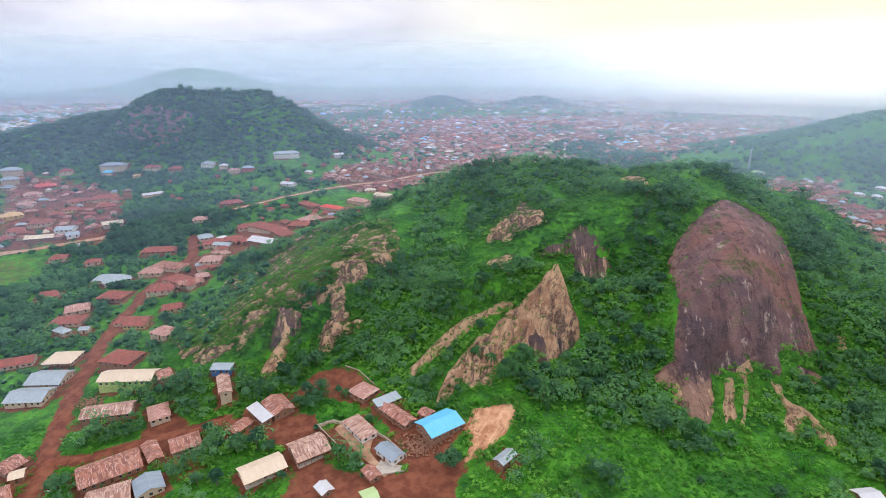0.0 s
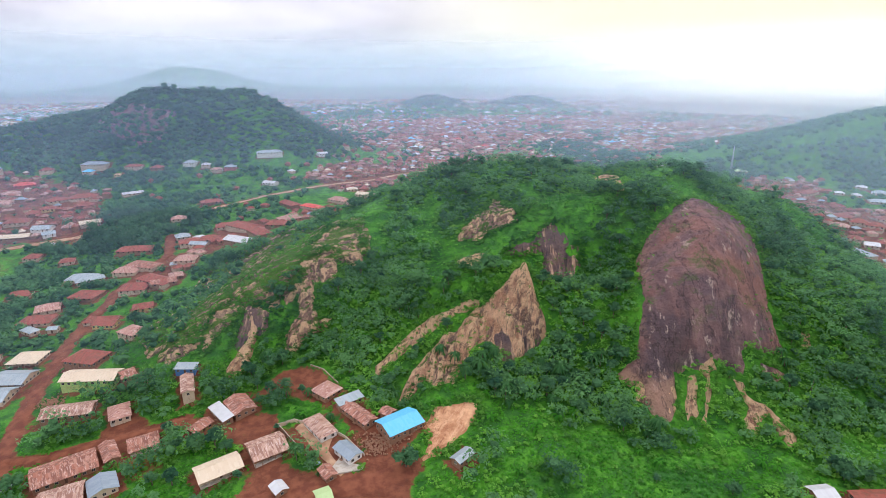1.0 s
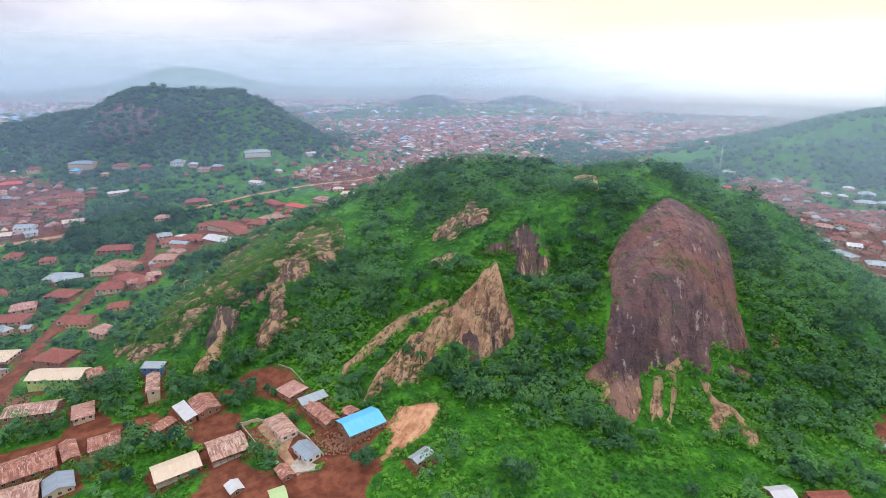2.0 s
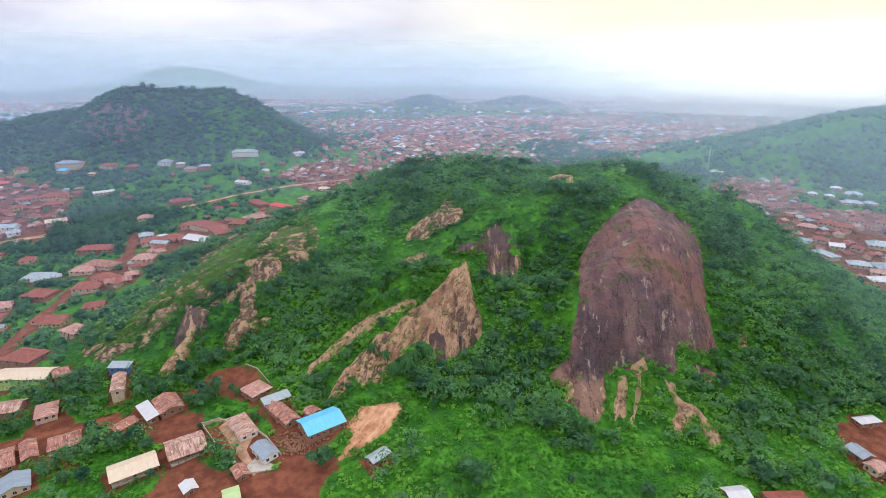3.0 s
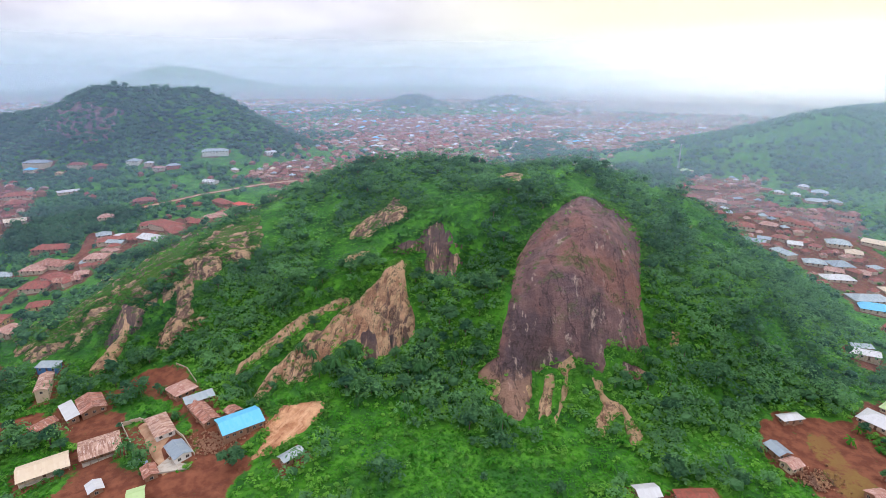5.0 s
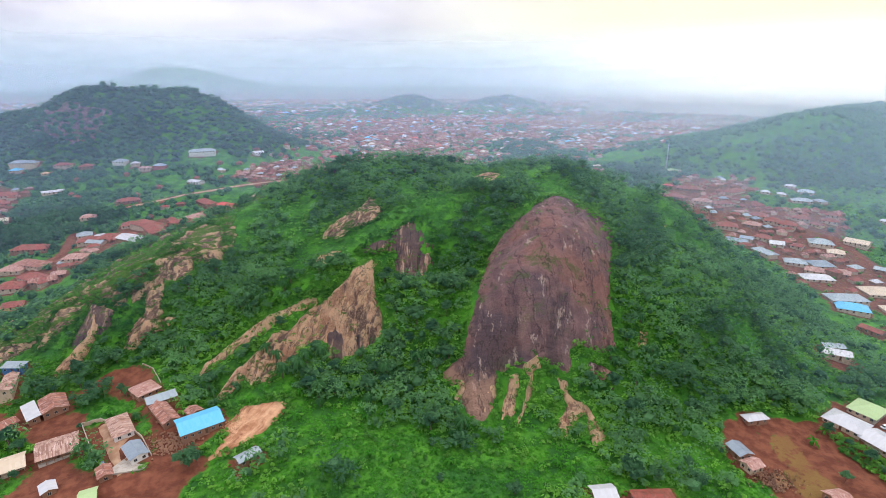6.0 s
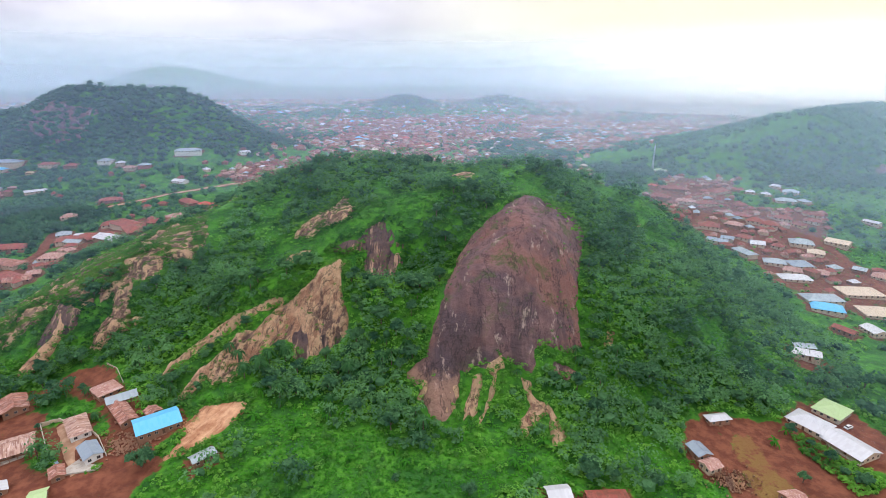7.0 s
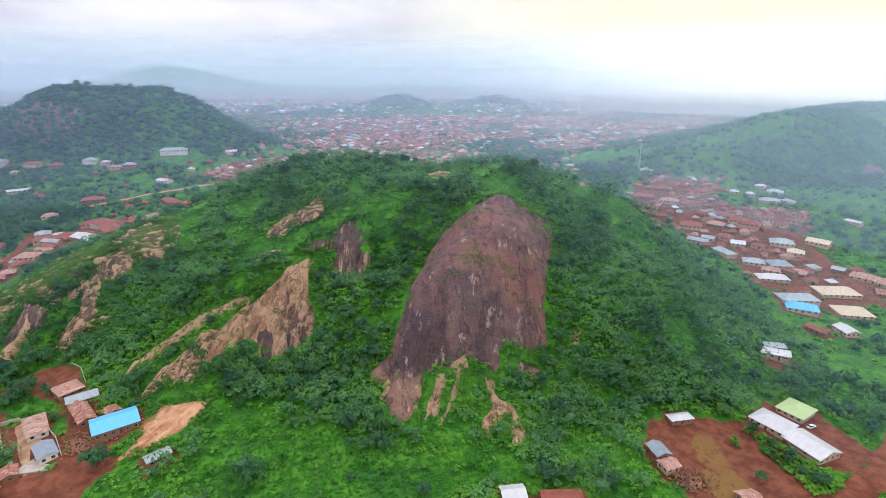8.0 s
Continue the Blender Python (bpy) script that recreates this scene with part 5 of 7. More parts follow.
def far_roofs(name, x0, x1, y0, y1, cell, chances, label):
    gx, gy = np.meshgrid(np.arange(x0, x1, cell), np.arange(y0, y1, cell))
    x, y = (gx + rng.uniform(-0.3, 0.3, gx.shape) * cell).ravel(), (gy + rng.uniform(-0.3, 0.3, gx.shape) * cell).ravel()
    ok = rng.rand(len(x)) < built_up(x, y) * 1.25
    for hx, hy, yaw, long, wide in HOUSES:
        ok &= np.hypot(x - hx, y - hy) > max(8.0, 0.55 * long)
    for line, width in ROADS.values():
        ok &= along(x, y, line) > width / 2 + 8
    x, y = x[ok], y[ok]
    m = len(x)
    yaw = rng.choice([0.2, 0.2 + math.pi / 2], m) + rng.normal(0, 0.25, m) + wobble(x, y, 300, 41)
    L, W = rng.uniform(4.2, 8.0, m) * cell / 14, rng.uniform(3.6, 5.4, m) * cell / 14
    H, R = rng.uniform(2.0, 2.7, m) + 2.6 * (rng.rand(m) < 0.03), W * 0.55
    z = lay(x, y)
    c, s = np.cos(yaw), np.sin(yaw)

    def at(u, v, t):
        return np.stack([x + c * u - s * v, y + s * u + c * v, z + t], -1)

    r = np.maximum(L - W, 0.2)
    rows = [at(-L + .4, -W + .4, -2), at(L - .4, -W + .4, -2), at(L - .4, W - .4, -2), at(-L + .4, W - .4, -2), at(-L + .4, -W + .4, H), at(L - .4, -W + .4, H), at(L - .4, W - .4, H), at(-L + .4, W - .4, H),
            at(-L, -W, H - .15), at(L, -W, H - .15), at(L, W, H - .15), at(-L, W, H - .15), at(-r, 0, H + R), at(r, 0, H + R)]
    verts = np.stack(rows, 1).reshape(-1, 3)
    b = (np.arange(m) * 14)[:, None]
    quads = np.concatenate([b + np.array(q) for q in ((0, 1, 5, 4), (1, 2, 6, 5), (2, 3, 7, 6), (3, 0, 4, 7), (8, 9, 13, 12), (10, 11, 12, 13))])
    tris = np.concatenate([b + np.array(q) for q in ((9, 10, 13), (11, 8, 12))])
    pick = rng.choice(len(town_roofs), m, p=np.array(chances) / sum(chances)) + 2
    wall = (rng.rand(m) < 0.7).astype(int)
    index = np.concatenate([wall] * 4 + [pick] * 4)
    me = mesh_of(name, verts, [quads, tris], None, index=index, mats=[WALLS["cream"], WALLS["mud"]] + town_roofs)
    return tagged(new(name, me), label, "town", kind="stuff")


far_roofs("town_roofs", -621, 900, 340, 820, 9.4, [58, 16, 22, 3, 2.5, 2, 1, 0.3, 1.5], "close-built low houses under rust-red iron roofs")
far_roofs("town_roofs", -621, 1552, 826, 1688, 15.0, [52, 22, 20, 3, 3, 3, 1.5, 0.5, 1.5], "dense town of low houses under rust-red iron roofs")
far_roofs("far_town_roofs", -2400, -640, 900, 1700, 22.0, [14, 12, 8, 24, 30, 6, 5, 1, 1], "pale roofs of the western quarter in mist")
far_roofs("far_town_roofs", -2700, 3240, 1708, 4050, 23.0, [32, 30, 10, 12, 16, 6, 3, 1, 1], "distant pale roofs of the town in mist")


# ---- plants ----
def leaf_cloud(centres, radii, per, leaf, rng, low=-0.35, upright=0.0, own=None, up=0.6):
    """Leaves on and in rounded clumps, turned outwards: vertices, faces and a tint for each clump."""
    m = len(centres)
    d = rng.normal(size=(m, per, 3))
    d[..., 2] = np.where(d[..., 2] < low, -d[..., 2], d[..., 2])
    d /= np.linalg.norm(d, axis=-1, keepdims=True)
    p = centres[:, None] + d * radii[:, None] * rng.uniform(0.62, 1.06, (m, per, 1))
    nrm = 0.8 * d + rng.normal(0, 0.3, (m, per, 3)) + np.array([0, 0, up])
    nrm /= np.linalg.norm(nrm, axis=-1, keepdims=True)
    a = np.cross(nrm, rng.normal(size=(m, per, 3)))
    a /= np.linalg.norm(a, axis=-1, keepdims=True)
    a[..., 2] += upright * np.sign(a[..., 2])
    b = np.cross(nrm, a)
    size = leaf * rng.uniform(0.55, 1.35, (m, per, 1))
    if np.ndim(leaf):
        size = leaf[:, None, None] * rng.uniform(0.55, 1.35, (m, per, 1))
    q = np.stack([p - a * size * 0.6, p + b * size * 0.36, p + a * size * 0.6, p - b * size * 0.36], 2)
    verts = q.reshape(-1, 3)
    faces = np.arange(len(verts)).reshape(-1, 4)
    own = rng.rand(m) if own is None else own
    tint = np.repeat(np.clip(0.45 * own + 0.55 * (0.5 + 0.9 * wobble(centres[:, 0], centres[:, 1], 26, 52)), 0, 1), per * 4)
    return verts, faces, tint


ICO = bmesh.new()
bmesh.ops.create_icosphere(ICO, subdivisions=1, radius=1)
ICO_V, ICO_F = np.array([v.co[:] for v in ICO.verts]), np.array([[v.index for v in f.verts] for f in ICO.faces])
ICO.free()


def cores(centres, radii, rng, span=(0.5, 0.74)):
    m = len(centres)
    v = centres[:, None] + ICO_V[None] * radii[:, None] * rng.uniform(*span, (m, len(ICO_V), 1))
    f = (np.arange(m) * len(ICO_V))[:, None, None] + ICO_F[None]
    # Low tints: the shade inside a crown is put into the colour for depth.
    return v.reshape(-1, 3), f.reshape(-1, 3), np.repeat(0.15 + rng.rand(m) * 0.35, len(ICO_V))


def foliage(name, centres, radii, per, leaf, mat, rng, core=True, **more):
    v, f, t = leaf_cloud(centres, radii, per, leaf, rng, **more)
    faces = [f]
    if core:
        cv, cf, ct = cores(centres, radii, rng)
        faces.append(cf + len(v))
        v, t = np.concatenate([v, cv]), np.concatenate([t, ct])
    return mesh_of(name, v, faces, mat, floats={"tint": t})


def clear_of(x, y, gap=1.5):
    """Where plants may stand: off houses, roads, yards and rocks."""
    ok = np.ones(x.shape, bool)
    for hx, hy, yaw, long, wide in HOUSES:
        c, s = math.cos(radians(yaw)), math.sin(radians(yaw))
        u, v = np.abs((x - hx) * c + (y - hy) * s), np.abs((y - hy) * c - (x - hx) * s)
        ok &= (u > long / 2 + gap) | (v > wide / 2 + gap)
    for line, width in ROADS.values():
        ok &= along(x, y, line) > width / 2 + gap
    return ok


def on_rock(x, y):
    deep = np.full(x.shape, -99.0)
    for outline in ROCKS:
        deep = np.maximum(deep, inside(x, y, outline))
    return deep


OPEN_SLOPE = [(-170.0, 250.0), (-160.0, 300.0), (-152.3, 340.9), (-125.0, 365.0), (-100.1, 390.0), (-58.3, 365.0), (-29.3, 317.8), (-28.0, 298.0), (-55.0, 294.0), (-72.0, 276.0), (-95.1, 265.0), (-102.0, 240.0), (-118.0, 228.0), (-140.0, 236.0)]  # thin grass and strata on the western slope


DOME_SHOULDER = [(174.5, 304.7), (188.5, 304.7), (201.5, 292.5), (195.0, 264.7), (187.4, 264.0), (186.8, 280.4), (175.6, 292.3)]
GARDEN = [(263.4, 192.4), (267.9, 189.4), (274.8, 176.0), (285.4, 162.9), (277.8, 154.2), (265.9, 156.3), (263.5, 168.9), (260.4, 180.8)]
CLEARINGS = [
    ([(18.6, 223.2), (50.7, 223.9), (100.5, 217.2), (102.4, 203.4), (83.8, 183.3), (60.8, 189.2), (36.5, 198.0), (23.3, 206.0)], 0.55),  # trees under the spur and the dome
    ([(12.5, 226.2), (63.9, 228.9), (102.6, 203.4), (107.6, 186.1), (47.4, 180.4), (33.7, 198.1)], 0.3),  # thick growth between the houses and the dome
    ([(77.8, 330.0), (145.7, 305.3), (144.4, 279.7), (130.6, 277.7), (105.9, 278.4), (94.8, 290.1)], -0.4),  # thinner woods on the crest
    ([(65.7, 249.9), (81.5, 269.2), (112.0, 271.9), (102.9, 235.0), (95.0, 221.0), (70.8, 223.3), (63.9, 237.7)], 0.5),  # bushes in the gully between spur and dome
    ([(189.0, 290.2), (226.9, 310.2), (246.7, 286.5), (290.6, 319.7), (316.5, 293.2), (307.1, 248.2), (264.0, 207.7), (215.8, 197.2), (201.3, 208.1), (189.3, 225.4), (182.4, 242.8)], 0.5),  # woods on the eastern flank
    ([(164.2, 179.6), (184.6, 189.0), (213.2, 189.1), (215.5, 167.6), (209.4, 155.3), (174.6, 155.5)], 0.45),  # bushes beside the red yard
    ([(116.9, 185.0), (146.4, 194.9), (164.0, 179.1), (168.2, 164.9), (142.8, 156.2), (101.0, 154.8), (95.4, 169.8)], -0.3),
    ([(-78.5, 384.8), (-32.0, 347.0), (2.2, 338.0), (5.8, 330.5), (-29.7, 319.1), (-49.0, 304.3)], -0.6),
    ([(92.0, 340.0), (128.0, 345.0), (125.0, 318.0), (115.3, 299.0), (101.0, 287.6), (88.1, 290.0)], -0.45),
]


def wooded(x, y):
    """How thickly bushes and trees stand over the plan."""
    x, y = x / SKETCH, y / SKETCH
    def patch(cx, cy, sx, sy):
        return np.exp(-(((x - cx) / sx) ** 2 + ((y - cy) / sy) ** 2))
    d = 0.58 + 1.15 * wobble(x, y, 30, 50) + 0.65 * wobble(x, y, 11, 51)
    d = d + 0.6 * patch(-11, 213, 22, 22) + 0.5 * patch(3, 186, 12, 9) + 0.5 * patch(-15, 178, 12, 9) + 0.7 * patch(65, 167, 13, 24)
    d = d + 0.6 * patch(60, 177, 8, 17) + 0.7 * patch(81, 204, 8, 23) + 0.65 * patch(40, 158, 22, 7) + 0.55 * patch(64, 153, 18, 9)
    d = d + 0.25 * patch(80, 139, 14, 8) + 0.55 * patch(69, 285, 75, 26) + 0.45 * patch(165, 231, 24, 40) + 0.5 * patch(150, 183, 13, 25)
    d = d + 0.35 * patch(147, 157, 18, 16) + 0.5 * patch(3, 254, 14, 22) + 0.5 * patch(-33, 181, 11, 8) + 0.4 * patch(-31, 196, 11, 7)
    d = d + 0.5 * patch(47, 255, 16, 20) + 0.5 * patch(85, 221, 12, 22) + 0.2 * patch(111, 136, 22, 12) - 0.8 * patch(11, 207, 7, 20)
    d = d - 0.7 * patch(20, 220, 9, 9) - 0.6 * patch(8, 187, 8, 3) - 0.7 * patch(32, 122, 24, 10) - 0.6 * patch(16, 150, 10, 4)
    d = d - 0.5 * patch(76, 118, 16, 7) - 0.5 * patch(173, 261, 16, 12) - 0.5 * patch(72, 237, 9, 10) - 0.5 * patch(-27, 249, 22, 22)
    d = d - 0.5 * patch(-90, 225, 40, 30) - 0.5 * patch(-84, 183, 16, 13) - 0.6 * patch(44, 214, 7, 12) - 0.5 * patch(116, 246, 9, 8)
    d = d - 0.3 * patch(95, 131, 10, 6) - 0.5 * patch(130, 200, 8, 10)
    d = d - 0.3 * patch(-115, 150, 60, 45) - 0.35 * patch(-60, 122, 75, 28)
    d = d * (1 - 0.75 * np.clip(0.5 + inside(x * SKETCH, y * SKETCH, OPEN_SLOPE) / 10, 0, 1))
    wx, wy = x * SKETCH, y * SKETCH
    for patch_of, more in CLEARINGS:
        d = d + more * np.clip(0.5 + inside(wx, wy, patch_of) / 8, 0, 1)
    return np.clip(d, 0, 1)


# ---- undergrowth and woods, uncountable ----
rng = np.random.RandomState(11)


def scatter(x0, x1, y0, y1, cell, chance, limit, gap=1.5, rocky=0.2):
    gx, gy = np.meshgrid(np.arange(x0, x1, cell), np.arange(y0, y1, cell))
    x, y = (gx + rng.uniform(-0.5, 0.5, gx.shape) * cell).ravel(), (gy + rng.uniform(-0.5, 0.5, gx.shape) * cell).ravel()
    keep = rng.rand(len(x)) < chance(x, y)
    x, y = x[keep], y[keep]
    keep = clear_of(x, y, gap) & (on_rock(x, y) < rocky)
    for yard in YARDS:
        keep &= inside(x, y, yard) < -1
    keep &= (rng.rand(len(x)) > 0.93 * town_blocks(x, y)) & (inside(x, y, PLAY_FIELD) < 0) & (rng.rand(len(x)) > 0.8 * (inside(x, y, VALLEY) > 0))
    x, y = x[keep], y[keep]
    if len(x) > limit:
        some = rng.choice(len(x), limit, replace=False)
        x, y = x[some], y[some]
    return x, y


def stuff(name, x, y, r, squash, per, leaf, mat, label, category, lobes=1, core=True, lift=0.45, **more):
    z = top_at(x, y) + r * squash * lift
    hearts = np.stack([x, y, z], -1), np.stack([r, r, r * squash], -1)
    if lobes > 1:  # uneven crowns: each plant is several clumps of unlike size about its middle
        x, y, z, r = (np.repeat(v, lobes) for v in (x, y, z, r))
        turn, out = rng.uniform(0, 6.2832, len(x)), np.sqrt(rng.rand(len(x))) * 0.85
        x, y, z = x + out * np.cos(turn) * r, y + out * np.sin(turn) * r, z + (np.sqrt(1 - out**2) * 0.75 - 0.25 + rng.normal(0, 0.1, len(x))) * r * squash
        r = r * rng.uniform(0.28, 0.62, len(x))
        more["own"] = np.clip(1.3 * np.repeat(rng.rand(len(x) // lobes), lobes) - 0.15 + rng.normal(0, 0.14, len(x)), 0, 1)
    centres = np.stack([x, y, z], -1)
    radii = np.stack([r, r, r * squash], -1)
    v, f, t = leaf_cloud(centres, radii, per, leaf, rng, **more)
    faces = [f]
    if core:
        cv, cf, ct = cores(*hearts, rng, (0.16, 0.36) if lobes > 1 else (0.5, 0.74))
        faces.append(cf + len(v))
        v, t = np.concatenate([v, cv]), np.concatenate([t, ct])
    return tagged(new(name, mesh_of(name, v, faces, mat, floats={"tint": t})), label, category, kind="stuff")


x, y = scatter(-150, 335, 143, 395, 2.84, lambda x, y: 0.10 + 0.9 * wooded(x, y), 8600)
stuff("undergrowth", x, y, np.clip(rng.lognormal(0.55, 0.35, len(x)), 0.9, 3.6) * (0.8 + 0.6 * wooded(x, y)), 0.8, 13, 0.85, LEAF, "dense green bushes and creepers over the hillside", "bushes", lobes=3, core=False, up=0.9)
x, y = scatter(-150, 335, 151, 395, 4.4, lambda x, y: np.clip(1.6 * wooded(x, y) - 0.45, 0, 1), 4700, gap=3.0, rocky=-3.0)
stuff("thicket", x, y, np.minimum(np.clip(rng.lognormal(1.25, 0.46, len(x)), 1.5, 8.5), np.maximum(-0.75 * on_rock(x, y), 1.3)), 0.9, 15, 1.0, LEAF_DARK, "dark green thicket of small trees on the hill", "thicket", lobes=6, lift=0.75)
x, y = scatter(-189, 317, 138, 338, 1.69, lambda x, y: np.clip(0.95 - wooded(x, y), 0, 0.7), 19000, gap=0.8, rocky=-0.3)
stuff("tall_grass", x, y, rng.uniform(0.47, 1.22, len(x)), 0.6, 8, 0.75, LEAF_LIGHT, "bright green tall grass and weeds", "grass", core=False, up=1.3)
x, y = scatter(-122, 202, 182, 351, 2.0, lambda x, y: np.clip(0.16 + 0.55 * wobble(x, y, 20, 69), 0, 1) * np.where(x > 98, 0.25, 1.0), 2600, rocky=99)
deep = on_rock(x, y)
x, y = x[(deep > 0.2) & (deep < 12)], y[(deep > 0.2) & (deep < 12)]
stuff("rock_tufts", x, y, rng.uniform(0.4, 1.2, len(x)), 0.7, 12, 0.7, LEAF, "small tufts rooted in cracks of the rock", "grass", core=False)

x, y = scatter(165, 202, 258, 308, 1.9, lambda x, y: np.clip(0.35 + inside(x, y, DOME_SHOULDER) / 6 + 0.7 * wobble(x, y, 9, 71), 0, 0.75) * (inside(x, y, DOME_SHOULDER) > -2), 400, rocky=99)
stuff("dome_shrubs", x, y, np.clip(rng.lognormal(0.3, 0.4, len(x)), 0.7, 2.8), 0.85, 14, 0.85, LEAF, "bushes and creepers grown over the shoulder of the dome", "bushes", lobes=3, core=False)
x, y = scatter(-122, 202, 170, 351, 1.35, lambda x, y: (0.55 + 0.8 * wobble(x, y, 14, 67)) * np.where((x > 98) & (y < 215), 0.35, 1.0), 40000, rocky=1.2)
deep = on_rock(x, y)
x, y = x[deep > -3.0], y[deep > -3.0]
stuff("rock_fringe", x, y, np.clip(rng.lognormal(0.25, 0.40, len(x)), 0.7, 2.6), 0.8, 9, 0.8, LEAF, "bushes and creepers hanging over the edges of the rock", "bushes", lobes=3, core=False)


def far_green(x, y):
    hill = height(x, y) - (BASE[0] + BASE[1] * np.tanh((y - BASE[2]) / BASE[3]))
    return np.clip(0.34 + 1.3 * wobble(x, y, 120, 60) + np.clip(hill / 54, 0, 0.5) - 0.9 * built_up(x, y), 0.03, 1)


x, y = scatter(-702, -120, 243, 702, 8.6, lambda x, y: np.where((x > -600) & (y < 640), 0.48, 0.12) + 0.7 * far_green(x, y), 3800, gap=4.5)
stuff("village_woods", x, y, rng.uniform(2.70, 5.67, len(x)), 0.85, 26, 1.88, LEAF_DARK, "dark green trees between the western houses", "trees")
x, y = scatter(290, 864, 162, 702, 10.12, lambda x, y: 0.75 * far_green(x, y), 2600, gap=5.0)
stuff("valley_woods", x, y, rng.uniform(2.70, 5.67, len(x)), 0.85, 24, 1.88, LEAF_DARK, "green trees in the eastern valley", "trees")
def rise(x, y):
    return height(x, y) - (BASE[0] + BASE[1] * np.tanh((y - BASE[2]) / BASE[3]))


GRASSY_RIB = [(437.0, 688.7), (475.7, 703.0), (507.0, 709.2), (538.3, 708.5), (577.1, 708.8), (616.0, 713.0)]


def east_woods(x, y):
    """Woods on the eastern hill, with grassy strips along its ribs."""
    strips = np.clip(1.05 + 0.9 * wobble(0.8 * x - 0.6 * y, (0.6 * x + 0.8 * y) * 0.35, 70, 66), 0.05, 1)
    strips = np.minimum(strips, np.clip(along(x, y, GRASSY_RIB) / 16 - 0.25 + 0.5 * wobble(x, y, 30, 65), 0.03, 1))
    return strips * np.clip((rise(x, y) - 3) / 6, 0, 1)


x, y = scatter(400, 1100, 540, 1010, 8.4, east_woods, 4000, gap=3)
stuff("hill_woods", x, y, rng.uniform(3.4, 8.5, len(x)), 0.8, 10, 3.2, LEAF_DARK, "dark woods in the folds of the eastern hill", "trees")
x, y = scatter(-837, 1350, 594, 1215, 8.78, lambda x, y: far_green(x, y) * np.where((x > 400) & (rise(x, y) > 6), 0.15, 1.0), 6000, gap=2.5)
stuff("far_woods", x, y, rng.uniform(3.8, 8.2, len(x)), 0.7, 12, 3.25, LEAF_FAR, "dark woods covering the far hills", "trees")
x, y = scatter(-2500, 2700, 1000, 3105, 33.0, lambda x, y: far_green(x, y), 3000, gap=2.5)
stuff("distant_woods", x, y, rng.uniform(6.75, 16.20, len(x)), 0.5, 14, 8.12, LEAF_DARK, "distant tree belts in the plain", "trees")

x, y = scatter(-420, 820, 1850, 2230, 21.0, lambda x, y: np.clip((rise(x, y) - 14) / 10, 0, 1), 700)
stuff("hill_woods", x, y, rng.uniform(8.0, 17.0, len(x)), 0.6, 14, 7.0, LEAF_FAR, "dark woods over the low hills in the town", "trees")
x, y = scatter(-570, -110, 610, 900, 7.0, lambda x, y: np.clip((height(x, y) - 40) / 20, 0, 1) * np.clip(0.75 + 1.1 * wobble(x, y, 120, 64) - ((x + 330) / 190) ** 4, 0.6, 1) * (1 - 0.5 * np.exp(-(((x + 380) / 50) ** 2 + ((y - 704) / 24) ** 2) ** 2)), 3200, gap=6)
stuff("hill_woods", x, y, rng.uniform(3.0, 8.5, len(x)), 0.55, 14, 3.6, LEAF_FAR, "dense dark woods covering the far round hill", "trees")
x, y = scatter(-470, -195, 150, 560, 4.4, lambda x, y: np.clip(0.75 + 0.6 * wobble(x, y, 50, 62), 0, 1), 4300, gap=1.5)
stuff("field_bushes", x, y, rng.uniform(1.0, 2.4, len(x)), 0.75, 10, 1.5, LEAF_DARK, "low green bushes in the fields by the village", "bushes")
x, y = scatter(285, 620, 150, 600, 5.2, lambda x, y: np.clip(0.5 + 0.6 * wobble(x, y, 50, 63), 0, 1), 3000, gap=1.5)
stuff("field_bushes", x, y, rng.uniform(1.0, 2.6, len(x)), 0.75, 12, 1.4, LEAF, "low green bushes in the eastern fields", "bushes")
x, y = scatter(-310, -205, 415, 500, 6.0, lambda x, y: 0.75 + 0 * x, 200, gap=3)
stuff("village_grove", x, y, rng.uniform(4.2, 7.2, len(x)), 0.95, 110, 1.3, LEAF_FAR, "grove of tall dark trees among the western houses", "trees")
x, y = scatter(-330, -225, 270, 380, 6.5, lambda x, y: np.clip(0.6 + 0.8 * wobble(x, y, 60, 61), 0, 1), 240, gap=3)
stuff("village_grove", x, y, rng.uniform(3.0, 5.2, len(x)), 0.9, 60, 1.3, LEAF_DARK, "dark green grove beside the red road", "trees")

# ---- single trees, palms and banana plants ----
def tapered(bm, points, radii, sides=7):
    rings = []
    for (x, y, z), r in zip(points, radii):
        rings.append([bm.verts.new((x + r * math.cos(6.2832 * k / sides), y + r * math.sin(6.2832 * k / sides), z)) for k in range(sides)])
    for a, b in zip(rings[:-1], rings[1:]):
        for k in range(sides):
            bm.faces.new((a[k], a[(k + 1) % sides], b[(k + 1) % sides], b[k]))
    bm.faces.new(rings[-1])
    return bm


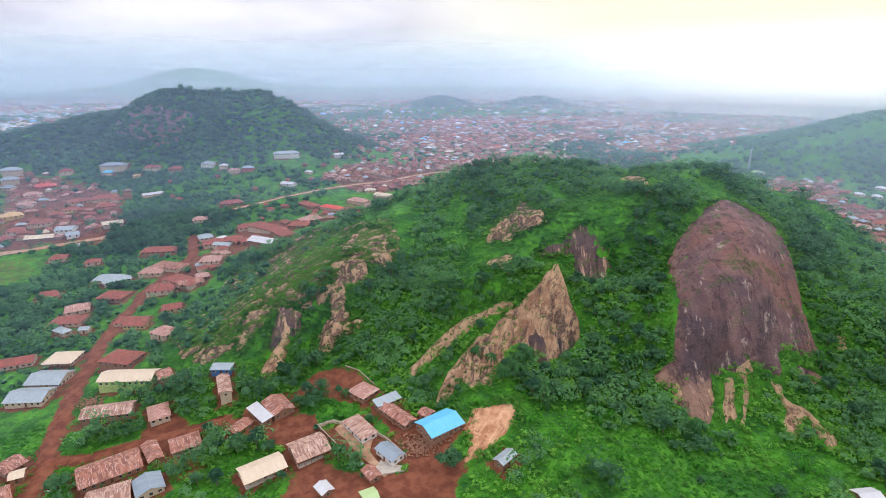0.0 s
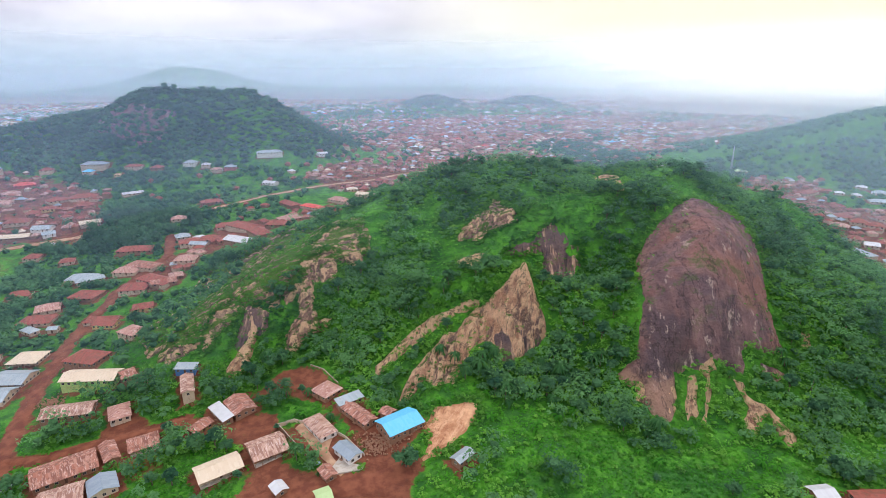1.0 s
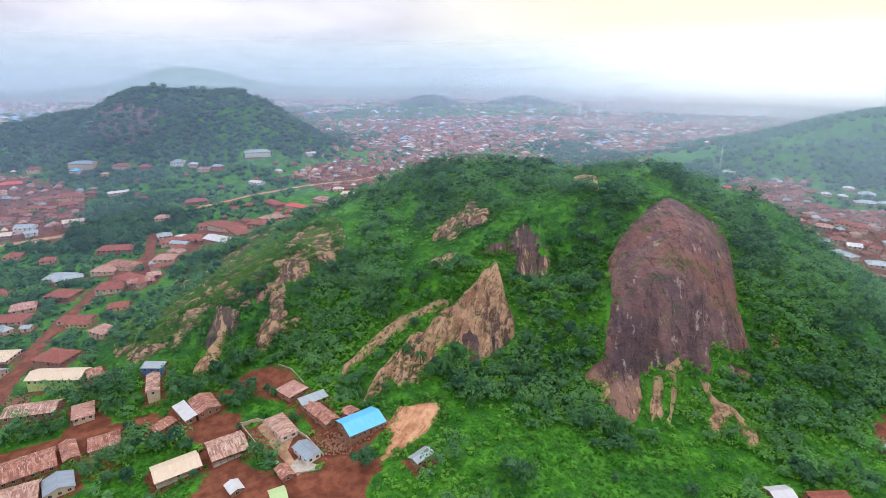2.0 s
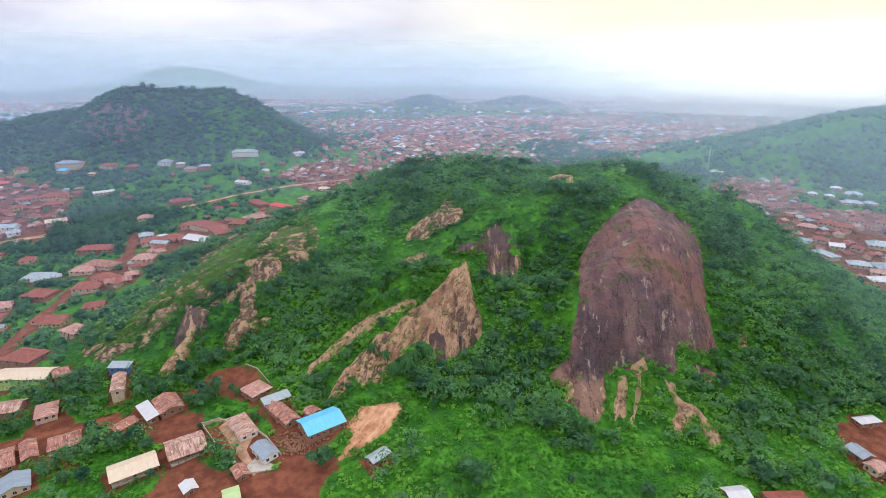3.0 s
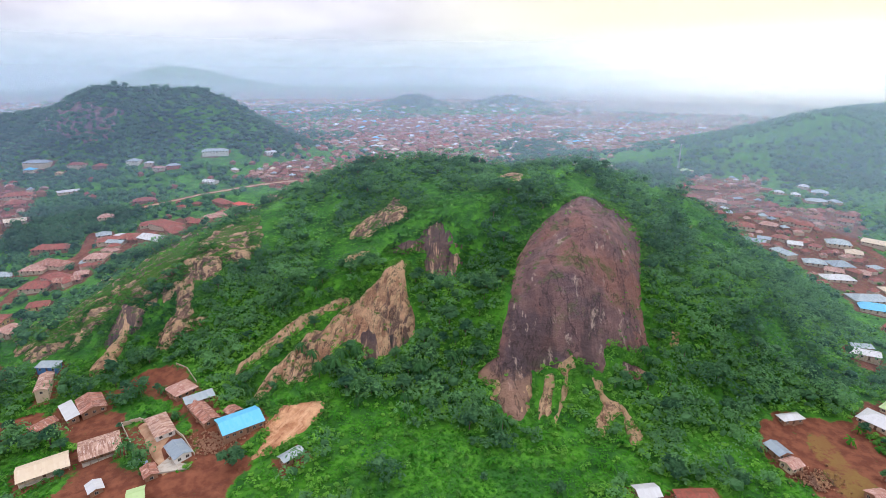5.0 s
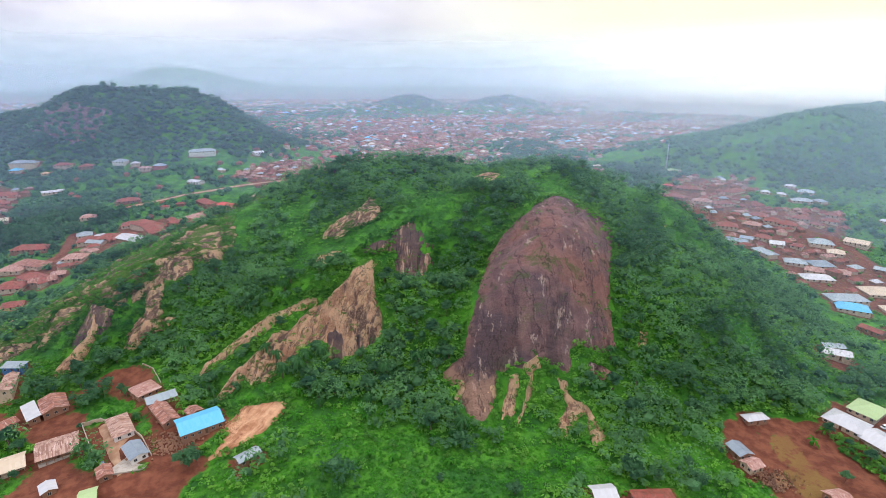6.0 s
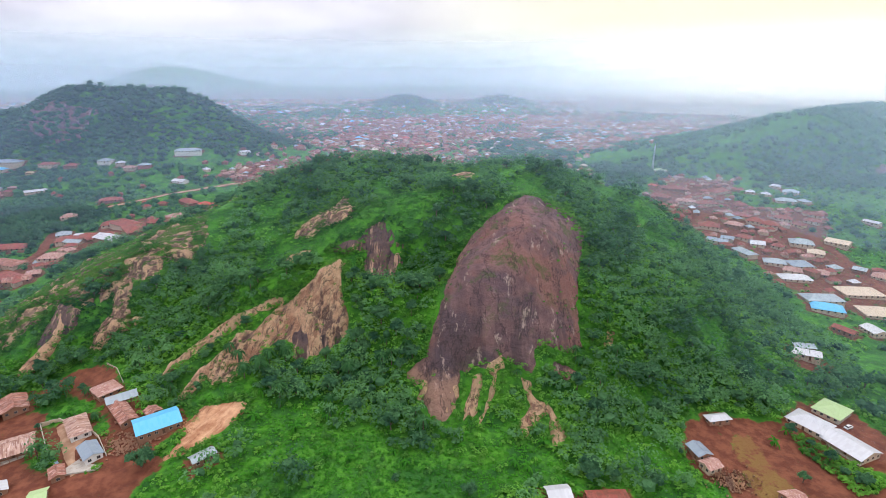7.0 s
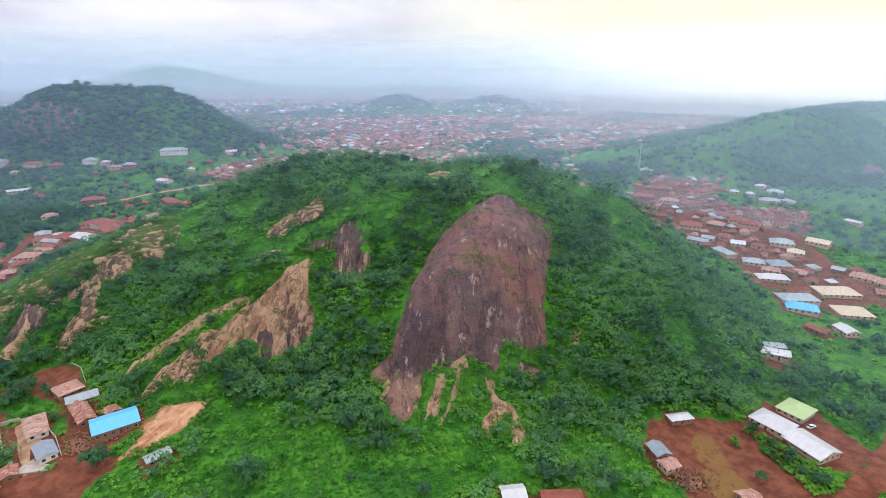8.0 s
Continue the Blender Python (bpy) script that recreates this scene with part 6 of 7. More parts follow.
def tree(seed, tall, spread, mat, label):
    """A tree with a tapered trunk, limbs and a crown of leafy clumps."""
    r = np.random.RandomState(seed)
    root = tagged(new("tree"), label, "tree", "trees on the hill and in the village")
    bm = tapered(bmesh.new(), [(0, 0, -0.5), (0.05, 0, tall * 0.3), (0.1, 0.1, tall * 0.75)], [0.34, 0.26, 0.1])
    ends = []
    for k in range(5):
        a = 6.28 * k / 5 + r.uniform(-0.4, 0.4)
        e = (spread * 0.6 * math.cos(a), spread * 0.6 * math.sin(a), tall * r.uniform(0.55, 0.8))
        tapered(bm, [(0.04, 0.04, tall * 0.3), (e[0] * 0.5, e[1] * 0.5, tall * 0.5), e], [0.15, 0.1, 0.04], 5)
        ends.append(e)
    part("trunk", bm, BARK, root, smooth=True)
    lumps = np.array(ends + [(0.1, 0.1, tall * 0.82)] + [(r.uniform(-0.4, 0.4) * spread, r.uniform(-0.4, 0.4) * spread, tall * r.uniform(0.5, 0.9)) for _ in range(4)])
    sizes = np.stack([r.uniform(0.32, 0.55, len(lumps)) * spread] * 3, -1) * np.array([1, 1, 0.8])
    piece("crown", foliage("crown", lumps, sizes, 54, 1.0, mat, r), root)
    return root


def frond(r, length, a, lift, droop, width):
    """One arched leaf as a folded strip."""
    steps, verts = 7, []
    for k in range(steps + 1):
        t = k / steps
        d, z = length * t * (1 - 0.2 * t), lift * t - droop * t * t
        w = width * (0.25 + 1.6 * t * (1.1 - t))
        ox, oy = math.cos(a) * d, math.sin(a) * d
        sx, sy = -math.sin(a) * w, math.cos(a) * w
        verts += [(ox + sx, oy + sy, z - 0.25 * w), (ox, oy, z), (ox - sx, oy - sy, z - 0.25 * w)]
    faces = []
    for k in range(steps):
        i = 3 * k
        faces += [(i, i + 1, i + 4, i + 3), (i + 1, i + 2, i + 5, i + 4)]
    return np.array(verts), np.array(faces)


def fronds(name, r, count, length, lift, droop, width, up, mat):
    vs, fs, ts, base = [], [], [], 0
    for k in range(count):
        v, f = frond(r, length * r.uniform(0.75, 1.1), 6.28 * k / count * 1.618 + r.uniform(-0.2, 0.2), lift * r.uniform(0.1, 1.2), droop * r.uniform(0.7, 1.3), width)
        vs.append(v + np.array([0, 0, up]))
        fs.append(f + base)
        ts.append(np.full(len(v), r.rand()))
        base += len(v)
    return mesh_of(name, np.concatenate(vs), np.concatenate(fs), mat, smooth=True, floats={"tint": np.concatenate(ts)})


def palm(seed, tall):
    r = np.random.RandomState(seed)
    root = tagged(new("palm_tree"), "oil palm with long drooping dark green fronds", "palm tree", "palms")
    part("trunk", tapered(bmesh.new(), [(0, 0, -0.4), (0.1, 0, tall * 0.5), (0.15, 0.05, tall)], [0.3, 0.22, 0.2]), BARK, root, smooth=True)
    piece("crown", fronds("crown", r, 28, 5.0, 3.4, 5.0, 0.5, tall, LEAF_PALM), root)
    return root


def banana(seed):
    r = np.random.RandomState(seed)
    root = tagged(new("banana_plant"), "banana plant with broad bright green leaves", "banana plant", "banana plants")
    part("stem", tapered(bmesh.new(), [(0, 0, -0.3), (0, 0, 1.3), (0.05, 0, 2.4)], [0.17, 0.14, 0.08]), LEAF_LIGHT, root, smooth=True)
    piece("leaves", fronds("leaves", r, 11, 3.0, 2.9, 2.4, 0.5, 2.3, LEAF_LIGHT), root)
    return root


def stand(x, y, turn, size):
    return pose(x, y, float(lay(np.float64(x), np.float64(y))) - 0.1, 0, 0, turn) @ Matrix.Scale(size, 4)


def grow(made, x, y, size):
    """Places one of the plants already made, or a copy of it."""
    ob = made[int(rng.randint(len(made)))]
    m = stand(x, y, rng.uniform(0, 360), size)
    if ob.get("set") is None:
        ob["set"] = 1
        ob.matrix_basis = m
        return ob
    return copy_thing(ob, m)


TREES = [tree(70 + k, t, w, LEAF_DARK, l) for k, (t, w, l) in enumerate([(8.6, 4.3, "round dark green tree with a dense crown"), (10.6, 4.8, "tall dark green tree with an open crown"), (6.7, 3.8, "low spreading dark green tree"), (9.6, 4.0, "slender dark green hillside tree"), (8.0, 5.1, "broad dark green shade tree")])]
PALMS, BANANAS = [palm(80 + k, t) for k, t in enumerate((6.5, 8.5, 5.2))], [banana(90 + k) for k in range(3)]
for ob in TREES + PALMS + BANANAS:
    ob.matrix_basis = stand(81, 405, 0, 1)

# shade trees in the village and beside the yards
grow(TREES, 2.4, 165.6, 1.00)
grow(TREES, -76.3, 181.0, 1.00)
grow(TREES, -71.0, 179.0, 0.80)
grow(TREES, -93.0, 182.0, 0.90)
grow(TREES, -84.0, 179.9, 0.90)
grow(TREES, -100.2, 190.9, 0.70)
grow(TREES, -134.8, 216.7, 0.50)
grow(TREES, -142.5, 216.0, 0.50)
grow(TREES, -143.9, 160.6, 0.90)
grow(TREES, -113.0, 215.9, 0.60)
grow(TREES, -119.9, 219.5, 0.60)
grow(TREES, -125.6, 226.7, 0.60)
grow(TREES, -92.7, 219.1, 0.60)
grow(TREES, -80.7, 215.1, 0.50)
grow(TREES, -63.1, 213.9, 0.80)
grow(TREES, -57.1, 217.1, 0.70)
grow(TREES, -79.1, 229.2, 0.70)
grow(TREES, -70.9, 218.3, 0.60)
grow(TREES, -63.7, 235.8, 0.70)
grow(TREES, -52.3, 235.4, 0.60)
grow(TREES, -11.4, 210.4, 0.40)
grow(TREES, -84.9, 161.8, 0.80)
grow(TREES, -60.7, 163.4, 0.60)
grow(TREES, -92.5, 162.1, 0.70)
grow(TREES, -278.2, 310.7, 1.10)
grow(TREES, -252.2, 288.1, 1.00)
grow(TREES, -289.2, 363.3, 1.00)
grow(TREES, -267.8, 344.1, 0.90)
grow(TREES, -269.6, 326.8, 1.00)
grow(TREES, -54.0, 190.8, 0.50)
grow(TREES, -48.2, 212.1, 0.50)
grow(TREES, 263.2, 214.1, 0.90)
grow(TREES, 258.7, 219.2, 1.00)
grow(TREES, 276.1, 220.2, 0.90)
grow(TREES, 248.3, 208.1, 0.80)
grow(TREES, 275.8, 230.6, 0.80)
grow(TREES, 262.4, 190.6, 0.70)
grow(TREES, 267.0, 184.0, 0.60)
grow(TREES, 267.9, 174.2, 0.70)
grow(TREES, 269.5, 168.1, 0.70)
grow(TREES, 272.0, 162.2, 0.70)
grow(TREES, 250.3, 163.6, 0.60)
grow(TREES, 294.7, 227.7, 0.80)
grow(TREES, 304.1, 229.1, 0.80)
grow(TREES, 313.0, 225.2, 0.90)
grow(TREES, 321.7, 225.6, 0.90)
grow(TREES, 319.9, 211.9, 0.80)
grow(TREES, 338.8, 225.9, 0.90)
grow(TREES, 314.6, 191.6, 0.80)
grow(TREES, 232.4, 208.2, 0.80)
grow(TREES, 222.3, 201.6, 0.70)
grow(TREES, 178.7, 164.2, 0.70)
grow(TREES, 169.1, 169.6, 0.70)
grow(TREES, 96.7, 161.6, 0.50)
grow(TREES, 123.7, 157.7, 0.60)
grow(TREES, 192.9, 161.6, 0.70)
grow(PALMS, -40.9, 172.1, 0.80)
grow(PALMS, -44.6, 209.7, 0.60)
grow(PALMS, -31.3, 193.4, 0.60)
grow(PALMS, -30.7, 163.0, 0.40)
grow(PALMS, -148.8, 217.6, 0.60)
grow(PALMS, -132.9, 218.3, 0.70)
grow(PALMS, -140.8, 220.7, 0.60)
grow(PALMS, -127.9, 216.3, 0.50)
grow(PALMS, 22.1, 216.1, 1.16)
grow(PALMS, 32.9, 211.6, 1.32)
grow(PALMS, 26.7, 209.2, 1.08)
grow(PALMS, 40.4, 215.2, 1.08)
grow(PALMS, 45.7, 212.7, 0.93)
grow(PALMS, 53.5, 206.0, 1.08)
grow(PALMS, 87.4, 203.8, 1.40)
grow(PALMS, 83.9, 206.7, 1.08)
grow(PALMS, 88.2, 226.8, 1.08)
grow(PALMS, 71.9, 219.2, 1.08)
grow(PALMS, 15.9, 223.3, 1.08)
grow(PALMS, 35.0, 218.4, 1.24)
grow(BANANAS, 65.6, 192.5, 1.20)
grow(BANANAS, 73.1, 196.0, 1.00)
grow(BANANAS, -3.7, 226.4, 0.80)
grow(BANANAS, -41.1, 240.3, 1.00)
grow(BANANAS, -35.7, 241.4, 1.00)
grow(BANANAS, -42.9, 236.9, 1.00)
grow(BANANAS, -30.1, 242.3, 1.00)
grow(BANANAS, -24.8, 244.6, 1.00)
grow(BANANAS, -30.5, 233.3, 0.90)
grow(BANANAS, 142.9, 172.4, 1.00)
grow(BANANAS, -61.0, 212.4, 0.90)
grow(BANANAS, -57.2, 215.8, 0.90)
grow(BANANAS, -35.5, 236.0, 1.00)
grow(BANANAS, -25.6, 236.1, 1.00)
grow(BANANAS, 64.6, 194.9, 1.10)
grow(BANANAS, 259.9, 190.4, 0.90)
grow(BANANAS, 251.3, 183.5, 0.90)
grow(BANANAS, 261.4, 180.6, 0.80)
x, y = scatter(-189, 317, 159, 405, 10.12, lambda x, y: np.clip(1.3 * wooded(x, y) - 0.35, 0, 0.9), 170, gap=6.0, rocky=-2.5)
for tx, ty in zip(x, y):
    grow(TREES, tx, ty, rng.uniform(0.55, 1.15))
x, y = scatter(-94, 202, 189, 256, 8.10, lambda x, y: 0.25 * wooded(x, y), 45, gap=3.0, rocky=-1.5)
for tx, ty in zip(x, y):
    grow(PALMS, tx, ty, rng.uniform(0.9, 1.3))
x, y = scatter(-81, 256, 162, 256, 6.75, lambda x, y: 0.12 + 0.1 * wooded(x, y), 70, gap=2.0, rocky=-1.0)
for tx, ty in zip(x, y):
    grow(BANANAS, tx, ty, rng.uniform(0.7, 1.1))
# dense trees and palms between the spur and the dome and along the spur's foot
x, y = scatter(22, 122, 196, 262, 7.0, lambda x, y: np.clip(1.4 * wooded(x, y) - 0.5, 0, 0.7), 48, gap=4.0, rocky=-2.2)
for tx, ty in zip(x, y):
    grow(TREES, tx, ty, rng.uniform(0.6, 1.0))
x, y = scatter(8, 112, 194, 236, 7.0, lambda x, y: 0.35 * wooded(x, y), 26, gap=5.0, rocky=-1.0)
for tx, ty in zip(x, y):
    grow(PALMS, tx, ty, rng.uniform(1.0, 1.45))
# the planted strip before the long zinc roofed building
gx, gy = np.meshgrid(np.arange(245, 300, 1.9), np.arange(138, 190, 1.9))
x, y = (gx + rng.uniform(-0.9, 0.9, gx.shape)).ravel(), (gy + rng.uniform(-0.9, 0.9, gx.shape)).ravel()
keep = (inside(x, y, GARDEN) > 0) & clear_of(x, y, 1.0)
x, y = x[keep], y[keep]
stuff("garden_bushes", x, y, rng.uniform(0.9, 2.4, len(x)), 0.85, 16, 0.8, LEAF, "green bushes in a planted strip before the long building", "bushes", lobes=3, core=False)
# crowns that stand up along the far hill's skyline
x, y = scatter(-400, -189, 756, 864, 17.0, lambda x, y: np.clip((height(x, y) - 96) / 16, 0, 0.9), 44)
for tx, ty in zip(x, y):
    grow(TREES, tx, ty, rng.uniform(0.9, 1.5))


# ---- walls, cars and rubble in the village ----
CAR_PAINTS = {"white": material("white_car_paint", plain_look((0.74, 0.75, 0.76), (0.80, 0.81, 0.82)), rough=0.3, specular=0.5), "blue": material("blue_car_paint", plain_look((0.22, 0.33, 0.46), (0.27, 0.38, 0.52)), rough=0.3, specular=0.5)}
RUBBER = material("tyre_rubber", plain_look((0.018, 0.018, 0.018), (0.03, 0.03, 0.03)))
STEEL = material("wheel_steel", plain_look((0.42, 0.42, 0.43), (0.52, 0.52, 0.53)), rough=0.4, metal=0.8)
LAMP_GLASS = material("lamp_glass", plain_look((0.70, 0.70, 0.68), (0.75, 0.75, 0.73)), rough=0.15, specular=0.5)


def compound_wall(line, tall, wall, label):
    """A block wall round a yard: panels between posts, with a coping."""
    root = tagged(new("compound_wall"), label, "wall")
    x0, y0 = line[0]
    z0 = ground_at(x0, y0)
    root.matrix_basis = pose(x0, y0, z0)
    spots = []
    for (ax, ay), (bx, by) in zip(line[:-1], line[1:]):
        run = math.hypot(bx - ax, by - ay)
        count = max(1, round(run / 3.0))
        yaw = math.degrees(math.atan2(by - ay, bx - ax))
        for k in range(count):
            px, py = ax + (bx - ax) * (k + 0.5) / count, ay + (by - ay) * (k + 0.5) / count
            half = run / count / 2 - 0.11
            at = pose(px - x0, py - y0, ground_at(px, py) - z0, 0, 0, yaw)
            for name, bm in (("panel", box(bmesh.new(), -half, half, -0.09, 0.09, -0.6, tall)), ("coping", box(bmesh.new(), -half, half, -0.13, 0.13, tall, tall + 0.07))):
                part(name, bm, WALLS[wall] if name == "panel" else CONCRETE, root).matrix_basis = at
            spots.append((ax + (bx - ax) * k / count, ay + (by - ay) * k / count))
    for px, py in spots + [line[-1]]:
        bm = box(bmesh.new(), -0.14, 0.14, -0.14, 0.14, -0.6, tall + 0.15)
        part("post", bm, CONCRETE, root).matrix_basis = pose(px - x0, py - y0, ground_at(px, py) - z0)
    return root


compound_wall([(-53.7, 191.8), (-42.0, 178.2), (-36.2, 172.0)], 1.5, "mud", "long low brown compound wall with concrete posts")
compound_wall([(-53.7, 191.8), (-47.4, 194.3), (-41.9, 191.7)], 1.4, "cream", "short pale wall beside the white house")
compound_wall([(-30.2, 187.1), (-23.1, 181.7), (-14.3, 171.7)], 1.2, "cream", "pale wall behind the white houses")
compound_wall([(-48.6, 232.2), (-41.2, 227.5), (-32.4, 216.7)], 1.1, "mud", "crumbling mud wall above the red earth yard")


def concrete_apron():
    bm = bmesh.new()
    z = ground_at(-17.5, 167.4)
    slab(bm, [(-27.5, 162.0, z + 0.4), (-14.2, 165.0, z + 0.4), (-12.3, 171.0, z + 0.4), (-21.5, 178.0, z + 0.4)], 1.2)
    me = bpy.data.meshes.new("pavement_1")
    bm.to_mesh(me)
    bm.free()
    me.materials.append(CONCRETE)
    return tagged(new("pavement_1", me), "pale concrete apron round the grey roofed house", "pavement", kind="structure")


concrete_apron()


def car(x, y, yaw, paint, label):
    """A saloon car: body and cabin lofted from sections along its length."""
    root = tagged(new("car"), label, "car", "parked cars")
    root.matrix_basis = pose(x, y, ground_at(x, y) + 0.35, 0, 0, yaw)
    bm = bmesh.new()
    rings = []
    for px, w, lo, hi in ((-2.15, 0.70, 0.36, 0.72), (-2.0, 0.82, 0.25, 0.86), (-1.2, 0.86, 0.22, 0.93), (0.7, 0.86, 0.22, 0.92), (1.7, 0.82, 0.24, 0.80), (2.1, 0.68, 0.34, 0.66)):
        rings.append([bm.verts.new(p) for p in ((px, -w, lo), (px, w, lo), (px, w, hi - 0.1), (px, w - 0.12, hi), (px, 0.12 - w, hi), (px, -w, hi - 0.1))])
    for a, b in zip(rings[:-1], rings[1:]):
        for k in range(6):
            bm.faces.new((a[k], a[(k + 1) % 6], b[(k + 1) % 6], b[k]))
    bm.faces.new(rings[0])
    bm.faces.new(rings[-1][::-1])
    body = part("body", bm, CAR_PAINTS[paint], root)
    bm = bmesh.new()
    low = [bm.verts.new(p) for p in ((-1.75, -0.74, 0.9), (0.95, -0.74, 0.9), (0.95, 0.74, 0.9), (-1.75, 0.74, 0.9))]
    top = [bm.verts.new(p) for p in ((-1.15, -0.58, 1.38), (0.25, -0.58, 1.38), (0.25, 0.58, 1.38), (-1.15, 0.58, 1.38))]
    for k in range(4):
        bm.faces.new((low[k], low[(k + 1) % 4], top[(k + 1) % 4], top[k]))
    part("glazing", bm, PANE, root, "dark glass all round the cabin")
    part("roof", slab(bmesh.new(), [(-1.2, -0.6, 1.43), (0.3, -0.6, 1.43), (0.3, 0.6, 1.43), (-1.2, 0.6, 1.43)], 0.06), CAR_PAINTS[paint], root)
    for px in (-1.35, 1.3):
        for side in (-1, 1):
            bm = bmesh.new()
            bmesh.ops.create_cone(bm, cap_ends=True, segments=14, radius1=0.31, radius2=0.31, depth=0.2)
            wheel = part("wheel", bm, RUBBER, root)
            wheel.matrix_basis = pose(px, side * 0.78, 0.0, 90)
            bm = bmesh.new()
            bmesh.ops.create_cone(bm, cap_ends=True, segments=12, radius1=0.19, radius2=0.17, depth=0.23)
            part("rim", bm, STEEL, wheel)
    for side in (-1, 1):
        part("headlight", box(bmesh.new(), 2.0, 2.12, side * 0.5 - 0.14, side * 0.5 + 0.14, 0.5, 0.64), LAMP_GLASS, root)
    return root


car(-146.6, 161.5, 78, "white", "white saloon car parked beside the red road")
car(-32.9, 169.6, -35, "blue", "pale blue saloon car in the walled yard")
car(291.9, 196.0, 20, "white", "white car parked by the long zinc roofed building")


def rubble(name, x, y, spread, count, mat, label, seed):
    """Broken blocks heaped on the ground, too many to count."""
    r = np.random.RandomState(seed)
    c = np.stack([x + r.normal(0, spread, count), y + r.normal(0, spread * 0.7, count)], -1)
    size = r.uniform(0.15, 0.6, count)
    z = height(c[:, 0], c[:, 1]) + 0.35 + size * 0.4
    centres = np.concatenate([c, z[:, None]], -1)
    v = centres[:, None] + ICO_V[None] * size[:, None, None] * r.uniform(0.6, 1.2, (count, len(ICO_V), 3))
    f = (np.arange(count) * len(ICO_V))[:, None, None] + ICO_F[None]
    return tagged(new(name, mesh_of(name, v.reshape(-1, 3), f.reshape(-1, 3), mat)), label, "rubble", kind="stuff")


rubble("rubble", -9.5, 177.5, 4.3, 364, WALLS["mud"], "heap of brown broken blocks before the blue roofed house", 3)
rubble("rubble", 12.8, 185.0, 2.7, 125, CUT, "loose orange stones beside the earth bank", 4)
rubble("rubble", 224.1, 164.0, 4.1, 308, ROCK_TAN, "pale boulders below the grey roofed row", 5)
rubble("rubble", -132.3, 225.5, 3.5, 196, ROOFS["rust"], "pile of rusty sheets and planks beside the long house", 6)
rubble("rubble", -165.4, 213.3, 3.2, 168, WALLS["mud"], "brown debris heap beside the road", 7)


def bar(bm, a, b, r):
    """A thin square bar between two points."""
    a, b = Vector(a), Vector(b)
    d = (b - a).normalized()
    u = d.cross(Vector((0.3, 0.9, 0.2))).normalized() * r
    v = d.cross(u).normalized() * r
    ends = [[bm.verts.new(p + q) for q in (u, v, -u, -v)] for p in (a, b)]
    for k in range(4):
        bm.faces.new((ends[0][k], ends[0][(k + 1) % 4], ends[1][(k + 1) % 4], ends[1][k]))
    bm.faces.new(ends[0])
    bm.faces.new(ends[1][::-1])


def radio_mast(x, y, tall):
    """A lattice mast: four leaning legs, cross braces and a short aerial."""
    root = tagged(new("radio_mast"), "tall pale steel lattice mast behind the hill", "mast")
    root.matrix_basis = pose(x, y, ground_at(x, y))
    corners, low, high, tiers = ((-1, -1), (1, -1), (1, 1), (-1, 1)), 1.0, 0.3, 9

    def at(k, t):
        w = low + (high - low) * t
        return (corners[k % 4][0] * w, corners[k % 4][1] * w, tall * t)

    for k in range(4):
        bm = bmesh.new()
        bar(bm, (*at(k, 0)[:2], -0.6), at(k, 1), 0.14)
        part("leg", bm, STEEL, root)
    for tier in range(tiers):
        bm = bmesh.new()
        for k in range(4):
            bar(bm, at(k, tier / tiers), at(k + 1, (tier + 1) / tiers), 0.08)
            bar(bm, at(k + 1, tier / tiers), at(k, (tier + 1) / tiers), 0.08)
            bar(bm, at(k, (tier + 1) / tiers), at(k + 1, (tier + 1) / tiers), 0.08)
        part("brace", bm, STEEL, root)
    bm = bmesh.new()
    bar(bm, (0, 0, tall - 1.5), (0, 0, tall + 3.0), 0.12)
    part("aerial", bm, STEEL, root)
    return root


radio_mast(383.0, 662.0, 28.0)
house(386.0, 648.0, 6, 17.0, 11.0, "hip", "palegreen", "cream", tall=2.6, fine=False)


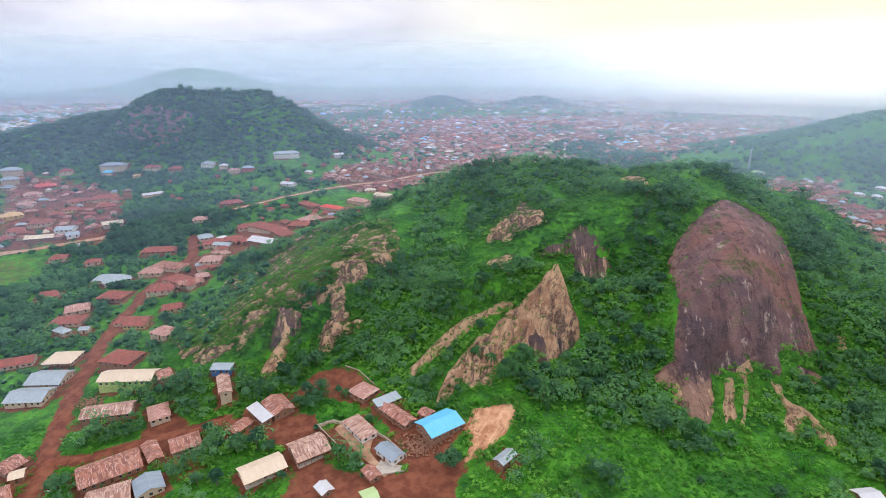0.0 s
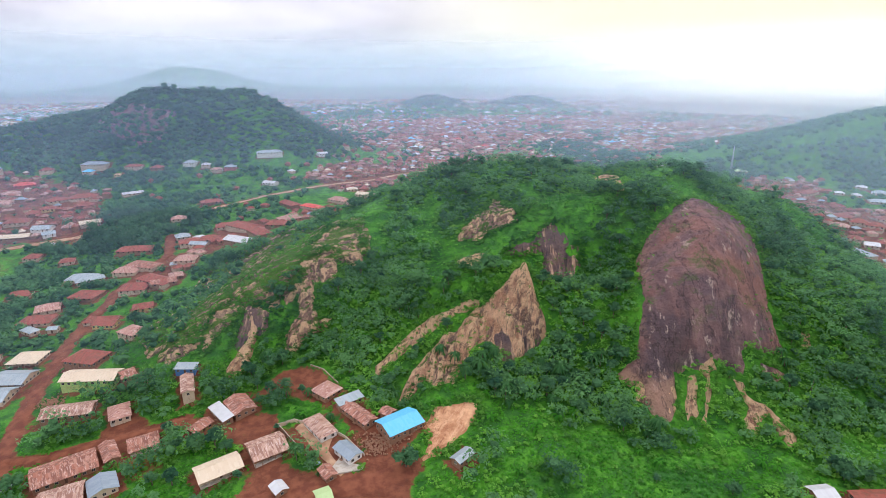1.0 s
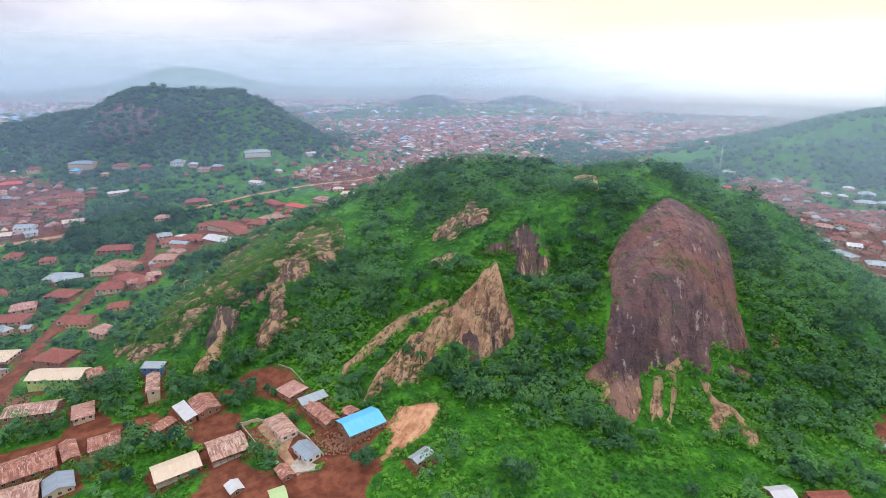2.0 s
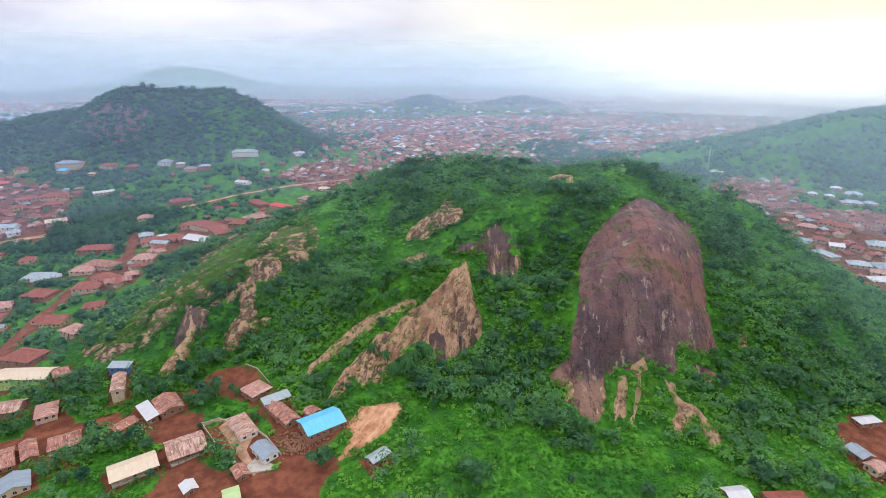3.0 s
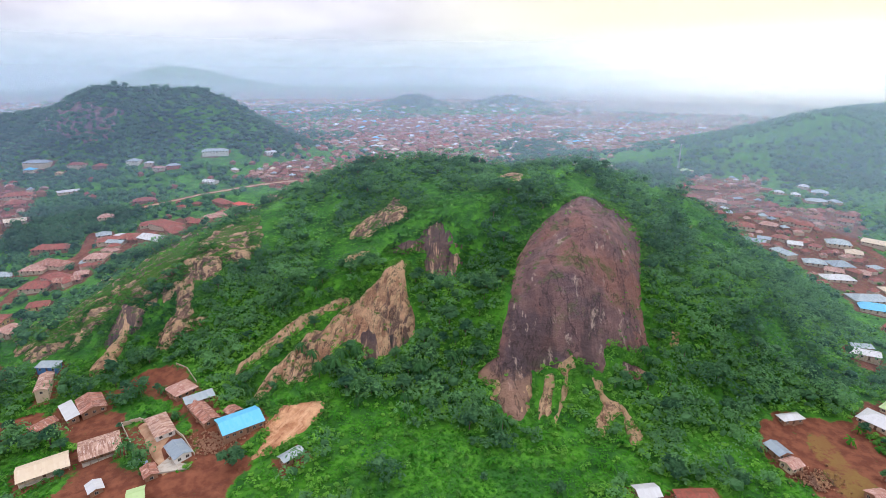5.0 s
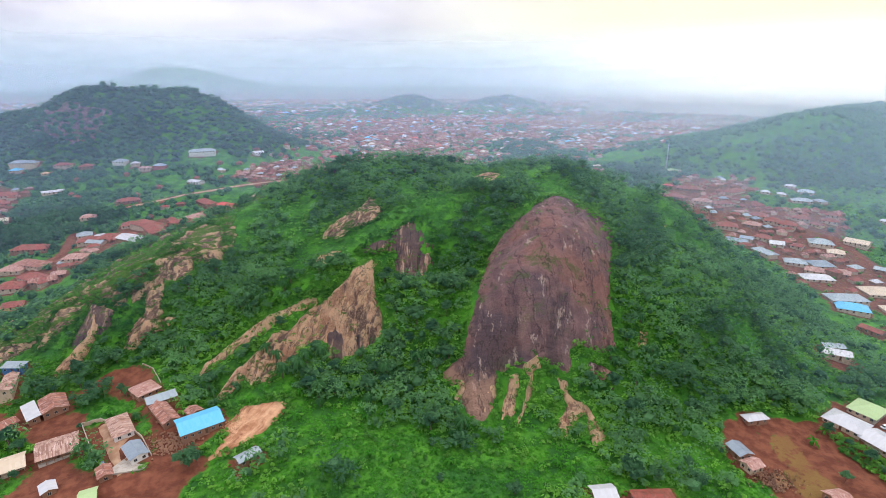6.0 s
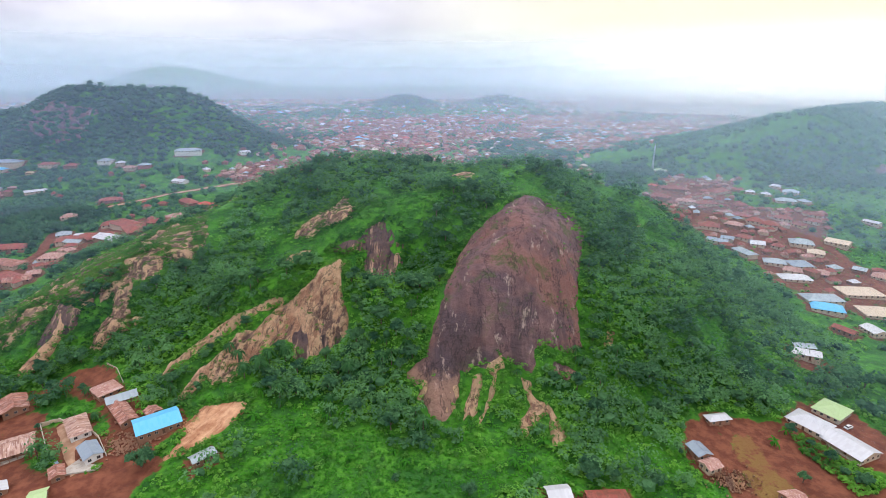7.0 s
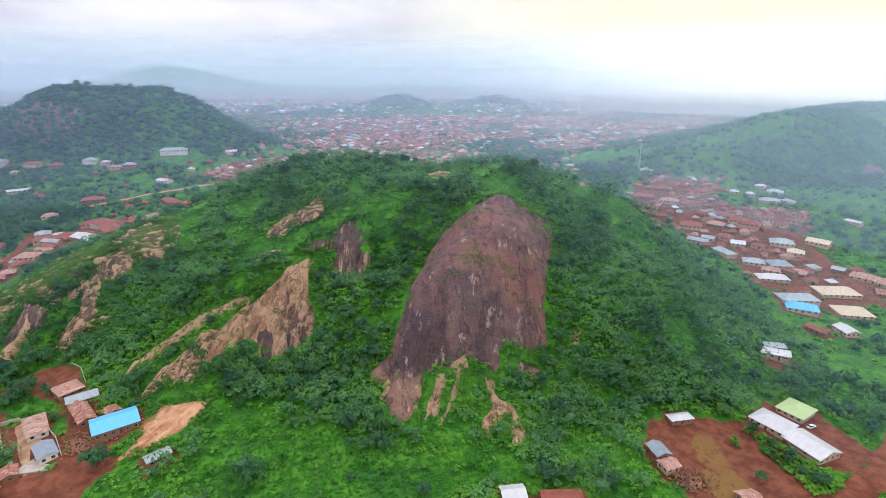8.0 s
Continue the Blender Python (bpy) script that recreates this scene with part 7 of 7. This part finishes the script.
# ---- sheets that stand in for haze over the plain ----
def haze_look(strength, low, high, bloom, glow, pale):
    m = bpy.data.materials.new("mist")
    m.use_nodes = True
    n = Nodes(m.node_tree)
    at = n.add("ShaderNodeTexCoord")["Object"]
    z = n.add("ShaderNodeSeparateXYZ", {0: at})[2]
    uneven = n.math("ADD", 0.75, n.math("MULTIPLY", n.noise(stretched(n, at, 1, 1, 4), 0.004, 3), 0.5))
    thin = n.math("SUBTRACT", 1.0, n.ramp(z, low, high))
    alpha = n.math("MULTIPLY", n.math("MULTIPLY", thin, uneven), strength, clamp=True)
    axes = n.add("ShaderNodeSeparateXYZ", {0: at})
    east = n.ramp(n.math("DIVIDE", axes[0], n.math("ADD", n.math("ABSOLUTE", axes[1]), 1.0)), 0.0, 0.72)
    alpha = n.math("MULTIPLY", alpha, n.math("ADD", 1.0, n.math("MULTIPLY", east, bloom)), clamp=True)
    # Bluer west and paler east imitate how haze catches the sun.
    white = n.mix(pale, n.mix(east, rgb(0.42, 0.62, 0.95), rgb(0.48, 0.72, 1.0)), n.mix(east, rgb(0.72, 0.83, 1.0), rgb(1.0, 0.95, 0.98)))
    body = n.add("ShaderNodeMixShader", {0: 0.85, 1: n.add("ShaderNodeBsdfDiffuse", {0: white})[0], 2: n.add("ShaderNodeBsdfTranslucent", {0: white})[0]})[0]
    # Emission added in place of sunlight scattered through the haze, strongest eastward.
    if glow:
        body = n.add("ShaderNodeAddShader", {0: body, 1: n.add("ShaderNodeEmission", {0: n.mix(east, rgb(0.72, 0.80, 1.0), rgb(1.0, 0.94, 0.78)), 1: n.math("MULTIPLY", n.math("ADD", 0.32, n.math("MULTIPLY", east, 1.5)), glow)})[0]})[0]
    veil = n.add("ShaderNodeMixShader", {0: alpha, 1: n.add("ShaderNodeBsdfTransparent")[0], 2: body})[0]
    n.add("ShaderNodeOutputMaterial", {0: veil})
    return m


def mist_bank(distance, strength, low, high, bloom=0.0, glow=0.0, pale=0.0):
    """A thin curved sheet across the valley that stands in for haze; glow makes it emit."""
    a = np.radians(np.linspace(-75, 75, 80))
    hs = np.linspace(-80, high + 5, 7)
    g, t = np.meshgrid(a, hs)
    verts = np.stack([64 + distance * np.sin(g), distance * np.cos(g), t], -1).reshape(-1, 3)
    k = (np.arange(len(hs) - 1)[:, None] * len(a) + np.arange(len(a) - 1)).ravel()
    ob = new("mist_bank", mesh_of("mist_bank", verts, np.stack([k, k + 1, k + len(a) + 1, k + len(a)], -1), haze_look(strength, low, high, bloom, glow, pale), smooth=True))
    return tagged(ob, "thin pale sheet standing in for haze over the plain", "mist", kind="stuff")


# Near sheets, added to lift and blue the hill's tones with distance.
for far in (285, 318, 360, 415, 490):
    mist_bank(far, 0.024, 90, 250, 0.15)
for far, strength in ((590, 0.115), (690, 0.095), (810, 0.072), (950, 0.072)):
    mist_bank(far, strength, 90, 265, 0.6, 0, 0.15)
for far, strength, high, glow, pale in ((1150, 0.16, 215, 0.0, 0.3), (1500, 0.20, 250, 0.0, 0.4), (1900, 0.24, 260, 0.2, 0.6), (2700, 0.34, 300, 0.5, 0.8), (3600, 0.46, 330, 0.8, 1.0)):
    mist_bank(far, strength, 100, high, 0.5, glow, pale)
mist_bank(4850, 0.97, 90, 620, 0.05, 1.0, 1.0)  # backdrop sheet; its emission paints the horizon's bright haze under the sun
